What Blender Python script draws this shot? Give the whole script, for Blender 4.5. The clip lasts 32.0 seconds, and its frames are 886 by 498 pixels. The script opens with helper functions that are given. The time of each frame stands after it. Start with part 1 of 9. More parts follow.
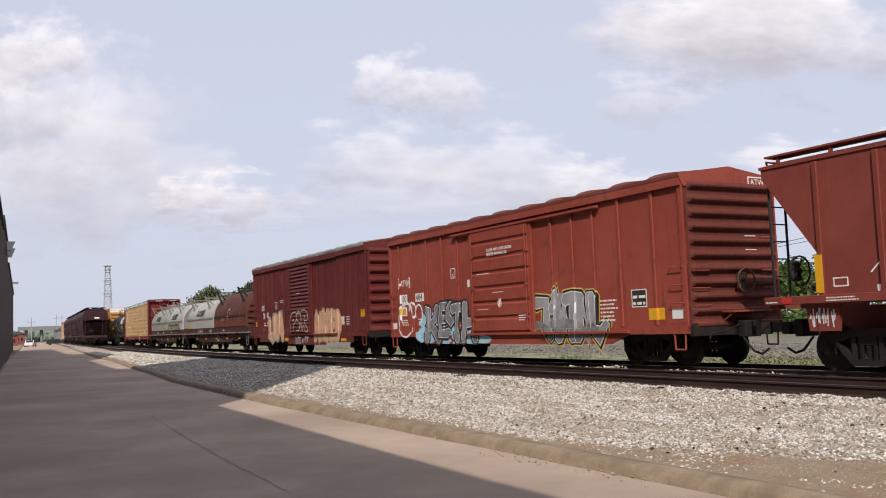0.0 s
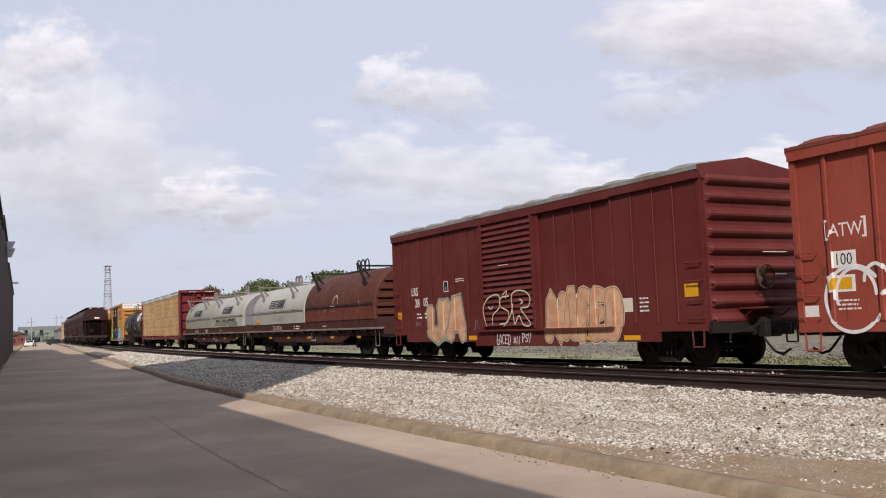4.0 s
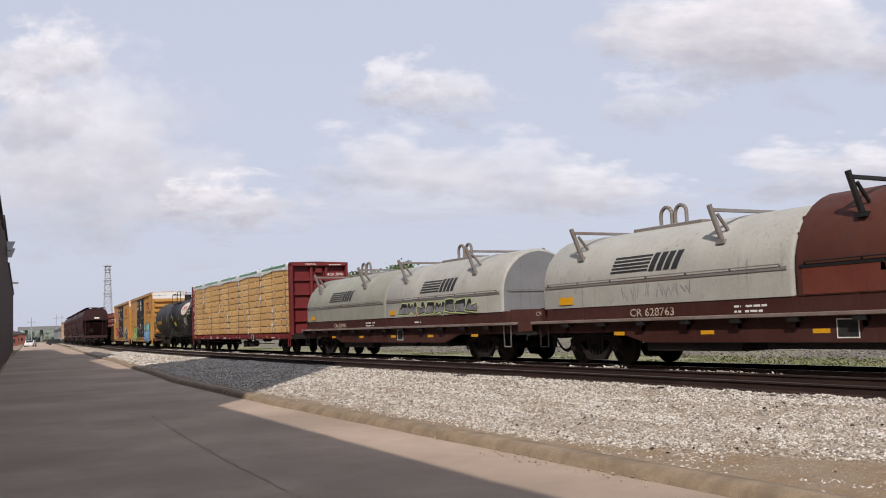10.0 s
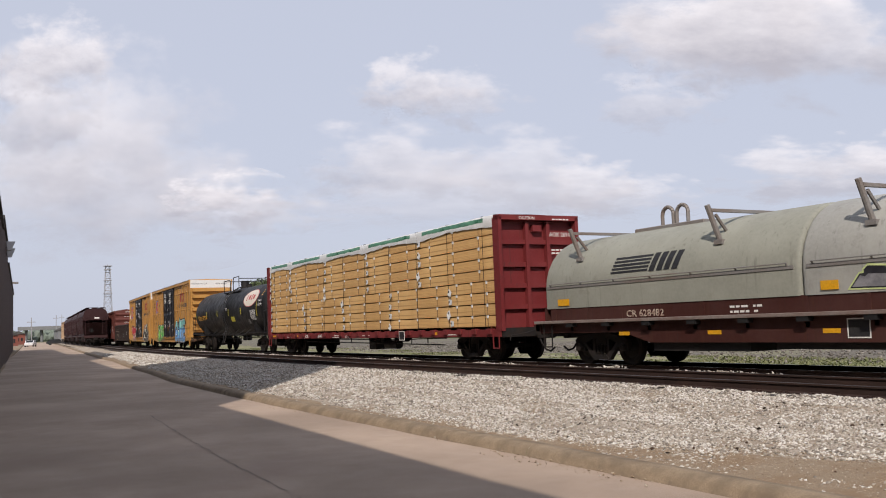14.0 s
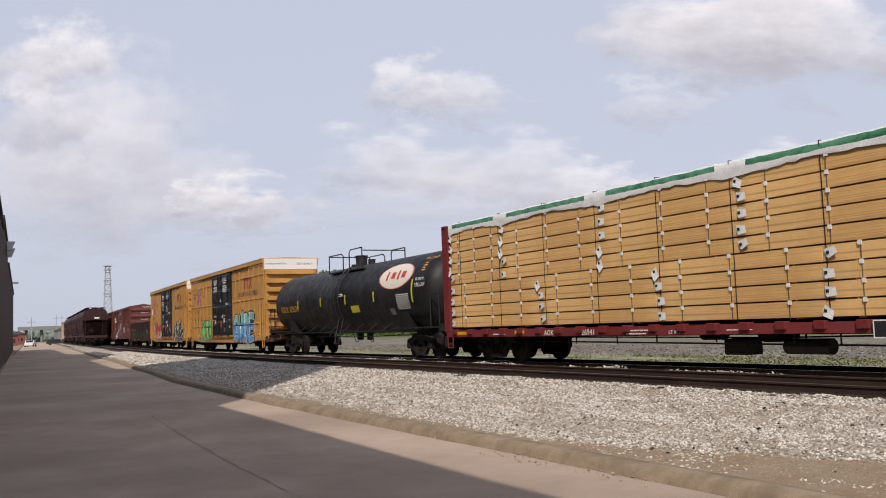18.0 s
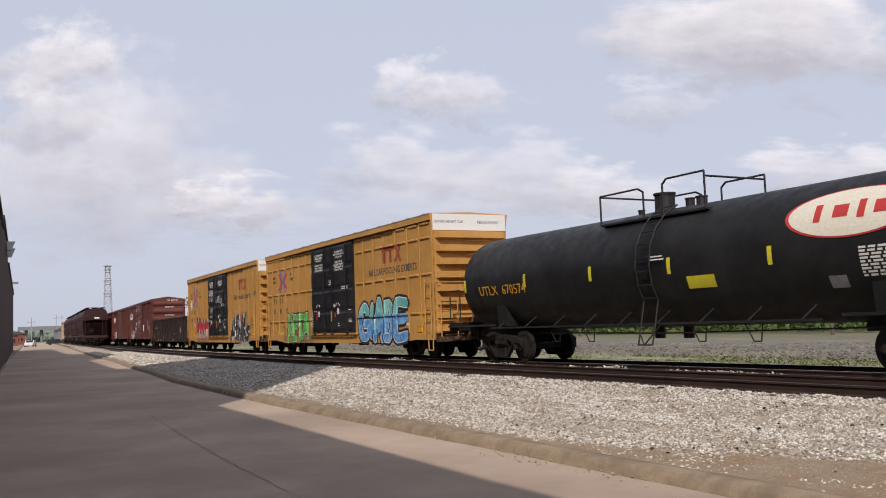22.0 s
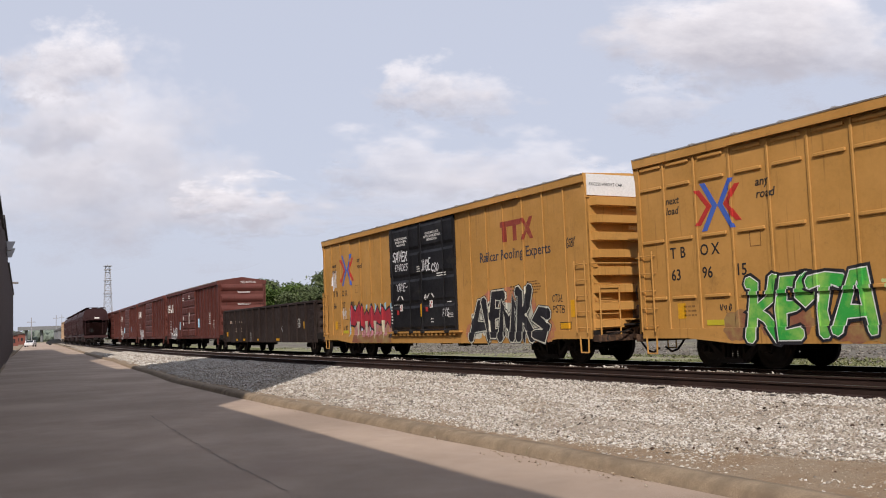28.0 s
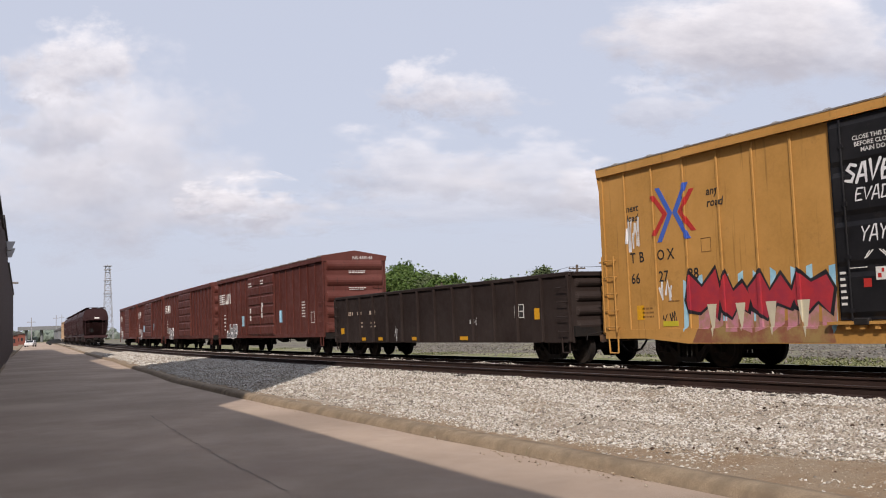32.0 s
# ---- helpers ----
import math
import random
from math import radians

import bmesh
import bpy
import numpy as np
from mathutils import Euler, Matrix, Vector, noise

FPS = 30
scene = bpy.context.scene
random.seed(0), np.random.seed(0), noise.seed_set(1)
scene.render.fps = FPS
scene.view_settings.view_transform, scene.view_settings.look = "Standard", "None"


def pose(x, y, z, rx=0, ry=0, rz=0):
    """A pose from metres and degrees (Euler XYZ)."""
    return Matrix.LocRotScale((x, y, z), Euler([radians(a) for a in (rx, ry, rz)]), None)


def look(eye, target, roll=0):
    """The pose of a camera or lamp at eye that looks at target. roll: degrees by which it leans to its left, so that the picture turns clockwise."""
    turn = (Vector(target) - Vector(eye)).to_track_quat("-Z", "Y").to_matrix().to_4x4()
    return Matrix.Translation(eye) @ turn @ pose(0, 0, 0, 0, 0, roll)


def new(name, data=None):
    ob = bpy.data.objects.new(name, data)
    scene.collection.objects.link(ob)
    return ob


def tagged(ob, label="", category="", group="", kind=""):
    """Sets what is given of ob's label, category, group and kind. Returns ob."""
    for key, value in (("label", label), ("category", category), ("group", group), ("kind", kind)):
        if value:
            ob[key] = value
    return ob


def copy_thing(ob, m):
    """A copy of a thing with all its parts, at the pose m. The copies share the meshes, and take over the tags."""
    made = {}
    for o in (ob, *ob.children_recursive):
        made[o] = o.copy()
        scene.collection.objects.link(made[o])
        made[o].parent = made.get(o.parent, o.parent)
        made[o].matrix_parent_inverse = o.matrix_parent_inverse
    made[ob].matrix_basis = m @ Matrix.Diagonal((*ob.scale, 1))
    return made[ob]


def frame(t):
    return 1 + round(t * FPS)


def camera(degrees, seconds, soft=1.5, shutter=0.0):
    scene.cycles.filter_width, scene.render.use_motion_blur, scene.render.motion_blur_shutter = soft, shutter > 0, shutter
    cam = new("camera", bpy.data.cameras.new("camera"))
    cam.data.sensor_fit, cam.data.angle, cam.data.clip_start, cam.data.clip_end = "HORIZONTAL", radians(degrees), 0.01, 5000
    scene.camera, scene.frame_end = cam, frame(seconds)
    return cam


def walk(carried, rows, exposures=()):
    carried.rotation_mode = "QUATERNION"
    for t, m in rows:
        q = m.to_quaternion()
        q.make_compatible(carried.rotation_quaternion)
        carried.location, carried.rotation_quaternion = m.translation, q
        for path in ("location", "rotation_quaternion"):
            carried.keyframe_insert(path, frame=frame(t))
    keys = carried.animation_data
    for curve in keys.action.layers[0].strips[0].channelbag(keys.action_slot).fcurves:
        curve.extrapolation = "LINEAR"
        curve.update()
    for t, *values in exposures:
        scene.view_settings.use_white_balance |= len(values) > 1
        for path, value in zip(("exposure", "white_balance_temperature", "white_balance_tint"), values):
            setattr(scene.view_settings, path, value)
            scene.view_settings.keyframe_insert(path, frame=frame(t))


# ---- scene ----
# ---------------------------------------------------------------- camera
cam = camera(51.6, 32.0, soft=1.02)
YAW, PITCH, LEAN, EYE = radians(29.324), radians(4.665), -2.105, Vector((0.0, 0.0, 1.1617))
AIM = Vector((-math.cos(YAW) * math.cos(PITCH), math.sin(YAW) * math.cos(PITCH), math.sin(PITCH)))
CAM_POSE = look(EYE, EYE + AIM * 10, LEAN)
walk(cam, [(0.0, CAM_POSE), (32.0, CAM_POSE)], [(0.0, 0.20, 6650, 16), (6.0, 0.17, 6650, 16), (12.0, 0.09, 6650, 16), (18.0, 0.07, 6650, 16), (25.0, 0.09, 6650, 16), (32.0, 0.13, 6650, 16)])

# ---------------------------------------------------------------- light
SUN_TO = Vector((-math.cos(radians(36)) * math.cos(radians(40)), math.sin(radians(36)) * math.cos(radians(40)), -math.sin(radians(40))))
world = bpy.data.worlds.new("sky")
scene.world = world
world.use_nodes = True
wn = world.node_tree
wn.nodes.clear()
w_sky = wn.nodes.new("ShaderNodeTexSky")
w_sky.sky_type = "NISHITA"
w_sky.sun_disc = False
w_sky.sun_elevation = radians(40)
w_sky.sun_rotation = math.atan2(-SUN_TO.x, -SUN_TO.y)
w_sky.air_density, w_sky.dust_density, w_sky.ozone_density = 1.0, 2.5, 1.0
w_bg = wn.nodes.new("ShaderNodeBackground")
w_bg.inputs[1].default_value = 0.15
w_out = wn.nodes.new("ShaderNodeOutputWorld")
w_haze = wn.nodes.new("ShaderNodeMix")
w_haze.data_type = "RGBA"
w_haze.inputs[0].default_value = 0.92
w_haze.inputs[7].default_value = (3.50, 3.92, 4.64, 1.0)      # thin bright haze all over the sky
wn.links.new(w_sky.outputs[0], w_haze.inputs[6])
wn.links.new(w_haze.outputs[2], w_bg.inputs[0])
wn.links.new(w_bg.outputs[0], w_out.inputs[0])
sun_data = bpy.data.lights.new("sun", "SUN")
sun_data.energy, sun_data.angle, sun_data.color = 3.7, radians(0.6), (1.0, 0.94, 0.84)
sun = new("sun", sun_data)
sun.matrix_world = look((0, 0, 60), Vector((0, 0, 60)) + SUN_TO)

# ---------------------------------------------------------------- the line of the tracks
BEND_S, BEND_K, BEND_A = -20.0, 0.0011817, 0.0847
FAR_Z = -0.07                      # rail top of the far track; the near track's is 0
FAR_OFF, NEAR_OFF = 16.6, 13.02    # track centres


def along(s, off):
    """Plan position at chainage s, off metres to the side of the eye's line."""
    u = max(BEND_S - s, 0.0)
    a = min(u, BEND_A / BEND_K)
    th = a * BEND_K
    rest = u - a
    x = BEND_S - math.sin(th) / BEND_K + max(s - BEND_S, 0.0) - rest * math.cos(th)
    y = (1 - math.cos(th)) / BEND_K + rest * math.sin(th)
    return x + off * math.sin(th), y + off * math.cos(th), th


def at(s, off, z=0.0, turn=0.0):
    x, y, th = along(s, off)
    return pose(x, y, z, 0, 0, -math.degrees(th) + turn)


# ---------------------------------------------------------------- materials
def ramp(nt, src, lo, hi):
    m = nt.nodes.new("ShaderNodeMapRange")
    m.inputs["From Min"].default_value, m.inputs["From Max"].default_value = lo, hi
    nt.links.new(src, m.inputs["Value"])
    return m.outputs[0]


def mixed(nt, fac, a, b, mode="MIX"):
    m = nt.nodes.new("ShaderNodeMix")
    m.data_type, m.blend_type = "RGBA", mode
    for k, v in ((0, fac), (6, a), (7, b)):
        if isinstance(v, bpy.types.NodeSocket):
            nt.links.new(v, m.inputs[k])
        elif k == 0:
            m.inputs[0].default_value = v
        else:
            m.inputs[k].default_value = (*v, 1) if len(v) == 3 else v
    return m.outputs[2]


def noise_of(nt, vec, scale, detail=4.0, rough=0.6, stretch=None):
    if stretch:
        mp = nt.nodes.new("ShaderNodeMapping")
        mp.inputs["Scale"].default_value = stretch
        nt.links.new(vec, mp.inputs[0])
        vec = mp.outputs[0]
    n = nt.nodes.new("ShaderNodeTexNoise")
    n.inputs["Scale"].default_value, n.inputs["Detail"].default_value, n.inputs["Roughness"].default_value = scale, detail, rough
    nt.links.new(vec, n.inputs["Vector"])
    return n.outputs["Fac"]


MATS = {}


def surface(name, base, rough=0.6, metal=0.0, second=None, patch=(0.6, 0.45, 0.7), fine=(25.0, 0.12), streak=None, bump=0.15, bump_scale=60.0,
            per_piece=0.0, spec=0.4, third=None, space="Object", runs=None):
    """A weathered surface: base colour, patches of a second colour, vertical streaks of a third, fine grain and relief."""
    m = bpy.data.materials.new(name)
    m.use_nodes = True
    nt = m.node_tree
    b = nt.nodes["Principled BSDF"]
    tc = nt.nodes.new("ShaderNodeTexCoord")
    if space == "World":
        geo = nt.nodes.new("ShaderNodeNewGeometry")
        vec = geo.outputs["Position"]
    else:
        vec = tc.outputs["Object"]
    dark = tuple(c * (1 - fine[1] * 2) for c in base)
    col = mixed(nt, ramp(nt, noise_of(nt, vec, fine[0], 5.0), 0.3, 0.7), dark, base)
    if second:
        col = mixed(nt, ramp(nt, noise_of(nt, vec, patch[0], 6.0, 0.65), patch[1], patch[2]), col, second)
    if streak:
        c3, sx, lo, hi = streak
        col = mixed(nt, ramp(nt, noise_of(nt, vec, 1.0, 5.0, 0.6, sx if isinstance(sx, tuple) else (sx, sx, 0.35)), lo, hi), col, c3)
    if third:
        c4, sc, lo, hi = third
        col = mixed(nt, ramp(nt, noise_of(nt, vec, sc, 7.0, 0.7), lo, hi), col, c4)
    if runs:
        c5, sx, lo, hi = runs
        col = mixed(nt, ramp(nt, noise_of(nt, vec, 1.0, 6.0, 0.55, sx), lo, hi), col, c5)
    if per_piece:
        oi = nt.nodes.new("ShaderNodeObjectInfo")
        hv = nt.nodes.new("ShaderNodeHueSaturation")
        nt.links.new(ramp(nt, oi.outputs["Random"], 0, 1), hv.inputs["Fac"])
        hv.inputs["Value"].default_value = 1 - per_piece
        nt.links.new(col, hv.inputs["Color"])
        col = hv.outputs[0]
    nt.links.new(col, b.inputs["Base Color"])
    rn = ramp(nt, noise_of(nt, vec, 3.0, 5.0), 0.3, 0.7)
    rr = nt.nodes.new("ShaderNodeMapRange")
    rr.inputs["To Min"].default_value, rr.inputs["To Max"].default_value = max(rough - 0.12, 0.04), min(rough + 0.12, 1)
    nt.links.new(rn, rr.inputs["Value"])
    nt.links.new(rr.outputs[0], b.inputs["Roughness"])
    b.inputs["Metallic"].default_value = metal
    b.inputs["Specular IOR Level"].default_value = spec
    if bump:
        bp = nt.nodes.new("ShaderNodeBump")
        bp.inputs["Strength"].default_value, bp.inputs["Distance"].default_value = bump, 0.02
        nt.links.new(noise_of(nt, vec, bump_scale, 6.0), bp.inputs["Height"])
        nt.links.new(bp.outputs[0], b.inputs["Normal"])
    MATS[name] = m
    return m


def painted(name, base, rust=(0.09, 0.035, 0.02), rough=0.55, amount=0.62, grime=(0.05, 0.035, 0.03)):
    """Car-body paint with sun-fade patches, rust streaks and grime."""
    fade = tuple(min(c * 1.18 + 0.012, 1) for c in base)
    return surface(name, base, rough, 0.0, fade, (0.35, 0.42, 0.7), (14.0, 0.07), (tuple(0.5 * a + 0.5 * b for a, b in zip(base, rust)), 5.0, amount, amount + 0.22),
                   0.10, 35.0, 0.0, 0.22, (grime, 1.7, 0.60, 0.82), runs=(tuple(0.45 * a + 0.35 * b for a, b in zip(base, grime)), (11.0, 11.0, 0.55), 0.60, 0.74))


RED_A = painted("faded_red_oxide", (0.245, 0.050, 0.032))
# a darker, browner red than the side walls, for both ends
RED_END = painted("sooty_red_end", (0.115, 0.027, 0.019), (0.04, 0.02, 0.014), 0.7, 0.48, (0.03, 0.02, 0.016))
RED_L = painted("dark_red_paint", (0.108, 0.0185, 0.016))
RED_NS = painted("brown_red_paint", (0.100, 0.028, 0.021))
RED_HOP = painted("hopper_red_paint", (0.175, 0.038, 0.027))
RED_COIL = painted("rusty_red_frame", (0.050, 0.0155, 0.012), (0.07, 0.03, 0.018), 0.65, 0.52)
RED_CB = painted("crimson_paint", (0.15, 0.021, 0.022))
HOOD_BROWN = painted("rust_brown_hood", (0.082, 0.026, 0.0175), (0.05, 0.02, 0.014), 0.7)
HOOD_SKIRT = painted("red_brown_skirt", (0.125, 0.031, 0.019), (0.05, 0.02, 0.014), 0.7)
HOOD_GREY = painted("chalky_grey_hood", (0.335, 0.335, 0.305), (0.14, 0.10, 0.07), 0.6, 0.66, (0.20, 0.19, 0.16))
HOOD_GREEN = painted("greenish_grey_hood", (0.25, 0.255, 0.215), (0.14, 0.12, 0.09), 0.6, 0.66, (0.18, 0.17, 0.14))
HOOD_END = painted("slate_grey_hood_end", (0.17, 0.175, 0.185), (0.16, 0.14, 0.12), 0.6, 0.7, (0.2, 0.19, 0.18))
YELLOW = painted("railbox_yellow", (0.435, 0.228, 0.062), (0.2, 0.09, 0.03), 0.5, 0.68, (0.24, 0.13, 0.045))
BLACK_DOOR = painted("black_door_paint", (0.010, 0.010, 0.012), (0.05, 0.04, 0.035), 0.5, 0.66, (0.05, 0.045, 0.04))
TANK_BLACK = painted("tank_black", (0.0085, 0.0085, 0.009), (0.018, 0.016, 0.015), 0.52, 0.66, (0.022, 0.02, 0.019))
GON_BROWN = painted("gondola_dark_brown", (0.022, 0.0135, 0.0115), (0.05, 0.026, 0.016), 0.75, 0.6, (0.05, 0.033, 0.026))
HOPPER_DARK = painted("weathered_maroon", (0.034, 0.012, 0.013), (0.05, 0.03, 0.025), 0.65, 0.6)
TAN_CAR = painted("tan_car_paint", (0.36, 0.25, 0.16))
ROOF_GALV = surface("galvanised_roof", (0.42, 0.42, 0.41), 0.45, 0.5, (0.24, 0.19, 0.15), (0.8, 0.45, 0.62), bump=0.1)
ROOF_RED = painted("roof_red_paint", (0.15, 0.04, 0.03))
STEEL_DARK = surface("running_gear_steel", (0.0085, 0.0065, 0.006), 0.85, 0.0, (0.022, 0.014, 0.010), (3.0, 0.45, 0.7), bump=0.3, bump_scale=40)
STEEL_BRIGHT = surface("bright_steel", (0.5, 0.5, 0.5), 0.35, 0.9, (0.3, 0.27, 0.25), bump=0.05)
BLACK_IRON = surface("black_iron", (0.014, 0.014, 0.015), 0.6, 0.2, (0.03, 0.025, 0.022), bump=0.15)
GREY_TUBE = surface("grey_tube_paint", (0.23, 0.22, 0.21), 0.6, 0.1, (0.16, 0.11, 0.08), bump=0.1)
BARE_SHELF = surface("worn_grey_ledge", (0.24, 0.20, 0.18), 0.65, 0.1, (0.16, 0.10, 0.08), (2.0, 0.4, 0.7), bump=0.12)
RAIL = surface("rail_steel_rust", (0.027, 0.0145, 0.0115), 0.8, 0.1, (0.045, 0.023, 0.017), (1.5, 0.4, 0.7), bump=0.2)
GRIMY = surface("grimy_brake_gear", (0.055, 0.033, 0.024), 0.7, 0.2, (0.16, 0.09, 0.05), (6.0, 0.45, 0.65), bump=0.2)
RAIL_TOP = surface("rail_head_polish", (0.05, 0.036, 0.032), 0.42, 0.6, (0.10, 0.085, 0.08), (0.7, 0.4, 0.6), bump=0.05)
TIE = surface("sleeper_timber", (0.035, 0.027, 0.023), 0.9, 0.0, (0.08, 0.065, 0.053), (2.0, 0.4, 0.7), (40.0, 0.25), bump=0.6, bump_scale=20, per_piece=0.3)
WHITE = surface("white_lettering", (0.74, 0.73, 0.70), 0.6, 0.0, (0.5, 0.46, 0.42), (3.0, 0.6, 0.85), bump=0.05)
WHITE_BAND = surface("white_end_band", (0.74, 0.74, 0.73), 0.5, 0.0, (0.58, 0.57, 0.55), (1.5, 0.55, 0.8), bump=0.05)
OLD_WHITE = surface("worn_cream_lettering", (0.52, 0.43, 0.35), 0.7, 0.0, (0.2, 0.11, 0.08), (9.0, 0.45, 0.6), bump=0.05)
BLACK_PAINT = surface("black_lettering", (0.02, 0.02, 0.022), 0.55, 0.0, (0.05, 0.045, 0.04), (3.0, 0.55, 0.8), bump=0.05)
REFLECT = surface("yellow_reflector", (0.72, 0.36, 0.015), 0.4, 0.0, (0.5, 0.27, 0.04), (6.0, 0.5, 0.8), bump=0.05)
LIME = surface("lime_yellow_paint", (0.62, 0.55, 0.03), 0.45, 0.0, (0.45, 0.38, 0.03), bump=0.05)
SIGN_RED = surface("sign_red", (0.50, 0.035, 0.03), 0.45, 0.0, (0.36, 0.04, 0.035), bump=0.05)
EMBLEM_RED = surface("faded_emblem_red", (0.27, 0.045, 0.03), 0.5, 0.0, (0.34, 0.10, 0.05), (3.0, 0.5, 0.75), bump=0.05)
SIGN_BLUE = surface("sign_blue", (0.05, 0.12, 0.50), 0.45, 0.0, (0.07, 0.13, 0.42), bump=0.05)
CREAM = surface("cream_sign", (0.70, 0.66, 0.55), 0.45, 0.0, (0.6, 0.55, 0.45), bump=0.05)


def spray(name, a, b, scale=2.2):
    return surface(name, a, 0.5, 0.0, b, (scale, 0.42, 0.6), (30.0, 0.06), bump=0.04)


SP_BLACK = spray("spray_black", (0.014, 0.014, 0.018), (0.025, 0.025, 0.03))
SP_WHITE = spray("spray_white", (0.75, 0.75, 0.76), (0.6, 0.6, 0.62))
SP_GREY = spray("spray_grey", (0.25, 0.25, 0.26), (0.13, 0.13, 0.14))
SP_PALE = spray("spray_pale_blue", (0.25, 0.48, 0.62), (0.35, 0.58, 0.70))
SP_TEAL = spray("spray_teal", (0.16, 0.30, 0.28), (0.22, 0.36, 0.33))
SP_GREEN = spray("spray_green", (0.03, 0.36, 0.06), (0.25, 0.50, 0.10), 1.4)
SP_LIME = spray("spray_lime", (0.55, 0.62, 0.28), (0.42, 0.50, 0.22))
SP_RED = spray("spray_red", (0.42, 0.035, 0.045), (0.30, 0.03, 0.05))
SP_PINK = spray("spray_pink", (0.50, 0.21, 0.27), (0.34, 0.20, 0.13), 4.0)
SP_TAN = spray("spray_salmon", (0.60, 0.38, 0.25), (0.48, 0.25, 0.15), 3.5)
SP_BROWN = spray("spray_brown", (0.26, 0.10, 0.06), (0.30, 0.20, 0.08))
SP_CREAM = spray("spray_cream", (0.58, 0.54, 0.40), (0.5, 0.45, 0.34))
SP_SILVER = spray("spray_silver", (0.33, 0.33, 0.34), (0.24, 0.24, 0.25))
SP_AQUA = spray("spray_aqua", (0.11, 0.36, 0.36), (0.22, 0.50, 0.46))
SP_ROSE = spray("spray_rose", (0.42, 0.15, 0.10), (0.44, 0.22, 0.08), 6.0)
SP_BONE = spray("spray_bone", (0.62, 0.60, 0.50), (0.40, 0.42, 0.37), 3.0)
SP_WAVE = spray("spray_wavy_blue", (0.065, 0.20, 0.46), (0.18, 0.40, 0.64), 5.0)
SP_YELLOW = spray("spray_yellow", (0.60, 0.44, 0.05), (0.55, 0.40, 0.1))

ASPHALT = surface("worn_road", (0.395, 0.306, 0.238), 0.88, 0.0, (0.43, 0.334, 0.260), (0.25, 0.4, 0.65), (180.0, 0.22), None, 0.35, 220.0, third=((0.315, 0.238, 0.19), 0.45, 0.52, 0.74), space="World", spec=0.2)
CONCRETE = surface("kerb_concrete", (0.33, 0.255, 0.175), 0.9, 0.0, (0.19, 0.145, 0.10), (2.5, 0.40, 0.62), (60.0, 0.15), None, 0.5, 70.0, third=((0.17, 0.13, 0.10), 5.0, 0.6, 0.75), space="World", spec=0.2)
SAND = surface("sandy_grit", (0.39, 0.305, 0.215), 0.95, 0.0, (0.26, 0.185, 0.12), (1.6, 0.42, 0.62), (90.0, 0.25), None, 1.0, 60.0, third=((0.42, 0.37, 0.31), 9.0, 0.58, 0.7), space="World", spec=0.12)
BALLAST = surface("ballast_bed", (0.57, 0.51, 0.43), 0.95, 0.0, (0.27, 0.215, 0.16), (26.0, 0.45, 0.62), (60.0, 0.3), None, 0.7, 45.0, third=((0.27, 0.205, 0.145), 0.9, 0.52, 0.66), space="World", spec=0.15)
FIELD = surface("gravel_yard", (0.225, 0.20, 0.175), 0.95, 0.0, (0.15, 0.14, 0.11), (1.1, 0.42, 0.6), (14.0, 0.4), None, 1.0, 12.0, third=((0.22, 0.215, 0.13), 0.25, 0.5, 0.66), space="World", spec=0.15)
EARTH = surface("dry_ground", (0.20, 0.18, 0.13), 0.95, 0.0, (0.12, 0.14, 0.06), (0.06, 0.4, 0.6), (6.0, 0.2), None, 0.5, 6.0, space="World", spec=0.1)
TURF = surface("turf", (0.15, 0.175, 0.065), 0.95, 0.0, (0.25, 0.235, 0.15), (0.7, 0.40, 0.58), (8.0, 0.25), None, 0.8, 14.0, space="World", spec=0.1)

# ---------------------------------------------------------------- mesh helpers
def part(name, bm, material, parent=None, label="", smooth=False):
    """Links a bmesh as one mesh object, under parent if one is given."""
    me = bpy.data.meshes.new(name)
    bmesh.ops.recalc_face_normals(bm, faces=bm.faces)
    bm.to_mesh(me)
    bm.free()
    for m in material if isinstance(material, (list, tuple)) else (material,):
        me.materials.append(m)
    if smooth:
        me.shade_smooth()
    ob = new(name, me)
    ob.parent = parent
    return tagged(ob, label)


def again(ob, m, parent=None):
    """One more object on ob's mesh, at the pose m."""
    o = new(ob.name.split(".")[0], ob.data)
    o.parent = parent if parent is not None else ob.parent
    o.matrix_local = m
    return o


def empty(name, m=None):
    ob = new(name)
    ob.empty_display_size = 0.3
    if m is not None:
        ob.matrix_world = m
    return ob


def box(bm, x0, x1, y0, y1, z0, z1, bevel=0.0):
    vs = [bm.verts.new(v) for v in ((x0, y0, z0), (x1, y0, z0), (x1, y1, z0), (x0, y1, z0), (x0, y0, z1), (x1, y0, z1), (x1, y1, z1), (x0, y1, z1))]
    fs = [bm.faces.new([vs[i] for i in q]) for q in ((3, 2, 1, 0), (4, 5, 6, 7), (0, 1, 5, 4), (1, 2, 6, 5), (2, 3, 7, 6), (3, 0, 4, 7))]
    if bevel:
        es = {e for f in fs for e in f.edges}
        bmesh.ops.bevel(bm, geom=list(es), offset=bevel, segments=1, affect="EDGES")
    return bm


def bar(bm, a, b, r, n=8):
    """A round bar from a to b."""
    a, b = Vector(a), Vector(b)
    d = b - a
    if d.length < 1e-6:
        return bm
    q = d.to_track_quat("Z", "Y")
    rings = []
    for p in (a, b):
        rings.append([bm.verts.new(p + q @ Vector((r * math.cos(2 * math.pi * i / n), r * math.sin(2 * math.pi * i / n), 0))) for i in range(n)])
    for i in range(n):
        bm.faces.new((rings[0][i], rings[0][(i + 1) % n], rings[1][(i + 1) % n], rings[1][i]))
    bm.faces.new(rings[0][::-1])
    bm.faces.new(rings[1])
    return bm


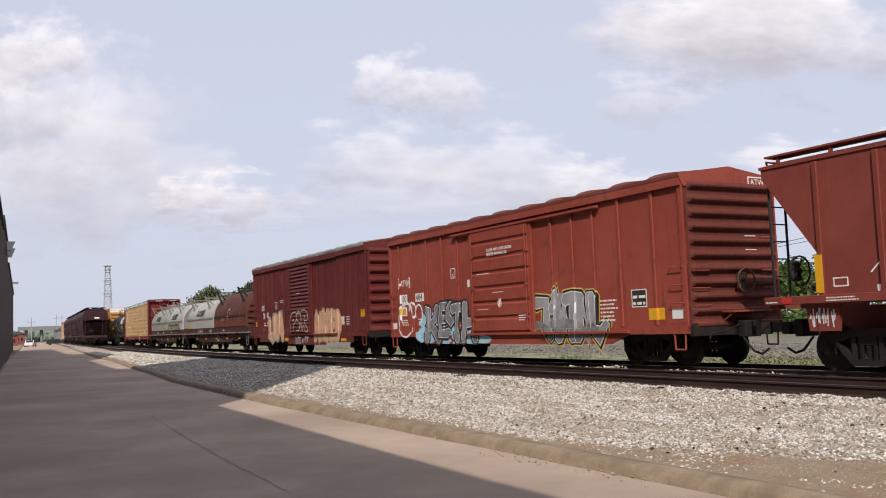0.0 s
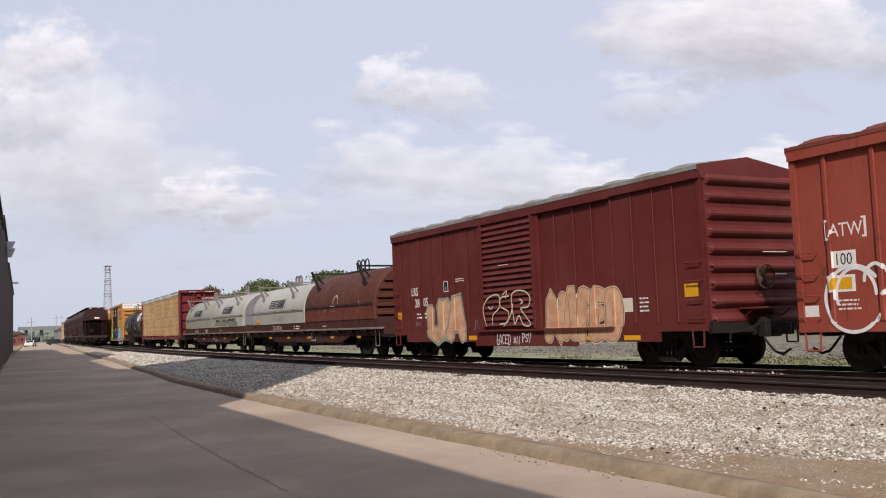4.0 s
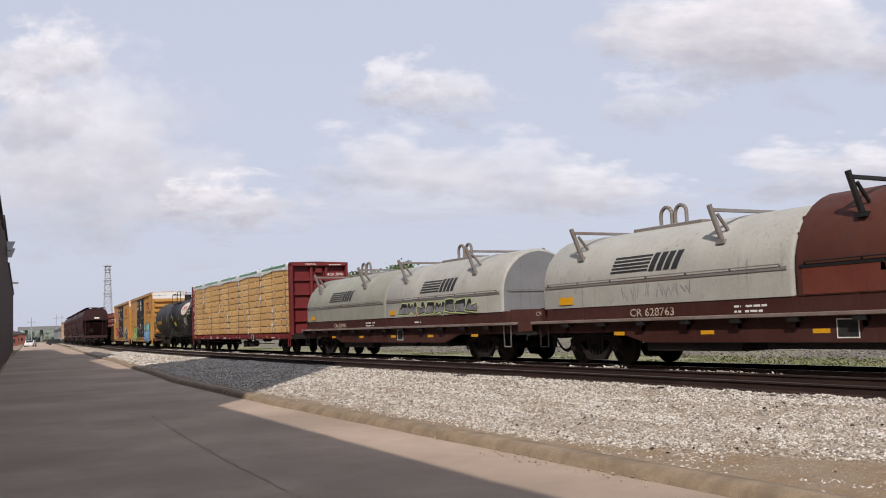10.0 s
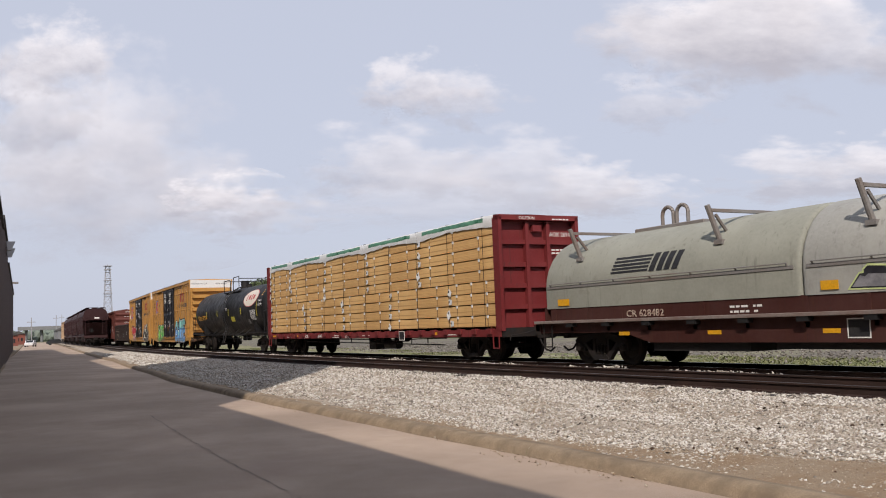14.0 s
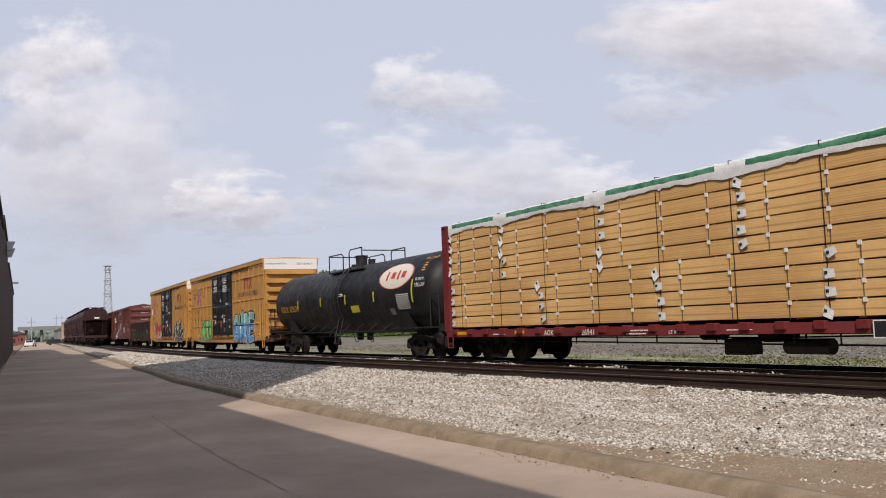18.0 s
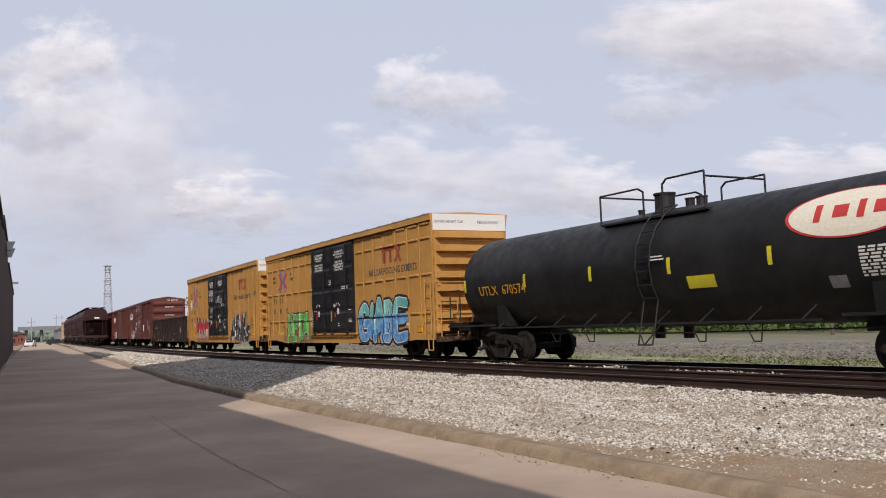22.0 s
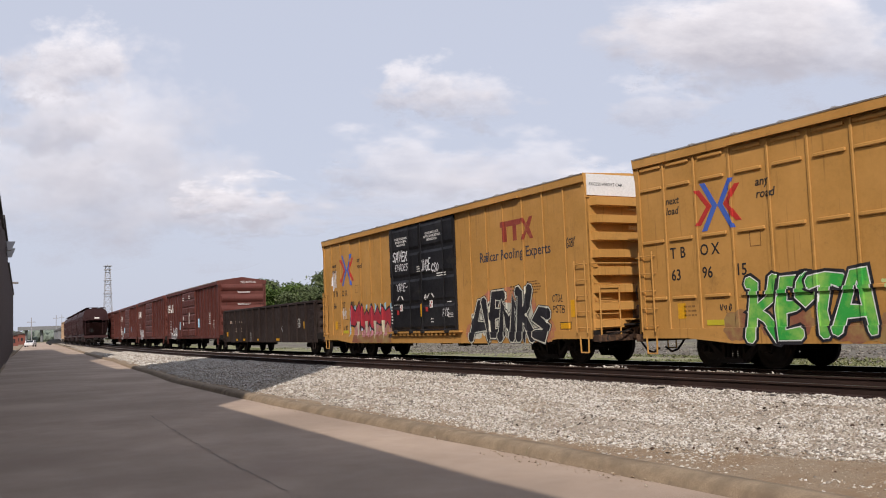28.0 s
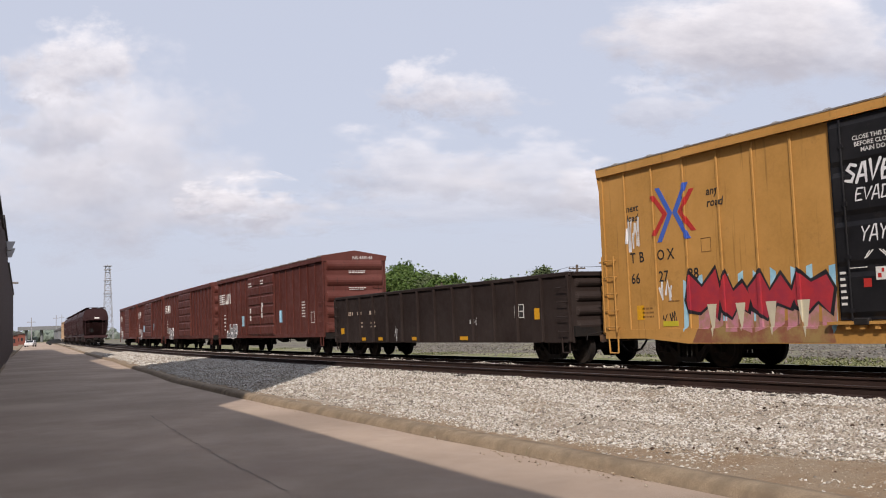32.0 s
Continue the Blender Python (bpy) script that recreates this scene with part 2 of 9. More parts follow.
def pipe(bm, pts, r, n=7):
    for a, b in zip(pts[:-1], pts[1:]):
        bar(bm, a, b, r, n)
    return bm


def prism(bm, poly, axis, lo, hi):
    """A polygon (pairs) pushed along axis: x takes (y, z) pairs, y takes (x, z), z takes (x, y)."""
    def at3(p, d):
        return {"x": (d, p[0], p[1]), "y": (p[0], d, p[1]), "z": (p[0], p[1], d)}[axis]
    a = [bm.verts.new(at3(p, lo)) for p in poly]
    b = [bm.verts.new(at3(p, hi)) for p in poly]
    n = len(poly)
    for i in range(n):
        bm.faces.new((a[i], a[(i + 1) % n], b[(i + 1) % n], b[i]))
    bm.faces.new(a[::-1])
    bm.faces.new(b)
    return bm


def disc(bm, c, axis, r, t, n=20):
    d = {"x": Vector((t / 2, 0, 0)), "y": Vector((0, t / 2, 0)), "z": Vector((0, 0, t / 2))}[axis]
    return bar(bm, Vector(c) - d, Vector(c) + d, r, n)


def fresh():
    return bmesh.new()


def arrays(name, verts, faces, material, parent=None, smooth=False):
    me = bpy.data.meshes.new(name)
    me.from_pydata(verts, [], faces)
    me.materials.append(material)
    if smooth:
        me.shade_smooth()
    ob = new(name, me)
    ob.parent = parent
    return ob


def sweep(name, profile, s_list, material, label, kind="structure", category="", side=None, parent=None):
    """Ground laid along the line: profile of (offset, height), or a function of s that gives it."""
    verts, faces = [], []
    for s in s_list:
        pr = profile(s) if callable(profile) else profile
        for o, z in pr:
            x, y, _ = along(s, o)
            verts.append((x, y, z))
    n = len(pr)
    for i in range(len(s_list) - 1):
        for j in range(n - 1):
            faces.append((i * n + j, i * n + j + 1, (i + 1) * n + j + 1, (i + 1) * n + j))
    ob = arrays(name, verts, faces, material, parent)
    return tagged(ob, label, category or name, "", kind) if parent is None else tagged(ob, label)


def stations(lo, hi, step):
    n = max(2, int(round((hi - lo) / step)) + 1)
    return [lo + (hi - lo) * i / (n - 1) for i in range(n)]


def between(v, table):
    """Straight lines between the pairs of a table."""
    if v <= table[0][0]:
        return table[0][1]
    for (a, b), (c, d) in zip(table[:-1], table[1:]):
        if v <= c:
            return b + (d - b) * (v - a) / (c - a)
    return table[-1][1]


# ---------------------------------------------------------------- ground, road, kerbs
ROAD_Z = -0.50
KERB = [(-420, 12.2), (-194, 11.1), (-100, 10.1), (-64, 9.55), (-52, 8.8), (-40, 8.05), (-33, 7.4), (-26, 7.08), (-20, 6.86), (-14, 6.70), (-9.5, 6.62), (-6.0, 6.54), (60, 6.54)]
LEFT = [(-420, 4.0), (-126, 3.5), (-63, 3.0), (-45, 2.3), (-25, 0.75), (-15, 0.1), (0, -0.25), (60, -0.3)]


def kerb_off(s):
    return between(s, KERB)


bm = fresh()
for k in range(48):
    a0, a1 = 2 * math.pi * k / 48, 2 * math.pi * (k + 1) / 48
    for r0, r1 in ((0, 60), (60, 300), (300, 1200), (1200, 4200)):
        q = [(r0, a0), (r1, a0), (r1, a1), (r0, a1)]
        vs = [bm.verts.new((r * math.cos(a), r * math.sin(a), -0.85)) for r, a in (q if r0 else q[1:] + q[:1])]
        bm.faces.new(vs)
bmesh.ops.remove_doubles(bm, verts=bm.verts, dist=0.001)
tagged(part("ground", bm, EARTH), "dry grassy earth reaching the horizon", "ground", "", "structure")

S_LONG = stations(-420, -130, 10) + stations(-126, -30, 2) + stations(-29, 170, 1.5)
sweep("road", lambda s: [(between(s, LEFT) - 0.05, ROAD_Z - 0.02), (between(s, LEFT) + 1.6, ROAD_Z + 0.015), (kerb_off(s) - 2.2, ROAD_Z + 0.015), (kerb_off(s) - 0.19, ROAD_Z)],
      S_LONG, ASPHALT, "worn grey asphalt service road with faint cracks")


def kerb_profile(s):
    o = kerb_off(s)
    w = 0.012 * math.sin(s * 1.7) + 0.008 * math.sin(s * 5.1)
    return [(o - 0.30, ROAD_Z - 0.06), (o - 0.21 + w, ROAD_Z + 0.005), (o - 0.185 + w, ROAD_Z + 0.07), (o - 0.13 + w * 1.6, ROAD_Z + 0.118), (o - 0.04 + w, ROAD_Z + 0.135), (o + 0.09 + w, ROAD_Z + 0.128), (o + 0.14, ROAD_Z + 0.02)]


kerb = tagged(empty("kerb"), "worn rolled concrete kerb, sandy brown and chipped", "kerb", "", "structure")
KERB_JOINTS = [-420, -300, -200, -130, -70, -40, -25.4, -9.55, 12, 60, 170]
for a, b in zip(KERB_JOINTS[:-1], KERB_JOINTS[1:]):
    seg = sweep("kerb_stone", kerb_profile, stations(a + 0.004, b - 0.004, 0.35 if -30 < a < 12 else 6.0), CONCRETE, "", parent=kerb)
    seg.data.shade_smooth()

# pavement between the road and the wall
sweep("pavement", lambda s: [(between(s, LEFT) - 3.2, ROAD_Z + 0.12), (between(s, LEFT) - 0.12, ROAD_Z + 0.12), (between(s, LEFT) - 0.04, ROAD_Z + 0.09), (between(s, LEFT) - 0.03, ROAD_Z - 0.04)],
      S_LONG, CONCRETE, "narrow concrete pavement strip beside the warehouse")


# seams and short cracks in the road
bm = fresh()
crack_rng = random.Random(12)
for pts in (((-19.5, 3.95), (-17.0, 3.73), (-13.6, 3.46), (-11.6, 3.32), (-8.9, 3.19)), ((-14.5, 1.30), (-14.52, 1.68)), ((-15.8, 0.75), (-15.9, 1.05)), ((-13.2, 0.55), (-13.1, 0.8))):
    fine = []
    for (sa, oa), (sb, ob) in zip(pts[:-1], pts[1:]):
        n = max(int(math.hypot(sb - sa, ob - oa) / 0.22), 2)
        fine += [(sa + (sb - sa) * k / n, oa + (ob - oa) * k / n + crack_rng.uniform(-0.02, 0.02)) for k in range(n)]
    for (sa, oa), (sb, ob) in zip(fine[:-1], fine[1:]):
        w = crack_rng.uniform(0.003, 0.014)
        a0, a1, b0, b1 = along(sa, oa - w), along(sa, oa + w), along(sb, ob - w), along(sb, ob + w)
        bm.faces.new([bm.verts.new((q[0] + (0.01 if pts[0][0] == -14.5 else 0) * j, q[1], ROAD_Z + 0.0195)) for j, q in enumerate((a0, a1, b1, b0))])
part("road_crack", bm, surface("tar_seam", (0.17, 0.13, 0.105), 0.8, 0.0, (0.27, 0.21, 0.165), (3.0, 0.45, 0.6), bump=0.1, space="World"), bpy.data.objects["road"], "dark tar seam and short cracks")


def bed(s):
    """The ballast shoulder from the kerb up to both tracks and down behind them."""
    o = kerb_off(s)
    n0 = max(o + 0.4, NEAR_OFF - 1.75)
    return [(o + 0.02, ROAD_Z + 0.04), (o + 0.3, ROAD_Z + 0.10), (o + 0.5 * (n0 - o), -0.315), (n0 - 0.35, -0.245), (n0, -0.205), (NEAR_OFF - 0.95, -0.180), (NEAR_OFF - 0.6, -0.20), (NEAR_OFF + 0.6, -0.19), (14.6, -0.21),
            (FAR_OFF - 1.4, FAR_Z - 0.19), (FAR_OFF + 1.4, FAR_Z - 0.19), (FAR_OFF + 2.3, -0.38), (FAR_OFF + 4.0, -0.55)]


def bed_z(s, o):
    return between(o, bed(s))


def sand_edge(s):
    return 0.26 + 1.25 * min(max((s + 10.8) / 5.0, 0), 1) + 0.10 * math.sin(s * 0.9) + 0.08 * math.sin(s * 2.3 + 1)


sweep("sand_verge", lambda s: [(kerb_off(s) + 0.03, ROAD_Z + 0.065), (kerb_off(s) + 0.3, ROAD_Z + 0.108), (kerb_off(s) + sand_edge(s), bed_z(s, kerb_off(s) + sand_edge(s)) + 0.006), (kerb_off(s) + sand_edge(s) + 0.1, bed_z(s, kerb_off(s) + sand_edge(s) + 0.1) - 0.01)],
      stations(-70, 60, 0.5), SAND, "sandy grit strip along the kerb")
sweep("ballast", bed, S_LONG, BALLAST, "pale limestone ballast bed under two tracks")
sweep("gravel_yard", [(FAR_OFF + 3.9, -0.56), (FAR_OFF + 12, -0.5), (FAR_OFF + 24, -0.45), (FAR_OFF + 34, -0.6)], stations(-420, 170, 10), FIELD, "pale gravel yard behind the tracks")
sweep("grass_verge", lambda s: [(20.3 + 0.5 * math.sin(s * 0.31) + 0.3 * math.sin(s * 0.83), -0.548), (23.0, -0.49), (27.0 + 1.6 * math.sin(s * 0.17 + 1) + 0.7 * math.sin(s * 0.6), -0.515)], stations(-200, 170, 1.5), TURF, "patchy strip of short olive grass behind the tracks")

# stones
def stones(name, count, area, size, seed, material, label, lift=0.3):
    rng = np.random.default_rng(seed)
    base = np.array([(1, 0, 0), (-1, 0, 0), (0, 1, 0), (0, -1, 0), (0, 0, 1), (0, 0, -1)], float)
    tri = np.array([(0, 2, 4), (2, 1, 4), (1, 3, 4), (3, 0, 4), (2, 0, 5), (1, 2, 5), (3, 1, 5), (0, 3, 5)])
    spots = np.array([(*along(s, o)[:2], z) for s, o, z in (area(rng) for k in range(count))])
    r = size[0] + (size[1] - size[0]) * rng.random(count) ** 2
    p = (base + rng.normal(size=(count, 6, 3)) * 0.16) * (r[:, None] * (0.6 + 0.7 * rng.random((count, 3))) * np.array((1, 1, 0.55)))[:, None, :]
    a, b = rng.random(count)[:, None] * 6.28, rng.normal(size=count)[:, None] * 0.5
    x, y, z = p[..., 0], p[..., 1] * np.cos(b) - p[..., 2] * np.sin(b), p[..., 1] * np.sin(b) + p[..., 2] * np.cos(b)
    p = np.stack((x * np.cos(a) - y * np.sin(a), x * np.sin(a) + y * np.cos(a), z), -1) + spots[:, None, :]
    p[..., 2] += (r * lift)[:, None]
    loops = (tri[None] + 6 * np.arange(count)[:, None, None]).reshape(-1)
    me = bpy.data.meshes.new(name)
    me.vertices.add(count * 6)
    me.vertices.foreach_set("co", p.reshape(-1))
    me.loops.add(len(loops))
    me.loops.foreach_set("vertex_index", loops)
    me.polygons.add(count * 8)
    me.polygons.foreach_set("loop_start", np.arange(count * 8) * 3)
    me.update(calc_edges=True)
    me.materials.append(material)
    return tagged(new(name, me), label, "stones", "", "stuff")


def island(name, cols, rough=0.9):
    """Stones: a colour drawn for each loose piece, with fine grain."""
    m = bpy.data.materials.new(name)
    m.use_nodes = True
    nt = m.node_tree
    b = nt.nodes["Principled BSDF"]
    geo = nt.nodes.new("ShaderNodeNewGeometry")
    cr = nt.nodes.new("ShaderNodeValToRGB")
    nt.links.new(geo.outputs["Random Per Island"], cr.inputs[0])
    els = cr.color_ramp.elements
    while len(els) < len(cols):
        els.new(0.5)
    for e, (p, c) in zip(els, cols):
        e.position, e.color = p, (*c, 1)
    grain = noise_of(nt, geo.outputs["Position"], 70.0, 4.0)
    col = mixed(nt, ramp(nt, grain, 0.3, 0.8), cr.outputs[0], tuple(0.6 * x for x in cols[len(cols) // 2][1]))
    nt.links.new(col, b.inputs["Base Color"])
    b.inputs["Roughness"].default_value = rough
    b.inputs["Specular IOR Level"].default_value = 0.2
    MATS[name] = m
    return m


STONE = island("limestone_pieces", [(0.0, (0.045, 0.032, 0.026)), (0.20, (0.17, 0.13, 0.10)), (0.42, (0.43, 0.375, 0.305)), (0.64, (0.62, 0.58, 0.51)), (0.86, (0.76, 0.73, 0.68)), (1.0, (0.86, 0.85, 0.82))])


def shoulder(lo, hi, near, far):
    def pick(rng):
        while True:
            s = lo + (hi - lo) * rng.random()
            o = kerb_off(s) + near + (NEAR_OFF - 0.9 - far - kerb_off(s) - near) * rng.random() ** 0.8
            x, y, _ = along(s, o)
            # sandy, thinly covered ground near the kerb and in worn patches
            cover = min(1.0, max((o - kerb_off(s) - sand_edge(s) + 0.5) / 0.9, 0.30)) * (0.36 + 2.6 * noise.noise(Vector((x * 0.42, y * 1.7, 3.0))) + 1.3 * noise.noise(Vector((x * 1.7, y * 2.6, 7.0))))
            cover -= 0.55 * math.exp(-((o - 10.2 - 0.25 * math.sin(s * 0.7)) / 0.45) ** 2) * min(max((s + 14) / 3, 0), 1)
            if rng.random() < max(cover, 0.16 if o > kerb_off(s) + sand_edge(s) else 0.0):
                return s, o, bed_z(s, o)
    return pick


stones("ballast_stones", 60000, shoulder(-16, -3.5, 0.05, 0.0), (0.010, 0.032), 3, STONE, "loose broken limestone beside the near track")
stones("ballast_stones", 52000, shoulder(-48, -16, 0.1, 0.0), (0.016, 0.044), 4, STONE, "loose broken limestone along the track shoulder")


def between_rails(lo, hi):
    def pick(rng):
        s = lo + (hi - lo) * rng.random()
        o = NEAR_OFF - 0.62 + 3.0 * rng.random()
        return s, o, bed_z(s, o)
    return pick


def yard(rng):
    s, o = -75 + 95 * rng.random(), 24 + 14 * rng.random()
    return s, o, -0.53 + 0.05 * min((o - 24) / 6, 1)


YARD_STONE = island("grey_gravel", [(0.0, (0.08, 0.07, 0.06)), (0.5, (0.20, 0.18, 0.155)), (1.0, (0.37, 0.35, 0.31))])
stones("gravel_stones", 12000, yard, (0.03, 0.09), 6, YARD_STONE, "coarse pale gravel lying in the yard")
def verge(rng):
    s = -14 + 11 * rng.random()
    o = kerb_off(s) + 0.06 + (sand_edge(s) + 0.3) * rng.random()
    return s, o, bed_z(s, o) + 0.004


GRIT = island("brown_grit", [(0.0, (0.10, 0.065, 0.045)), (0.5, (0.30, 0.215, 0.14)), (0.85, (0.46, 0.37, 0.27)), (1.0, (0.72, 0.68, 0.60))])
stones("grit", 26000, verge, (0.004, 0.012), 8, GRIT, "fine brown grit and chips along the kerb")
stones("grit", 24000, shoulder(-15, -3.5, 0.3, 0.0), (0.006, 0.017), 9, GRIT, "fine brown grit between the larger stones")


def heap(lo, hi, o0, o1, base, rise):
    """Stones heaped in an uneven ridge along the track."""
    def pick(rng):
        s, o = lo + (hi - lo) * rng.random(), o0 + (o1 - o0) * rng.random()
        q = math.sin(math.pi * (o - o0) / (o1 - o0))
        return s, o, base + rise * q * (0.45 + 0.9 * noise.noise(Vector((s * 0.8, 2.0, 0.0))) + 0.5 * noise.noise(Vector((s * 3.1, 9.0, 0.0))))
    return pick


stones("ballast_stones", 9000, heap(-40, -4, NEAR_OFF - 1.45, NEAR_OFF - 0.83, -0.20, 0.075), (0.018, 0.042), 14, STONE, "limestone heaped over the sleeper ends")
stones("ballast_stones", 9000, heap(-80, -13, 14.35, 15.35, -0.21, 0.19), (0.02, 0.05), 15, STONE, "ridge of limestone between the two tracks")


def strewn(rng):
    s = -16 + 12.5 * rng.random()
    o = kerb_off(s) + 0.6 + (NEAR_OFF - 1.2 - kerb_off(s) - 0.6) * rng.random()
    return s, o, bed_z(s, o) + 0.012


def spilled(rng):
    s = -10.2 + 3.2 * rng.random() if rng.random() < 0.6 else -23 + 12 * rng.random()
    return s, kerb_off(s) - 0.22 - 0.34 * rng.random() ** 2, ROAD_Z + 0.012


CLINKER = island("dark_debris", [(0.0, (0.02, 0.016, 0.013)), (0.6, (0.06, 0.042, 0.032)), (1.0, (0.13, 0.07, 0.045))])
stones("ballast_stones", 12000, shoulder(-80, -48, 0.1, 0.0), (0.03, 0.075), 18, STONE, "loose broken limestone far along the shoulder")
stones("debris", 130, strewn, (0.010, 0.034), 16, CLINKER, "dark splinters and clinker strewn over the ballast")
stones("grit", 260, spilled, (0.005, 0.022), 17, GRIT, "chips spilled from the kerb onto the road")
stones("ballast_stones", 7000, between_rails(-60, -6), (0.03, 0.06), 5, STONE, "limestone lying between the rails and tracks")


# ---------------------------------------------------------------- tracks
def rail_profile():
    return [(-0.070, -0.172), (0.070, -0.172), (0.070, -0.158), (0.012, -0.135), (0.010, -0.045), (0.036, -0.030), (0.036, -0.004), (0.028, 0.0), (-0.028, 0.0), (-0.036, -0.004), (-0.036, -0.030), (-0.010, -0.045), (-0.012, -0.135), (-0.070, -0.158)]


def rail(parent, off, z, top_material):
    pr = rail_profile()
    ss = stations(-420, -60, 6) + stations(-58, 170, 3)
    verts, faces, tops = [], [], []
    n = len(pr)
    for s in ss:
        for o, h in pr:
            x, y, _ = along(s, off + o)
            verts.append((x, y, z + h))
    for i in range(len(ss) - 1):
        for j in range(n):
            k = (j + 1) % n
            if j in (6, 7, 8):
                tops.append(len(faces))
            faces.append((i * n + j, i * n + k, (i + 1) * n + k, (i + 1) * n + j))
    ob = arrays("rail", verts, faces, RAIL, parent)
    ob.data.materials.append(top_material)
    for f in tops:
        ob.data.polygons[f].material_index = 1
    return ob


def track(off, z, polish, label):
    t = tagged(empty("railway_track"), label, "railway track", "railway tracks")
    rail(t, off - 0.7525, z, polish)
    rail(t, off + 0.7525, z, polish)
    bm = fresh()
    box(bm, -0.115, 0.115, -1.3, 1.3, -0.17, 0.0, 0.012)
    first = part("sleeper", bm, TIE, t)
    rng = random.Random(7 + int(off))
    place = []
    for k in range(300):
        s = 60 - k * 0.53
        place.append(at(s + rng.uniform(-0.04, 0.04), off + rng.uniform(-0.05, 0.05), z - 0.172 + rng.choice((rng.uniform(-0.012, 0.0), rng.uniform(-0.012, 0.0), rng.uniform(0.0, 0.028))), rng.uniform(-2.5, 2.5)))
    first.matrix_local = place[0]
    for m in place[1:]:
        again(first, m)
    bm = fresh()
    for k in range(190):
        if k:
            box_m = at(-99.0 - k * 1.06, off, z - 0.175)
            q = [box_m @ Vector(v) for v in ((-0.11, -1.3, 0), (0.11, -1.3, 0), (0.11, 1.3, 0), (-0.11, 1.3, 0))]
            bm.faces.new([bm.verts.new(v) for v in q])
    tagged(part("sleepers_far", bm, TIE, t), "", "", "", "stuff")
    # spikes and plates near the camera
    bm = fresh()
    box(bm, -0.09, 0.09, -0.17, 0.17, -0.176, -0.164)
    for sx in (-0.05, 0.05):
        for sy in (-0.095, 0.095):
            box(bm, sx - 0.014, sx + 0.014, sy - 0.018, sy + 0.018, -0.164, -0.13)
    plate = part("tie_plate", bm, RAIL, t)
    first_one = True
    for k in range(100, 175):
        for d in (-0.7525, 0.7525):
            m = at(60 - k * 0.53, off + d, z)
            if first_one:
                plate.matrix_local, first_one = m, False
            else:
                again(plate, m)
    return t


track(NEAR_OFF, 0.0, RAIL_TOP, "rusty near railway track on timber sleepers in pale ballast")
track(FAR_OFF, FAR_Z, STEEL_BRIGHT, "railway track in use, with polished rail heads on timber sleepers")

# ---------------------------------------------------------------- railway cars: shared parts
CACHE = {}
WHEELS = []      # (wheelset, rolling radius)


def reuse(name, key, build, material, parent, m=None, smooth=False):
    """A part on a mesh that is built once and then shared."""
    if key not in CACHE:
        ob = part(name, build(), material, parent, "", smooth)
        CACHE[key] = ob.data
    else:
        ob = new(name, CACHE[key])
        ob.parent = parent
    if m is not None:
        ob.matrix_local = m
    return ob


def wheelset_mesh():
    bm = fresh()
    for y in (-0.7525, 0.7525):
        sg = 1 if y > 0 else -1
        prof = [(0.10, -0.09), (0.13, 0.10), (0.30, 0.035), (0.36, 0.06), (0.457, 0.062), (0.462, -0.05), (0.485, -0.065), (0.47, -0.085), (0.36, -0.07), (0.28, -0.03)]
        rings = []
        n = 28
        for r, d in prof:
            rings.append([bm.verts.new((r * math.cos(2 * math.pi * i / n), y + sg * d, r * math.sin(2 * math.pi * i / n))) for i in range(n)])
        for a, b in zip(rings, rings[1:] + rings[:1]):
            for i in range(n):
                bm.faces.new((a[i], a[(i + 1) % n], b[(i + 1) % n], b[i]))
    bar(bm, (0, -1.05, 0), (0, 1.05, 0), 0.085, 12)
    for y in (-1.07, 1.07):
        disc(bm, (0, y, 0), "y", 0.10, 0.12, 14)
        for k in range(3):
            a = 2 * math.pi * k / 3
            disc(bm, (0.055 * math.cos(a), y * 1.06, 0.055 * math.sin(a)), "y", 0.018, 0.03, 6)
    return bm


def side_frame_mesh():
    bm = fresh()
    # two pedestal jaws, a top chord and a sagging bottom chord round the spring window
    prism(bm, [(-1.08, 0.66), (-0.98, 0.72), (-0.55, 0.80), (-0.30, 0.84), (0.30, 0.84), (0.55, 0.80), (0.98, 0.72), (1.08, 0.66), (1.06, 0.56), (0.72, 0.55), (0.34, 0.70), (-0.34, 0.70), (-0.72, 0.55), (-1.06, 0.56)], "y", -0.07, 0.07)
    for sg in (-1, 1):
        prism(bm, [(sg * 0.72, 0.56), (sg * 0.62, 0.58), (sg * 0.24, 0.26), (sg * 0.24, 0.14), (sg * 0.34, 0.14)], "y", -0.065, 0.065)
        prism(bm, [(sg * 0.34, 0.72), (sg * 0.25, 0.72), (sg * 0.25, 0.22), (sg * 0.33, 0.22)], "y", -0.06, 0.06)
        prism(bm, [(sg * 1.08, 0.66), (sg * 1.03, 0.66), (sg * 1.03, 0.36), (sg * 1.08, 0.36)], "y", -0.06, 0.06)
        prism(bm, [(sg * 0.75, 0.60), (sg * 0.70, 0.60), (sg * 0.70, 0.36), (sg * 0.75, 0.36)], "y", -0.06, 0.06)
        box(bm, sg * 0.89 - 0.13, sg * 0.89 + 0.13, -0.08, 0.08, 0.52, 0.62)
    prism(bm, [(-0.32, 0.13), (0.32, 0.13), (0.28, 0.25), (-0.28, 0.25)], "y", -0.085, 0.085)
    return bm


def spring_mesh():
    bm = fresh()
    for x in (-0.15, 0.0, 0.15):
        for k in range(6):
            z = 0.27 + k * 0.045
            disc(bm, (x, 0, z), "z", 0.066, 0.022, 10)
        bar(bm, (x, 0, 0.25), (x, 0, 0.53), 0.045, 8)
    return bm


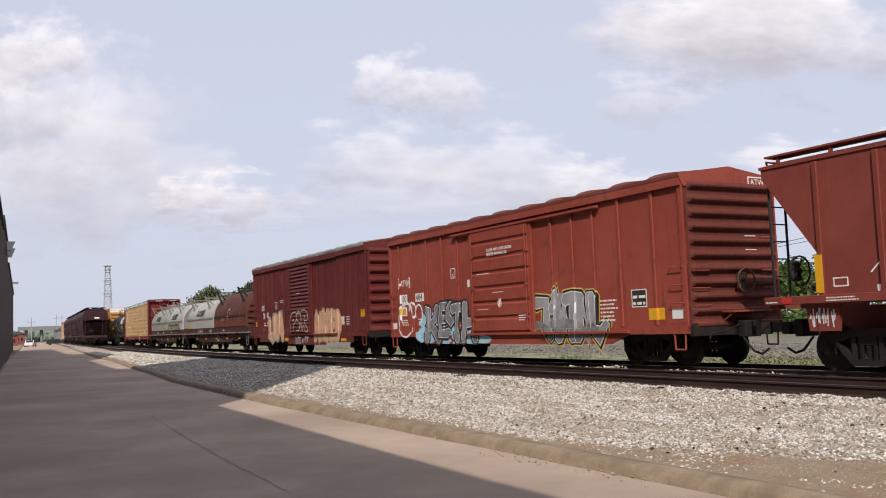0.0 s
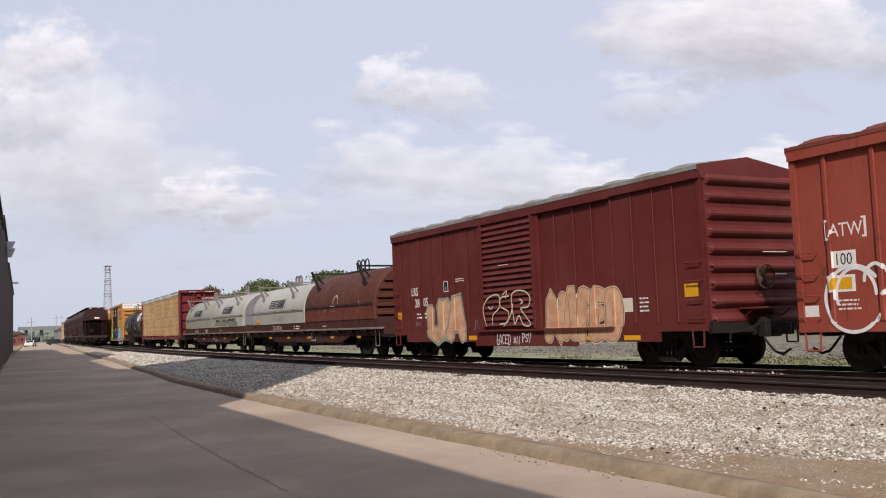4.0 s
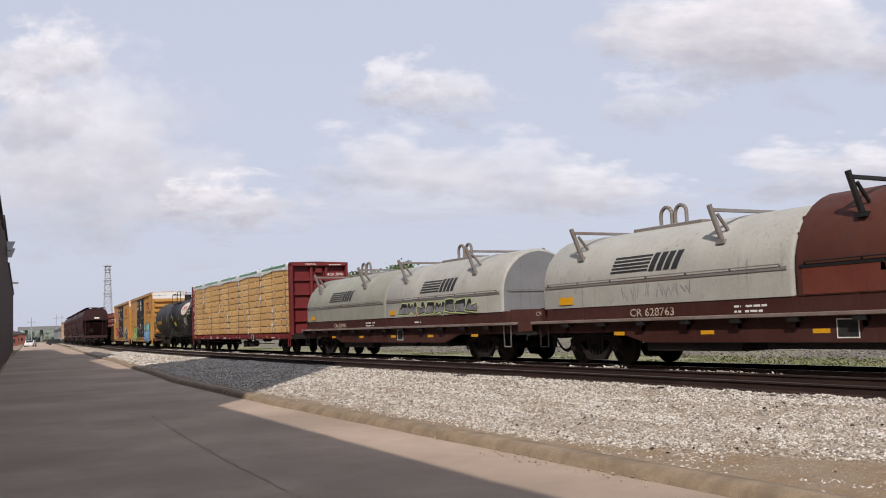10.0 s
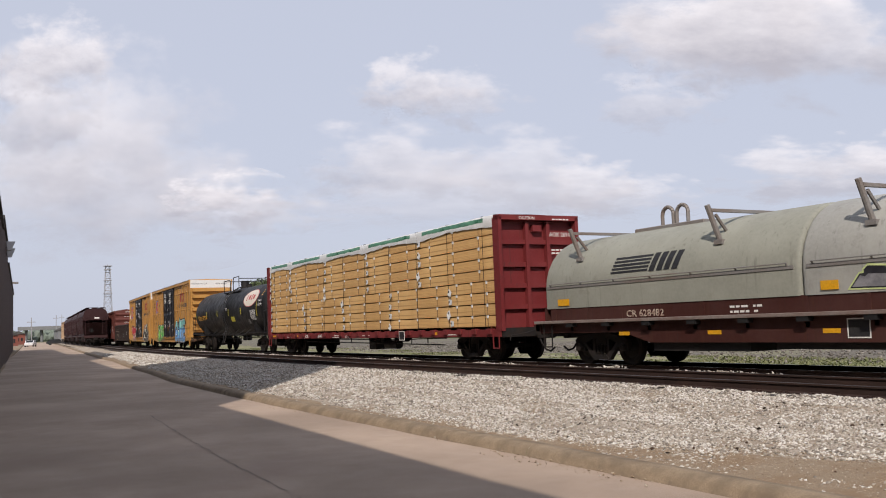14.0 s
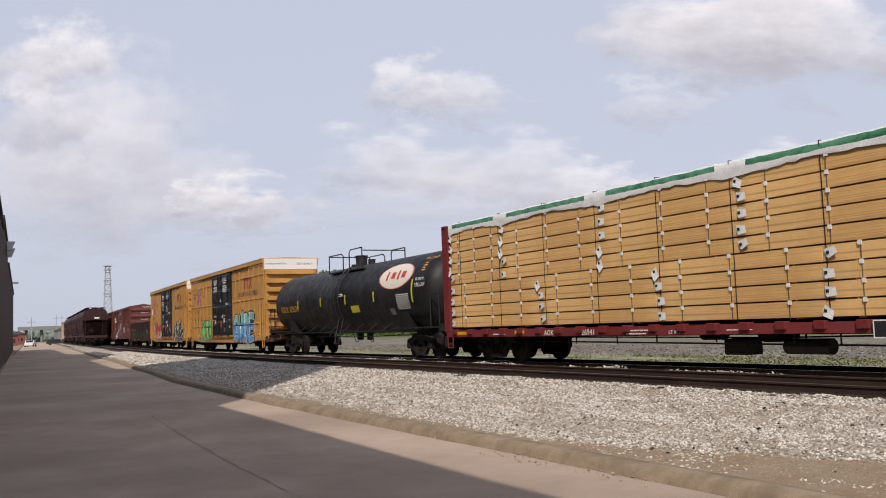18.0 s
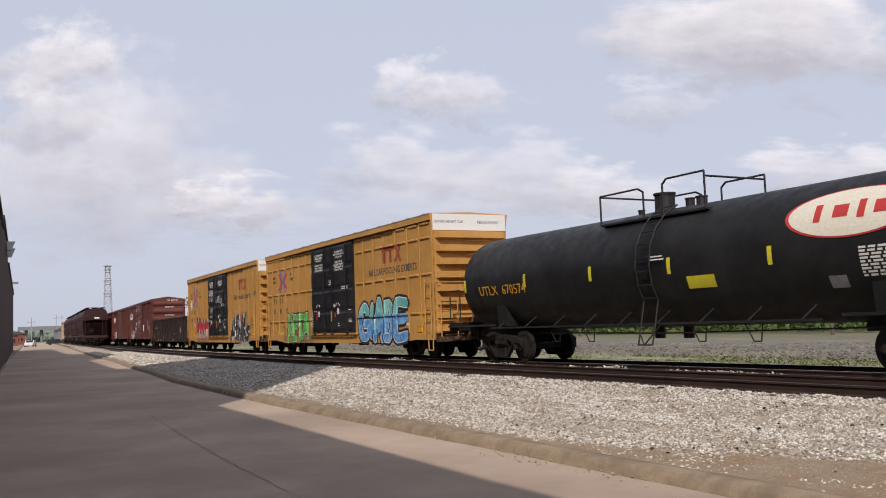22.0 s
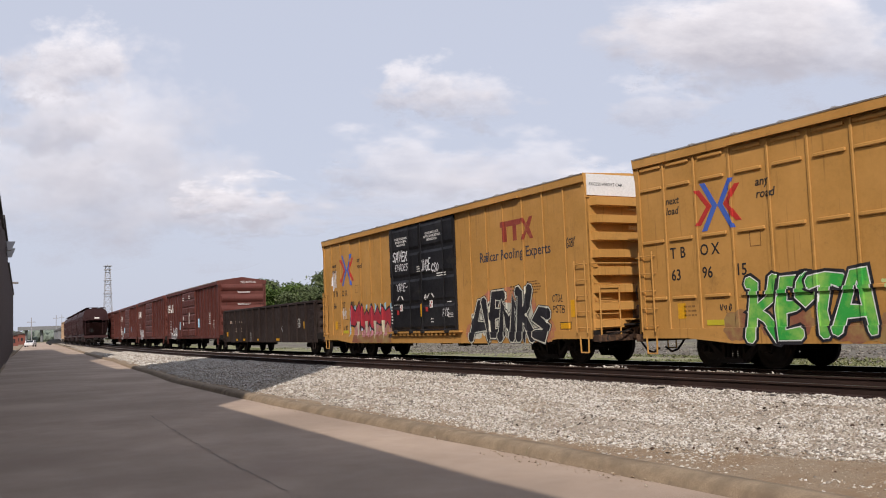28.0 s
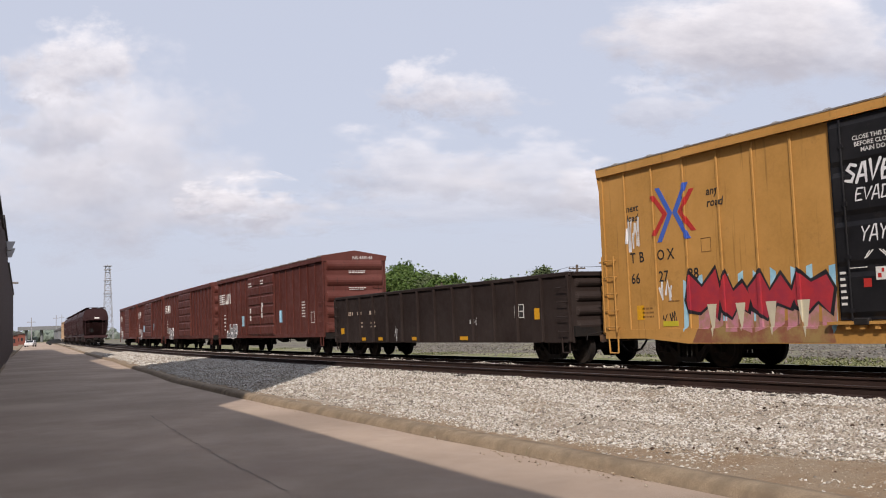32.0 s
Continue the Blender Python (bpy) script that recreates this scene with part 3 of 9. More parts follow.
def bolster_mesh():
    bm = fresh()
    prism(bm, [(-1.05, 0.54), (1.05, 0.54), (1.05, 0.70), (0.6, 0.78), (-0.6, 0.78), (-1.05, 0.70)], "x", -0.20, 0.20)
    disc(bm, (0, 0, 0.82), "z", 0.22, 0.12, 16)
    box(bm, -0.75, 0.75, -0.06, 0.06, 0.34, 0.42)
    for sx in (-1, 1):
        box(bm, sx * 0.40 - 0.05, sx * 0.40 + 0.05, -0.8, 0.8, 0.36, 0.50)
        for sy in (-0.76, 0.76):
            box(bm, sx * 0.44 - 0.04, sx * 0.44 + 0.04, sy - 0.05, sy + 0.05, 0.34, 0.62)
    return bm


def bogie(car, x):
    b = reuse("bogie", "bogie", bolster_mesh, STEEL_DARK, car, pose(x, 0, 0))
    for y in (-1.0, 1.0):
        reuse("side_frame", "side_frame", side_frame_mesh, STEEL_DARK, b, pose(0, y, 0))
        reuse("spring_nest", "spring_nest", spring_mesh, STEEL_DARK, b, pose(0, y, 0))
    for dx in (-0.89, 0.89):
        w = reuse("wheelset", "wheelset", wheelset_mesh, STEEL_DARK, b, pose(dx, 0, 0.462))
        WHEELS.append((w, dx))
    return b


def coupler_mesh():
    bm = fresh()
    box(bm, -0.55, 0.30, -0.07, 0.07, 0.80, 0.94, 0.015)
    prism(bm, [(0.28, -0.14), (0.46, -0.17), (0.62, -0.10), (0.58, -0.02), (0.44, 0.02), (0.50, 0.15), (0.30, 0.16)], "z", 0.73, 1.0)
    box(bm, -0.15, 0.08, -0.26, 0.26, 0.68, 1.06, 0.02)
    pipe(bm, [(0.05, -0.30, 0.66), (0.20, -0.33, 0.52), (0.34, -0.30, 0.36), (0.52, -0.26, 0.30), (0.70, -0.22, 0.42)], 0.028)
    pipe(bm, [(-0.1, -0.2, 0.98), (0.10, -0.9, 0.86), (0.10, -1.38, 0.80)], 0.016)
    pipe(bm, [(0.10, -1.38, 0.80), (0.12, -1.42, 0.66)], 0.016)
    return bm


def couplers(car, half):
    reuse("coupler", "coupler", coupler_mesh, STEEL_DARK, car, pose(half, 0, 0))
    reuse("coupler", "coupler", coupler_mesh, STEEL_DARK, car, pose(-half, 0, 0, 0, 0, 180))


def ladder(car, x0, x1, y, z0, z1, n, material, axis="x", name="ladder"):
    """Grab irons in a row: rungs across x at y, or across y at x0 with axis y."""
    bm = fresh()
    if axis == "x":
        sg = 1 if y > 0 else -1
        pts = [(x0, y - sg * 0.07, 0), (x0, y, 0), (x1, y, 0), (x1, y - sg * 0.07, 0)]
    else:
        sg = 1 if x0 > 0 else -1
        pts = [(x0 - sg * 0.07, y, 0), (x0, y, 0), (x0, x1, 0), (x0 - sg * 0.07, x1, 0)]
    rung = part(name + "_rung", pipe(bm, pts, 0.014, 6), material, car)
    rung.location.z = z0
    for k in range(1, n):
        again(rung, pose(0, 0, z0 + (z1 - z0) * k / (n - 1)))
    return rung


def stirrup(car, x, y, z, material, w=0.36, drop=0.42):
    bm = fresh()
    pipe(bm, [(x - w / 2, y, z), (x - w / 2 + 0.02, y, z - drop), (x + w / 2 - 0.02, y, z - drop), (x + w / 2, y, z)], 0.022, 6)
    return part("step_stirrup", bm, material, car)


def brake_wheel(car, x, y, z, r, material):
    bm = fresh()
    n = 20
    ring = [(x + 0.06, y + r * math.cos(2 * math.pi * i / n), z + r * math.sin(2 * math.pi * i / n)) for i in range(n + 1)]
    pipe(bm, ring, 0.02, 6)
    for i in range(0, n, 4):
        bar(bm, (x + 0.02, y, z), ring[i], 0.013, 5)
    disc(bm, (x, y, z), "x", 0.06, 0.12, 10)
    box(bm, x - 0.14, x - 0.02, y - 0.13, y + 0.13, z - 0.2, z + 0.2, 0.03)
    return part("brake_wheel", bm, material, car)


def words(car, text, size, x, y, z, material, face="side", name="lettering", align="LEFT", stretch=1.0, label="", shear=0.0, bold=0.0):
    """Raised lettering: side faces the road, end faces the way of travel."""
    cu = bpy.data.curves.new(name, "FONT")
    cu.body, cu.size, cu.align_x, cu.extrude, cu.resolution_u = text, size, align, 0.0015, 2
    cu.shear, cu.offset = shear, bold
    tmp = new("lettering_source", cu)
    me = bpy.data.meshes.new_from_object(tmp.evaluated_get(bpy.context.evaluated_depsgraph_get()))
    bpy.data.objects.remove(tmp)
    bpy.data.curves.remove(cu)
    me.materials.clear()
    me.materials.append(material)
    ob = new(name, me)
    ob.parent = car
    turn = Matrix(((1, 0, 0, 0), (0, 0, -1, 0), (0, 1, 0, 0), (0, 0, 0, 1))) if face == "side" else Matrix(((0, 0, 1, 0), (1, 0, 0, 0), (0, 1, 0, 0), (0, 0, 0, 1)))
    ob.matrix_local = Matrix.Translation((x, y, z)) @ turn @ Matrix.Diagonal((stretch, 1, 1, 1))
    return tagged(ob, label)


def plates(car, rects, y, material, name="marking", face="side", label=""):
    """Flat painted or stuck-on rectangles (a, b, low, high): small print as one part, the rest one by one."""
    if len(rects) > 1 and name in ("reflector", "paper_label", "door_label", "red_door_label", "paint_patch", "number_panel"):
        return [plates(car, [q], y, material, name, face, label) for q in rects][-1]
    bm = fresh()
    for a, b, lo, hi in rects:
        if face == "side":
            box(bm, a, b, y - 0.002, y + 0.012, lo, hi)
        else:
            box(bm, y - 0.012, y + 0.002, a, b, lo, hi)
    return part(name, bm, material, car, label)


def small_print(car, x0, x1, z0, z1, lines, y, material, seed, name="small_print", face="side", fill=0.42):
    """Writing too small to read, as bars."""
    rng = random.Random(seed)
    rects = []
    h = (z1 - z0) / lines
    for k in range(lines):
        x = x0
        end = x1 - rng.random() * 0.25 * (x1 - x0)
        while x < end:
            w = min(rng.uniform(0.6, 2.2) * h * 0.8, end - x)
            rects.append((x, x + w, z0 + k * h, z0 + k * h + fill * h))
            x += w + 0.35 * h
    return plates(car, rects, y, material, name, face)


def frame_sign(car, x0, x1, z0, z1, y, material, backing=None, t=0.025, name="stencil_frame"):
    plates(car, [(x0, x1, z0, z0 + t), (x0, x1, z1 - t, z1), (x0, x0 + t, z0 + t, z1 - t), (x1 - t, x1, z0 + t, z1 - t)], y, material, name)
    if backing:
        plates(car, [(x0 + t, x1 - t, z0 + t, z1 - t)], y + 0.002, backing, "stencil_panel")


# upright spray forms that spell nothing, as strokes in a unit square
FORMS = [
    [[(0.12, 0.0), (0.10, 0.55), (0.18, 1.0)], [(0.9, 0.95), (0.45, 0.55), (0.95, 0.0)]],
    [[(0.9, 0.9), (0.3, 1.0), (0.08, 0.55), (0.25, 0.05), (0.9, 0.12)], [(0.35, 0.5), (0.85, 0.55)]],
    [[(0.1, 0.95), (0.5, 0.5), (0.45, 0.0)], [(0.95, 1.0), (0.5, 0.5)]],
    [[(0.0, 0.92), (0.5, 1.0), (1.0, 0.9)], [(0.5, 0.95), (0.42, 0.0)]],
    [[(0.1, 0.0), (0.08, 0.95), (0.5, 0.3), (0.9, 1.0), (0.88, 0.0)]],
    [[(0.9, 0.8), (0.5, 1.0), (0.08, 0.6), (0.2, 0.05), (0.85, 0.05), (0.88, 0.45), (0.5, 0.45)]],
    [[(0.05, 0.0), (0.25, 0.95), (0.7, 0.95), (0.92, 0.0)], [(0.2, 0.38), (0.8, 0.42)]],
    [[(0.1, 0.0), (0.12, 0.95), (0.85, 0.85), (0.75, 0.5), (0.2, 0.45)], [(0.45, 0.45), (0.95, 0.0)]],
    [[(0.1, 1.0), (0.1, 0.08), (0.85, 0.05), (0.9, 0.3)]],
    [[(0.92, 0.9), (0.2, 0.95), (0.15, 0.6), (0.85, 0.42), (0.8, 0.05), (0.05, 0.08)]],
    [[(0.1, 0.95), (0.12, 0.1), (0.8, 0.05), (0.9, 0.95)], [(0.5, 0.9), (0.5, 0.4)]],
]


# a plain stroke alphabet, each letter in a unit square
LETTER = {}
LETTER["A"] = [[(0.04, 0.0), (0.40, 0.98), (0.62, 0.98), (0.96, 0.0)], [(0.24, 0.34), (0.78, 0.34)]]
LETTER["B"] = [[(0.12, 0.0), (0.12, 1.0)], [(0.12, 1.0), (0.80, 0.95), (0.75, 0.58), (0.14, 0.52)], [(0.14, 0.52), (0.95, 0.42), (0.85, 0.02), (0.12, 0.0)]]
LETTER["C"] = [[(0.92, 0.82), (0.55, 1.0), (0.12, 0.72), (0.10, 0.28), (0.50, 0.0), (0.94, 0.16)]]
LETTER["D"] = [[(0.14, 0.98), (0.22, 0.5), (0.14, 0.02)], [(0.14, 0.98), (0.66, 0.95), (0.95, 0.5), (0.66, 0.04), (0.14, 0.02)]]
LETTER["E"] = [[(0.95, 0.96), (0.22, 0.98), (0.12, 0.5), (0.20, 0.03), (0.96, 0.06)], [(0.18, 0.52), (0.74, 0.54)]]
LETTER["F"] = [[(0.96, 0.97), (0.18, 0.96), (0.16, 0.0)], [(0.18, 0.52), (0.74, 0.52)]]
LETTER["G"] = [[(0.88, 0.74), (0.58, 1.0), (0.14, 0.80), (0.08, 0.32), (0.38, 0.0), (0.90, 0.06), (0.90, 0.44), (0.56, 0.42)]]
LETTER["H"] = [[(0.12, 1.0), (0.10, 0.0)], [(0.86, 1.0), (0.84, 0.5), (0.95, 0.0)], [(0.12, 0.46), (0.86, 0.50)]]
LETTER["K"] = [[(0.05, 0.96), (0.22, 0.9), (0.18, 0.0)], [(0.74, 1.0), (0.64, 0.66), (0.26, 0.46), (0.56, 0.34), (0.96, 0.0)]]
LETTER["L"] = [[(0.50, 1.0), (0.42, 0.56), (0.76, 0.40)], [(0.22, 0.48), (0.38, 0.06), (0.98, 0.02)]]
LETTER["M"] = [[(0.06, 0.0), (0.10, 1.0), (0.48, 0.40), (0.88, 1.0), (0.94, 0.0)]]
LETTER["N"] = [[(0.08, 0.0), (0.12, 1.0), (0.86, 0.04), (0.92, 1.0)]]
LETTER["O"] = [[(0.5, 1.0), (0.1, 0.72), (0.12, 0.26), (0.5, 0.0), (0.88, 0.26), (0.9, 0.72), (0.5, 1.0)]]
LETTER["P"] = [[(0.12, 0.0), (0.12, 0.98), (0.82, 0.94), (0.84, 0.56), (0.14, 0.46)]]
LETTER["R"] = [[(0.12, 0.0), (0.12, 0.98), (0.80, 0.92), (0.78, 0.58), (0.16, 0.48)], [(0.46, 0.48), (0.95, 0.0)]]
LETTER["S"] = [[(0.92, 0.88), (0.36, 1.0), (0.14, 0.72), (0.84, 0.36), (0.66, 0.02), (0.08, 0.10)]]
LETTER["T"] = [[(0.02, 0.90), (0.5, 0.98), (0.98, 0.90)], [(0.52, 0.94), (0.44, 0.4), (0.56, 0.0)]]
LETTER["U"] = [[(0.10, 1.0), (0.12, 0.18), (0.5, 0.0), (0.86, 0.18), (0.90, 1.0)]]
LETTER["V"] = [[(0.04, 1.0), (0.46, 0.0), (0.96, 1.0)]]
LETTER["Y"] = [[(0.06, 1.0), (0.48, 0.48), (0.94, 1.0)], [(0.48, 0.48), (0.44, 0.0)]]
LETTER["7"] = [[(0.02, 0.94), (0.60, 0.94), (0.62, 0.40), (0.96, 0.0)]]
LETTER["w"] = [[(0.05, 0.62), (0.34, 1.0), (0.50, 0.30), (0.70, 1.0), (0.78, 0.42), (0.96, 0.28), (0.56, 0.0)]]
LETTER["l"] = [[(0.10, 1.0), (0.16, 0.25), (0.60, 0.05), (0.95, 0.30)]]
LETTER["*"] = [[(0.1, 0.2), (0.9, 0.8)], [(0.1, 0.8), (0.9, 0.2)], [(0.5, 0.0), (0.5, 1.0)]]
LETTER["-"] = [[(0.1, 0.42), (0.9, 0.52)]]


def ribbon(bm, pts, widths, y, cap=True):
    """One brush stroke as a strip that rises a hair's breadth along its way, with round or pointed ends."""
    n = len(pts)
    rows = []
    for i, p in enumerate(pts):
        d0 = (p - pts[i - 1]).normalized() if i else (pts[1] - p).normalized()
        d1 = (pts[i + 1] - p).normalized() if i < n - 1 else d0
        m = d0 + d1
        m = m.normalized() if m.length > 0.35 else d0
        nr = Vector((-m.y, m.x)) * widths[i] * min(1.0 / max(m.dot(d0), 0.6), 1.5)
        yy = y - 0.00012 * i
        rows.append((bm.verts.new((p.x + nr.x, yy, p.y + nr.y)), bm.verts.new((p.x - nr.x, yy, p.y - nr.y))))
    for (a, b), (c, d) in zip(rows[:-1], rows[1:]):
        bm.faces.new((a, b, d, c))
    if cap:
        for i, j in ((0, 1), (n - 1, n - 2)):
            d = (pts[i] - pts[j]).normalized()
            nr = Vector((-d.y, d.x))
            arc = [pts[i] + (nr * math.cos(k * math.pi / 6) + d * math.sin(k * math.pi / 6)) * widths[i] for k in range(1, 6)]
            ends = rows[i] if i == 0 else rows[i]
            first, last = (ends[0], ends[1]) if (Vector((ends[0].co.x, ends[0].co.z)) - arc[0]).length < (Vector((ends[1].co.x, ends[1].co.z)) - arc[0]).length else (ends[1], ends[0])
            bm.faces.new([first] + [bm.verts.new((q.x, ends[0].co.y, q.y)) for q in arc] + [last])


def curved(pts, steps=5):
    """A smooth line through the points."""
    if len(pts) < 3:
        return pts
    ext = [pts[0] * 2 - pts[1]] + pts + [pts[-1] * 2 - pts[-2]]
    out = []
    for k in range(1, len(ext) - 2):
        p0, p1, p2, p3 = ext[k - 1:k + 3]
        for j in range(steps):
            u = j / steps
            out.append(0.5 * (2 * p1 + (p2 - p0) * u + (2 * p0 - 5 * p1 + 4 * p2 - p3) * u * u + (3 * p1 - p0 - 3 * p2 + p3) * u ** 3))
    return out + [pts[-1]]


def rounds_mesh(bm, lines, r, y, x0, x1, z0, z1):
    """Fat round strokes laid flat on a side wall at depth y."""
    for k, ln in enumerate(lines):
        pts = curved([Vector((x0 + (x1 - x0) * a, z0 + (z1 - z0) * b)) for a, b in ln])
        ribbon(bm, pts, [r] * len(pts), y - 0.0003 * k)


def blades_mesh(bm, lines, r, y, x0, x1, z0, z1):
    """Sharp strokes: thick and thin by turns, cut off at both ends."""
    for k, ln in enumerate(lines):
        pts = [Vector((x0 + (x1 - x0) * a, z0 + (z1 - z0) * b)) for a, b in ln]
        d0, d1 = (pts[0] - pts[1]).normalized(), (pts[-1] - pts[-2]).normalized()
        pts = [pts[0] + d0 * r * 0.8] + pts + [pts[-1] + d1 * r * 0.8]
        ribbon(bm, pts, [r * (0.55 if i in (0, len(pts) - 1) else (1.2 if i % 2 else 0.9)) for i in range(len(pts))], y - 0.0003 * k, False)


def graffiti(car, x0, x1, z0, z1, forms, fill, line, shine=None, fat=0.10, rim=0.045, y=-1.56, seed=1, cloud=None, lean=0.12, label="", halo=None, sharp=False, second=None, edge=0.05, split=0.42, outer=None):
    """A piece of spray paint: a cloud behind, dark rims, filled forms, thin highlights."""
    rng = random.Random(seed)
    draw = blades_mesh if sharp else rounds_mesh
    n = len(forms)
    w = (x1 - x0) / n
    rims, fills, shines, halos, lows = fresh(), fresh(), fresh(), fresh(), fresh()
    outers = fresh()
    for i, f in enumerate(forms):
        if isinstance(f, tuple):
            # a letter with its own span: (letter, from, to, low, high) as parts of the piece
            a, b = x0 + f[1] * (x1 - x0), x0 + f[2] * (x1 - x0)
            lo, hi = z0 + f[3] * (z1 - z0), z0 + f[4] * (z1 - z0)
            lines = [[(q + lean * (r - 0.5), r) for q, r in ln] for ln in LETTER[f[0]]]
            box4 = (a + fat, b - fat, lo + fat, hi - fat)
            dy = 0.0036 * i
            if outer:
                draw(outers, lines, fat + rim + edge + 0.035, y + 0.0004, *box4)
            draw(halos, lines, fat + rim + edge, y - 0.0008 - (dy if outer is None else 0.0), *box4)
            draw(rims, lines, fat + rim, y - 0.0016 - dy, *box4)
            draw(fills, lines, fat, y - 0.0024 - dy, *box4)
            if second:
                draw(lows, [[(q, min(r, split + 0.05 * math.sin(9 * q + i))) for q, r in ln] for ln in lines], fat * 0.98, y - 0.0030 - dy, *box4)
            continue
        a = x0 + i * w + rng.uniform(-0.08, 0.02) * w
        b = a + w * rng.uniform(0.95, 1.2)
        lo, hi = z0 + rng.uniform(0, 0.08) * (z1 - z0), z1 - rng.uniform(0, 0.18) * (z1 - z0)
        sk = lean * rng.uniform(-1, 1)
        fx, fz = rng.random() < 0.65, rng.random() < 0.5
        form = [[(1 - px if fx else px, 1 - pz if fz else pz) for px, pz in ln] for ln in FORMS[f]]
        lines = [[(px + sk * (pz - 0.5) + rng.uniform(-0.06, 0.06), pz + rng.uniform(-0.06, 0.06)) for px, pz in ln] for ln in form]
        box4 = (a + fat, b - fat * 0.4, lo + fat, hi - fat)
        dy = 0.0050 * i
        draw(halos, lines, fat + rim + edge, y - 0.0008 - dy, *box4)
        draw(rims, lines, fat + rim, y - 0.0016 - dy, *box4)
        draw(fills, lines, fat, y - 0.0024 - dy, *box4)
        low = [[(px, min(pz, 0.42)) for px, pz in ln] for ln in lines]
        draw(lows, low, fat * 0.72, y - 0.0032 - dy, *box4)
        thin = [[(px - 0.75 * fat / w, pz + 0.45 * fat / (hi - lo)) for px, pz in ln] for ln in lines]
        draw(shines, thin, fat * 0.11, y - 0.0040 - dy, *box4)
    top = part("graffiti", rims, line, car, label or "spray-painted forms with dark outlines")
    part("fill", fills, fill, top)
    for bm, mt, nm in ((shines, shine, "highlight"), (halos, halo, "halo"), (lows, second, "lower_fill"), (outers, outer, "outer_line")):
        if mt:
            part(nm, bm, mt, top)
        else:
            bm.free()
    if cloud:
        bm = fresh()
        for k in range(12):
            cx = x0 + (x1 - x0) * (k + rng.random()) / 12
            r = rng.uniform(0.16, 0.34) * (z1 - z0)
            cz = max(z0 + (z1 - z0) * rng.uniform(0.0, 0.75), z0 + r * 0.5)
            pts = []
            for j in range(18):
                q = r * (rng.uniform(0.8, 1.15) if j % 2 else rng.uniform(0.55, 0.9))
                pts.append((cx + 1.25 * q * math.cos(j * math.pi / 9), y + 0.0018 - 0.0001 * k, max(z0 - 0.02, cz + q * math.sin(j * math.pi / 9))))
            bm.faces.new([bm.verts.new(p) for p in pts])
        part("background", bm, cloud, top)
    return top


def scrawl(car, x0, x1, z0, z1, n, material, y=-1.56, seed=1, r=0.018, label="thin spray-painted scrawl"):
    """A quick tag: one thin wandering line for each stroke."""
    rng = random.Random(seed)
    lines = []
    w = 1.0 / n
    for i in range(n):
        # a squiggle that runs up and down and back on itself
        z, ln = rng.uniform(0.2, 0.8), []
        for k in range(rng.randrange(4, 7)):
            ln.append(((i + 0.1 + 0.8 * (k / 5 + rng.uniform(-0.25, 0.25))) * w, min(max(z, 0.0), 1.0)))
            z = rng.uniform(0.0, 0.35) if z > 0.5 else rng.uniform(0.6, 1.0)
        lines.append(ln)
    bm = fresh()
    blades_mesh(bm, lines, r, y, x0, x1, z0, z1)
    return part("graffiti", bm, material, car, label)


def tag(car, text, x0, x1, z0, z1, material, y=-1.56, r=0.022, lean=0.25, label="thin spray-painted tag", sharp=True):
    """A line of hand-drawn letters."""
    n = len(text)
    bm = fresh()
    rng = random.Random(len(text) * 7 + int(abs(x0) * 10))
    for i, ch in enumerate(text):
        if ch == " ":
            continue
        a, b = x0 + (x1 - x0) * (i + 0.04) / n, x0 + (x1 - x0) * (i + 0.96) / n
        lo, hi = z0 + rng.uniform(-0.08, 0.1) * (z1 - z0), z1 + rng.uniform(-0.1, 0.08) * (z1 - z0)
        lines = [[(p + lean * (q - 0.5), q) for p, q in ln] for ln in LETTER[ch]]
        (blades_mesh if sharp else rounds_mesh)(bm, lines, r, y - 0.0004 * i, a, b, lo, hi)
    return part("graffiti", bm, material, car, label)


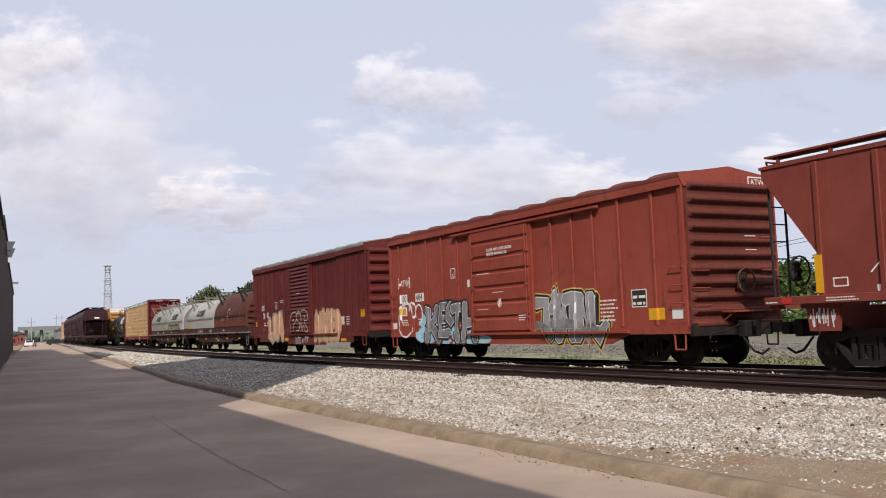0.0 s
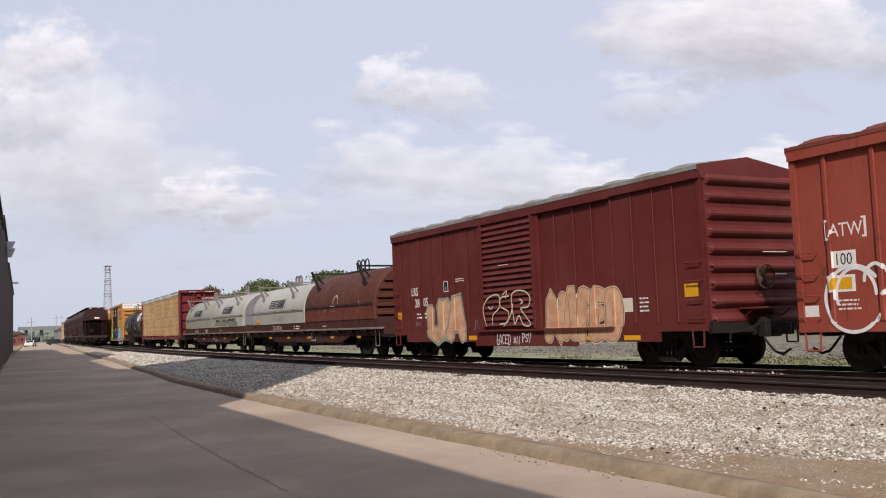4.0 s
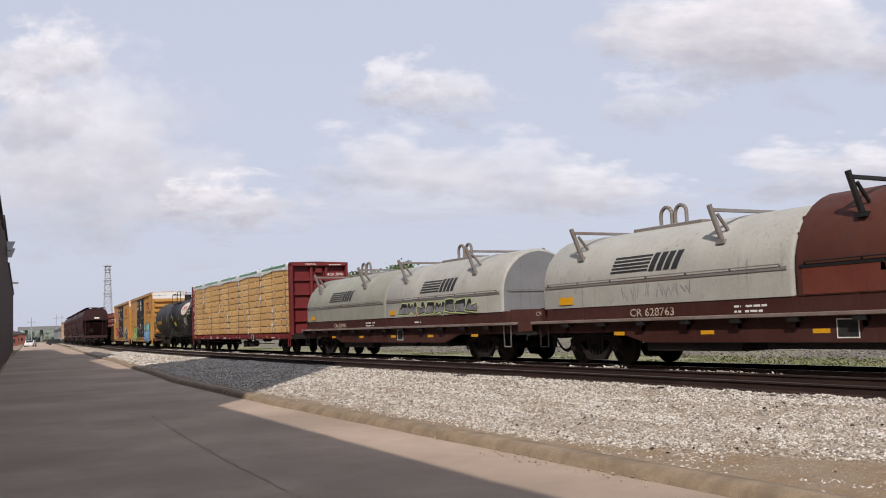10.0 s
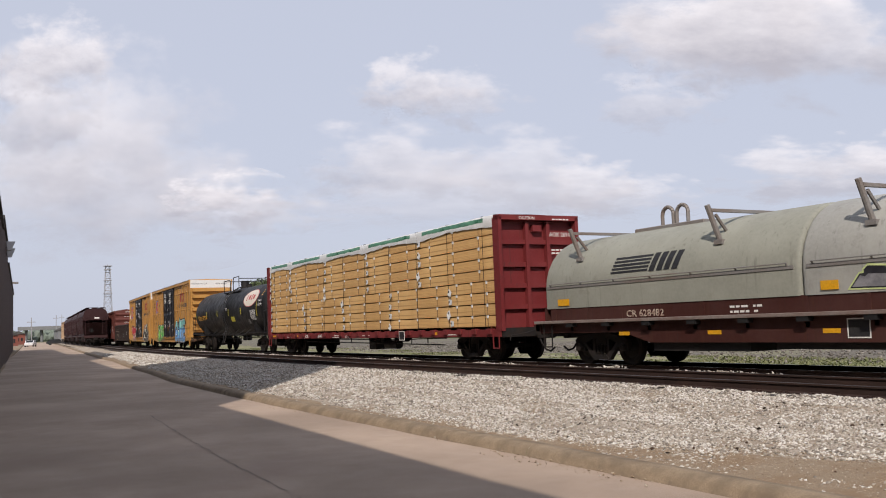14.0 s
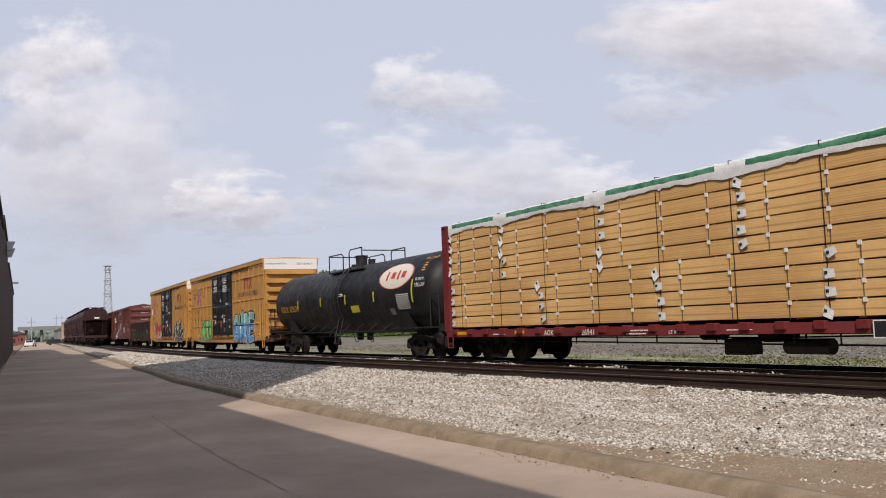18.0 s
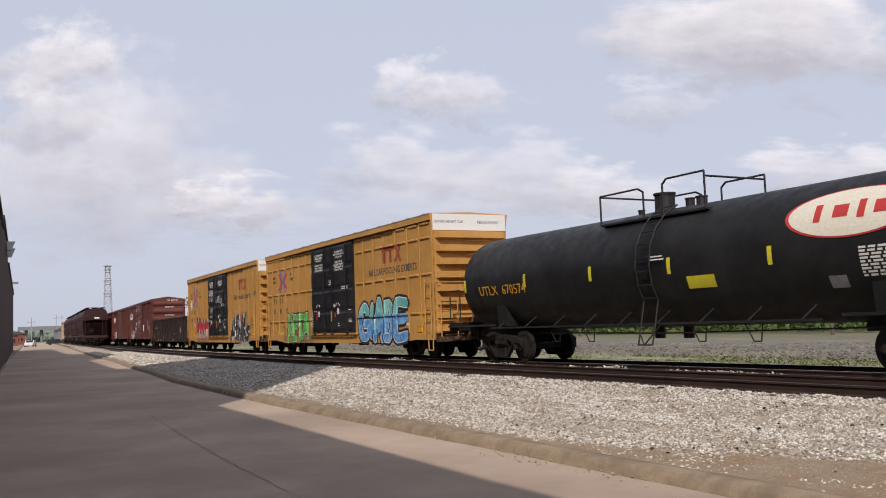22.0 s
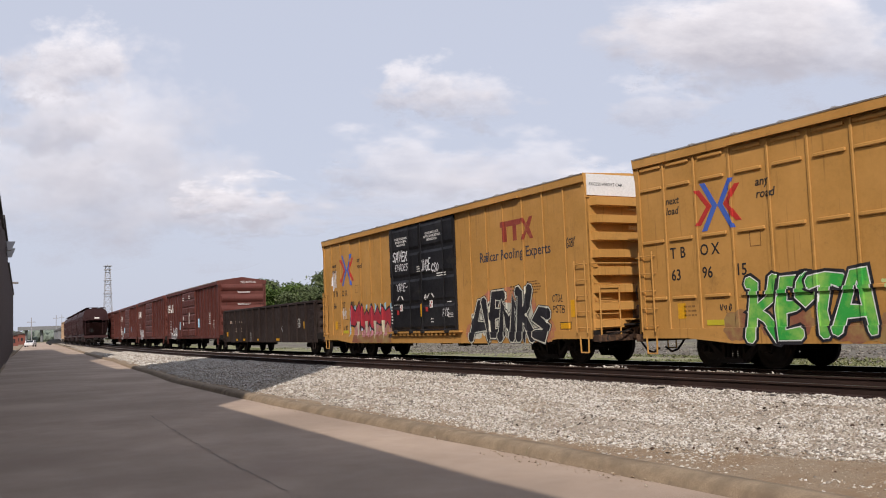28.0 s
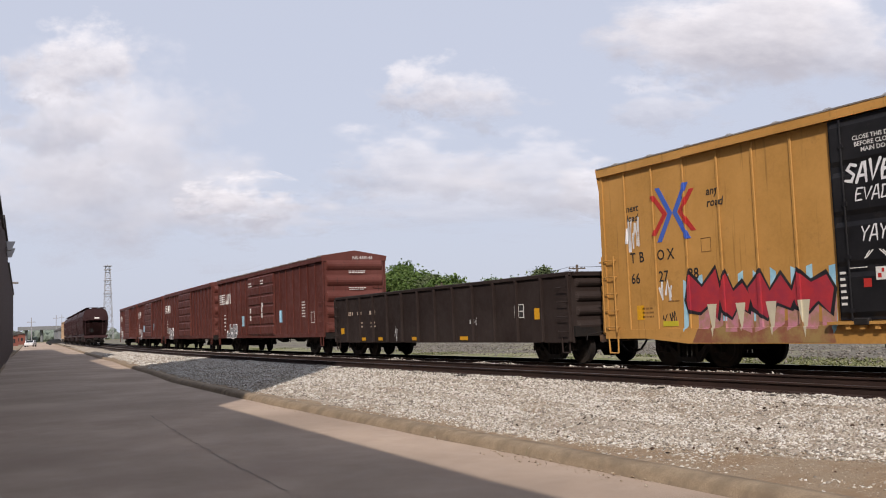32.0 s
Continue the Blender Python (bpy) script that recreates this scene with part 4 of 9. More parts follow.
def drape(car, ribs, w, d, z_sill, hw, bands=(), d_band=0.0):
    """Paint and lettering on the near wall follow its ribs and sill."""
    kinds = ("lettering", "graffiti", "fill", "highlight", "halo", "lower_fill", "outer_line", "background", "marking", "small_print", "number_panel", "reflector", "paper_label", "stencil_frame", "stencil_panel", "paint_patch", "emblem_bar", "emblem_block", "stripe", "yellow_placard")
    for ob in car.children_recursive:
        if ob.type != "MESH" or ob.name.split(".")[0] not in kinds:
            continue
        m = ob.matrix_local.copy()
        bm = bmesh.new()
        bm.from_mesh(ob.data)
        bm.transform(m)
        ys = [v.co.y for v in bm.verts]
        if not ys or max(ys) > -hw + 0.03 or min(ys) < -hw - 0.06:
            bm.free()
            continue
        lo, hi = min(v.co.x for v in bm.verts), max(v.co.x for v in bm.verts)
        near = [x for x in ribs if lo < x + w and hi > x - w]
        cuts = [(x + e, 0.0, "x") for x in near for e in (-w / 2 - 0.003, -w / 2, w / 2, w / 2 + 0.003)]
        if min(v.co.z for v in bm.verts) < z_sill:
            cuts += [(z_sill, 0, "z"), (z_sill + 0.003, 0, "z")]
        z_lo, z_hi = min(v.co.z for v in bm.verts), max(v.co.z for v in bm.verts)
        bars = [b for b in bands if z_lo < b[1] and z_hi > b[0]]
        cuts += [(b[0] + e, 0, "z") for b in bars for e in (-0.003, 0.0, b[1] - b[0], b[1] - b[0] + 0.003)]
        for at_, _, ax in cuts:
            bmesh.ops.bisect_plane(bm, geom=bm.verts[:] + bm.edges[:] + bm.faces[:], dist=1e-5, plane_co=(at_, 0, 0) if ax == "x" else (0, 0, at_), plane_no=(1, 0, 0) if ax == "x" else (0, 0, 1))
        for v in bm.verts:
            if v.co.z <= z_sill + 0.001:
                v.co.y -= d + 0.004
            elif any(abs(v.co.x - x) <= w / 2 + 0.001 for x in near):
                v.co.y -= d + 0.001
            elif any(b[0] - 0.001 <= v.co.z <= b[1] + 0.001 for b in bars):
                v.co.y -= d_band
        bm.transform(m.inverted())
        bm.to_mesh(ob.data)
        bm.free()


# ---------------------------------------------------------------- box cars
def corrugated_end(car, x, W, z0, z1, n, material, depth=0.075, name="end_wall", flat=False):
    """An end wall of rolled horizontal ribs, facing along x."""
    sg = 1 if x > 0 else -1
    prof = [(0.0, z0)]
    h = (z1 - z0) / n
    for k in range(n):
        b = z0 + k * h
        for f, d in ((0.46, 0.0), (0.50, 1.0), (0.93, 1.0), (0.97, 0.0)) if flat else ((0.14, 0.0), (0.26, 0.55), (0.40, 0.95), (0.52, 1.0), (0.66, 0.72), (0.80, 0.18), (0.88, 0.0)):
            prof.append((d * depth, b + f * h))
    prof.append((0.0, z1))
    verts, faces = [], []
    ys = [-W / 2, -W / 2 + 0.10, -W / 2 + 0.17, W / 2 - 0.17, W / 2 - 0.10, W / 2]
    for i, y in enumerate(ys):
        for d, z in prof:
            verts.append((x + sg * (d if 2 <= i <= 3 else 0.0), y, z))
    m = len(prof)
    for i in range(len(ys) - 1):
        for j in range(m - 1):
            q = (i * m + j, i * m + j + 1, (i + 1) * m + j + 1, (i + 1) * m + j)
            faces.append(q if sg < 0 else q[::-1])
    k0 = len(verts)
    verts += [(x - sg * 0.05, -W / 2, z0), (x - sg * 0.05, W / 2, z0), (x - sg * 0.05, W / 2, z1), (x - sg * 0.05, -W / 2, z1)]
    faces.append((k0, k0 + 1, k0 + 2, k0 + 3))
    return arrays(name, verts, faces, material, car)


def boxcar_shell(car, L, W, z0, ze, zp, paint, roof_paint, ribs, door, n_end, end_paint=None, rib_w=0.10, rib_d=0.055, sill=None, roof_ribs=14, over=0.05, n_rungs=4, brake=True, truck=None, flat=False, lift=0.03):
    """A box car of length L: walls, ribs, roof, ends, frame, running gear. The body runs from z0 to the eaves ze and the ridge zp."""
    half, hw = L / 2, W / 2
    for sg in (-1, 1):
        bm = fresh()
        box(bm, -half, half, sg * hw - (0.05 if sg > 0 else 0.0), sg * hw + (0.0 if sg > 0 else 0.05), z0, ze)
        part("side_wall", bm, paint, car)
        # corner posts, top chord and bottom sill
        bm = fresh()
        y0, y1 = sorted((sg * hw, sg * (hw + rib_d)))
        box(bm, -half, half, y0, sg * (hw + rib_d + over) if sg > 0 else y1, ze - 0.20, ze, 0.0) if sg > 0 else box(bm, -half, half, sg * (hw + rib_d + over), y1, ze - 0.20, ze)
        part("top_chord", bm, paint, car)
        for xa in (-half, half - 0.13):
            bm = fresh()
            box(bm, xa, xa + 0.13, y0, y1, z0, ze - 0.2)
            part("corner_post", bm, paint, car)
        bm = fresh()
        poly = sill or [(-half, z0 + 0.16), (-half, z0 - 0.02), (half, z0 - 0.02), (half, z0 + 0.16)]
        prism(bm, poly, "y", y0 - 0.002, y1 + 0.002)
        part("side_sill", bm, paint, car)
        bm = fresh()
        box(bm, -rib_w / 2, rib_w / 2, y0, y1, z0 + 0.15, ze - 0.19, 0.016)
        rib = part("side_rib", bm, paint, car)
        rib.location.x = ribs[0]
        for x in ribs[1:]:
            again(rib, pose(x, 0, 0))
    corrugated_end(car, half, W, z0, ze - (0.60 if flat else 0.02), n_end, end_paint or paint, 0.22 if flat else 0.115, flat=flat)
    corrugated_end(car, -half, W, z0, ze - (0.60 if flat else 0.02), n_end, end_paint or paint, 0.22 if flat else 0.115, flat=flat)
    # roof with ribs, and gable plates
    bm = fresh()
    e = hw + rib_d + over + 0.01
    prism(bm, [(-e, ze), (-e, ze + lift), (0, zp + lift), (e, ze + lift), (e, ze)], "x", -half, half)
    part("roof", bm, roof_paint, car)
    bm = fresh()
    hr, wr = (0.055, 0.045) if lift < 0.05 else (0.085, 0.42)
    for sg in (-1, 1):
        for ws, hs in ((wr, hr * 0.5), (wr * 0.8, hr * 0.85), (wr * 0.5, hr)) if wr > 0.1 else ((wr, hr),):
            prism(bm, [(sg * (e - 0.02), ze + lift + 0.002), (sg * (e - 0.10), ze + lift + hs), (sg * 0.25, zp + lift - 0.005), (sg * 0.25, zp + lift - 0.05)], "x", -ws, ws)
    roof_rib = part("roof_rib", bm, roof_paint, car)
    for k in range(roof_ribs):
        m = pose(-half + L * (k + 0.5) / roof_ribs, 0, 0)
        if k:
            again(roof_rib, m)
        else:
            roof_rib.matrix_local = m
    for x in (-half - 0.03, half + 0.005):
        bm = fresh()
        prism(bm, [(-hw, ze - (0.62 if flat else 0.22)), (hw, ze - (0.62 if flat else 0.22)), (e, ze - 0.02), (e, ze + lift), (0, zp + lift + 0.006), (-e, ze + lift), (-e, ze - 0.02)], "x", x, x + 0.025)
        part("gable_plate", bm, paint, car)
    underframe(car, L, z0)
    # ladders and grab irons at the road-side corners
    yl = -(hw + rib_d + 0.05)
    for x in (-half + 0.07, half - 0.52):
        ladder(car, x, x + 0.45, yl, z0 + 0.25, z0 + 0.25 + 0.42 * (n_rungs - 1), n_rungs, paint)
    ladder(car, half + 0.10, -hw + 0.60, -hw + 0.12, z0 + 0.2, z0 + 0.2 + 0.40 * (n_rungs - 1), n_rungs, paint, "y", "end_ladder")
    ladder(car, half + 0.10, hw - 0.12, hw - 0.62, z0 + 0.2, z0 + 0.2 + 0.40 * 5, 6, paint, "y", "end_ladder")
    for x in (-half + 0.30, half - 0.30):
        stirrup(car, x, -hw - 0.03, z0 + 0.02, paint)
        stirrup(car, x, hw + 0.03, z0 + 0.02, paint)
    if brake:
        brake_wheel(car, half + 0.20, 0.12, z0 + 1.15, 0.28, GRIMY)
        bm = fresh()
        box(bm, half + 0.02, half + 0.45, -0.55, 0.75, z0 + 0.42, z0 + 0.46)
        for y in (-0.5, 0.7):
            bar(bm, (half + 0.03, y, z0 + 0.2), (half + 0.42, y, z0 + 0.42), 0.015, 5)
        part("brake_step", bm, paint, car)
    couplers(car, half + 0.42)
    x = truck or half - 2.6
    bogie(car, x)
    bogie(car, -x)


def underframe(car, L, z0, material=None):
    half = L / 2
    bm = fresh()
    box(bm, -half - 0.30, half + 0.30, -0.17, 0.17, 0.72, z0 + 0.22)
    for k in range(-5, 6):
        box(bm, k * L / 12 - 0.05, k * L / 12 + 0.05, -1.4, 1.4, z0 - 0.02, z0 + 0.14)
    for sg in (-1, 1):
        box(bm, sg * half - 0.08, sg * half + 0.08, -1.45, 1.45, z0 - 0.10, z0 + 0.18)
    part("centre_sill", bm, material or STEEL_DARK, car)
    bm = fresh()
    disc(bm, (0.6, 0.45, z0 - 0.12), "x", 0.19, 0.9, 14)
    bar(bm, (-1.1, -0.2, z0 - 0.10), (-0.4, -0.2, z0 - 0.10), 0.15, 12)
    pipe(bm, [(-half * 0.55, -0.55, z0 - 0.14), (-1.1, -0.35, z0 - 0.18), (0.9, -0.35, z0 - 0.2), (half * 0.55, -0.55, z0 - 0.14)], 0.02, 5)
    box(bm, 1.3, 1.75, -0.9, -0.6, z0 - 0.28, z0 + 0.0, 0.03)
    for x in (-2.2, 2.3, -0.2):
        bar(bm, (x, -0.7, z0 + 0.05), (x, -0.7, z0 - 0.28), 0.02, 5)
    part("brake_gear", bm, STEEL_DARK, car)


def plug_door(car, x0, x1, z0, z1, y, material, bands=7, name="door", slim=True):
    """A door leaf with pressed horizontal panels and locking bars."""
    bm = fresh()
    box(bm, x0, x1, y - 0.03, y + 0.03, z0, z1)
    d = part(name, bm, material, car)
    h = (z1 - z0) / bands
    for k in range(bands):
        b = z0 + k * h
        bm = fresh()
        prism(bm, [(y - 0.03, b + 0.06 * h), (y - 0.075, b + 0.16 * h), (y - 0.075, b + 0.84 * h), (y - 0.03, b + 0.94 * h)], "x", x0 + 0.06, x1 - 0.06)
        part("door_panel", bm, material, d)
    return d


def louvre_door(car, x0, x1, z0, z1, y, material, n=18):
    bm = fresh()
    box(bm, x0, x1, y - 0.02, y + 0.04, z0, z1)
    d = part("door", bm, material, car)
    bm = fresh()
    h = (z1 - z0 - 0.1) / n
    for k in range(n):
        b = z0 + 0.05 + k * h
        prism(bm, [(y - 0.02, b + 0.92 * h), (y - 0.02, b + 0.06 * h), (y - 0.085, b + 0.20 * h), (y - 0.07, b + 0.36 * h)], "x", x0 + 0.08, x1 - 0.08)
    part("door_corrugation", bm, material, d)
    for x in (x0, x1 - 0.10):
        bm = fresh()
        box(bm, x, x + 0.10, y - 0.09, y, z0, z1)
        part("door_edge", bm, material, d)
    return d


CARS = []     # (thing, chainage at 16 s)


def car_thing(name, label, category, s):
    c = tagged(empty(name), label, category, "freight train")
    CARS.append((c, s))
    return c


def ribs_over(L, n, skip=()):
    out = []
    for k in range(1, n):
        x = -L / 2 + L * k / n
        if not any(a - 0.02 < x < b + 0.02 for a, b in skip):
            out.append(x)
    return out

# ---------------------------------------------------------------- the train, car by car
def atw_boxcar():
    c = car_thing("boxcar", "faded red ribbed boxcar with grey and black graffiti", "boxcar", 53.78)
    L, W = 15.6, 2.96
    door = (-1.68, 1.60)
    sill = [(-7.8, 0.98), (-7.8, 0.80), (-5.7, 0.80), (-5.0, 0.56), (5.0, 0.56), (5.7, 0.80), (7.8, 0.80), (7.8, 0.98)]
    ribs = [-7.0, -5.95, -4.85, -3.75, -2.65, 2.6, 3.55, 4.45, 5.5, 6.75]
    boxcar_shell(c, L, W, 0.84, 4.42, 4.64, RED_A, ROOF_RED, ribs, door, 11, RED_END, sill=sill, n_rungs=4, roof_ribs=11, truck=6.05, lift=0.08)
    y, yw = -1.535, -1.483
    plug_door(c, door[0], door[1], 0.90, 4.16, y, RED_A, 7)
    bm = fresh()
    for x in (door[0] - 0.10, door[1] + 0.02):
        box(bm, x, x + 0.08, y - 0.05, y + 0.03, 0.9, 4.1)
    box(bm, door[0] - 1.2, door[1] + 3.2, y - 0.10, y, 4.08, 4.14)
    box(bm, door[0] - 0.4, door[1] + 4.2, y - 0.10, y, 0.84, 0.90)
    part("door_track", bm, RED_A, c)
    for x in (door[0] + 0.12, door[1] - 0.12):
        bm = fresh()
        bar(bm, (x, y - 0.10, 1.0), (x, y - 0.10, 4.0), 0.018, 6)
        for z in (1.35, 2.3, 3.3):
            box(bm, x - 0.07, x + 0.07, y - 0.12, y - 0.02, z - 0.05, z + 0.05)
        part("locking_bar", bm, RED_A, c)
    words(c, "ATW", 0.37, -7.0, yw, 2.62, WHITE, stretch=0.85)
    plates(c, [(-7.1, -7.05, 2.56, 2.95), (-7.05, -7.0, 2.56, 2.60), (-7.05, -7.0, 2.91, 2.95), (-6.24, -6.19, 2.56, 2.95), (-6.29, -6.24, 2.56, 2.60), (-6.29, -6.24, 2.91, 2.95)], yw, WHITE)
    plates(c, [(-6.95, -6.45, 2.02, 2.34)], yw, WHITE, "number_panel")
    plates(c, [(-5.80, -5.15, 2.05, 2.35)], yw, WHITE, "number_panel")
    words(c, "100", 0.33, -6.93, yw - 0.003, 2.07, BLACK_PAINT, stretch=0.82)
    words(c, "484", 0.33, -5.76, yw - 0.003, 2.09, BLACK_PAINT, stretch=1.0)
    frame_sign(c, -3.18, -2.88, 2.72, 3.06, yw, WHITE)
    words(c, "C", 0.15, -3.08, yw - 0.002, 2.77, WHITE)
    plates(c, [(-7.12, -6.5, 1.56, 1.88)], yw, WHITE, "paper_label")
    plates(c, [(-7.05, -6.57, 1.61, 1.83)], yw - 0.003, REFLECT, "reflector")
    plates(c, [(6.45, 7.0, 1.14, 1.42)], yw, REFLECT, "reflector")
    frame_sign(c, 5.85, 6.4, 1.46, 1.90, yw, WHITE, BLACK_PAINT)
    small_print(c, 5.9, 6.36, 1.52, 1.84, 2, yw - 0.001, WHITE, 4)
    plates(c, [(7.25, 7.72, 1.15, 1.38), (-2.10, -1.80, 2.38, 2.62), (-7.75, -7.35, 1.1, 1.32)], yw, WHITE_BAND, "paper_label")
    small_print(c, 4.62, 5.30, 1.15, 1.75, 6, yw, WHITE, 5)
    words(c, "CLOSE AND LOCK DOORS\nBEFORE MOVING CAR", 0.135, -0.66, y - 0.079, 3.40, WHITE, stretch=0.86, bold=0.001)
    small_print(c, -1.3, -0.5, 2.72, 2.76, 1, y - 0.078, WHITE, 7)
    small_print(c, -0.4, 0.25, 2.12, 2.16, 1, y - 0.078, WHITE, 8)
    small_print(c, -1.3, -0.5, 1.62, 1.66, 1, y - 0.078, WHITE, 19)
    small_print(c, 1.0, 1.4, 1.25, 1.45, 3, y - 0.078, WHITE, 20)
    small_print(c, -6.9, -6.35, 1.22, 1.46, 3, yw, WHITE, 9)
    small_print(c, -5.6, -5.2, 1.30, 1.50, 2, yw, WHITE, 10)
    bm = fresh()
    n = 20
    pipe(bm, [(-0.01 + 0.085 * math.cos(6.2832 * i / n), y - 0.079, 1.80 + 0.12 * math.sin(6.2832 * i / n)) for i in range(n + 1)], 0.012, 4)
    box(bm, -0.025, 0.005, y - 0.082, y - 0.07, 1.72, 1.88)
    part("round_label", bm, WHITE, c)
    hx = L / 2 + 0.035
    plates(c, [(0.62, 1.35, 4.26, 4.29), (0.62, 1.35, 4.48, 4.51), (0.62, 0.65, 4.29, 4.48)], hx, WHITE, "end_marking", "end")
    words(c, "ATW", 0.2, hx + 0.006, 0.70, 4.31, WHITE, "end", name="end_lettering")
    small_print(c, 0.35, 0.75, 3.05, 3.10, 1, L / 2 + 0.09, WHITE, 12, "end_print", "end")
    small_print(c, 0.35, 0.75, 2.72, 2.77, 1, L / 2 + 0.09, WHITE, 13, "end_print", "end")
    graffiti(c, -5.2, -1.42, 0.58, 1.96, [("K", 0.0, 0.36, 0.0, 0.96), ("E", 0.27, 0.52, 0.12, 1.0), ("O", 0.42, 0.60, 0.42, 1.0), ("T", 0.50, 0.78, 0.0, 0.98), ("H", 0.70, 1.0, 0.0, 1.0)], SP_GREY, SP_WHITE, None, 0.125, 0.02, yw, 21, SP_PALE, lean=0.05,
             label="grey graffiti letter forms with white and black outlines on pale blue", halo=SP_BLACK, edge=0.075, sharp=True)
    paint_cloud(c, [(-5.35, 0.86, 0.42, 0.26), (-4.7, 0.75, 0.4, 0.2), (-1.35, 0.74, 0.45, 0.17), (-1.0, 0.70, 0.35, 0.13)], SP_PALE, yw + 0.001, 3)
    graffiti(c, 1.55, 5.0, 0.58, 2.10, [("7", 0.0, 0.32, 0.02, 0.88), ("w", 0.22, 0.50, 0.0, 1.0), ("T", 0.40, 0.70, 0.0, 0.94), ("N", 0.58, 0.80, 0.0, 0.90), ("l", 0.74, 1.0, 0.0, 0.90)], SP_SILVER, SP_WHITE, None, 0.135, 0.022, yw, 22, None, lean=0.04,
             label="silver graffiti letter forms with white, black and yellow outlines", halo=SP_BLACK, edge=0.06, outer=SP_YELLOW, sharp=True, second=SP_GREY, split=0.30)
    tag(c, "HTD", -0.05 + 2.1, 2.6, 0.64, 0.80, SP_BLACK, yw - 0.03, 0.012)
    loop_tag(c, [(-6.55, 1.42, 0.62, 0.62, 40, 330), (-6.5, 1.50, 0.42, 0.5, 0, 200), (-6.05, 1.75, 0.25, 0.3, -60, 180), (-5.55, 1.62, 0.25, 0.32, -90, 200)], 0.035, SP_WHITE, yw)
    drape(c, ribs, 0.10, 0.055, 0.98, W / 2)
    return c


def paint_cloud(car, blobs, material, y, seed):
    """Soft patches of background paint: (centre x, centre z, half width, half height)."""
    rng = random.Random(seed)
    for k, (cx, cz, rx, rz) in enumerate(blobs):
        bm = fresh()
        pts = []
        for j in range(22):
            q = rng.uniform(0.82, 1.08)
            pts.append((cx + rx * q * math.cos(j * math.pi / 11), y - 0.0001 * k, max(0.585, cz + rz * q * math.sin(j * math.pi / 11))))
        bm.faces.new([bm.verts.new(p) for p in pts])
        part("paint_patch", bm, material, car, "overspray around the graffiti")


def loop_tag(car, arcs, r, material, y, label="thin spray-painted loops"):
    """A tag of open loops: (centre x, centre z, half width, half height, from, to in degrees)."""
    bm = fresh()
    for cx, cz, rx, rz, a0, a1 in arcs:
        n = 16
        pts = [(cx + rx * math.cos(radians(a0 + (a1 - a0) * i / n)), cz + rz * math.sin(radians(a0 + (a1 - a0) * i / n))) for i in range(n + 1)]
        rounds_mesh(bm, [pts], r, y - 0.002, 0, 1, 0, 1)
    return part("graffiti", bm, material, car, label)


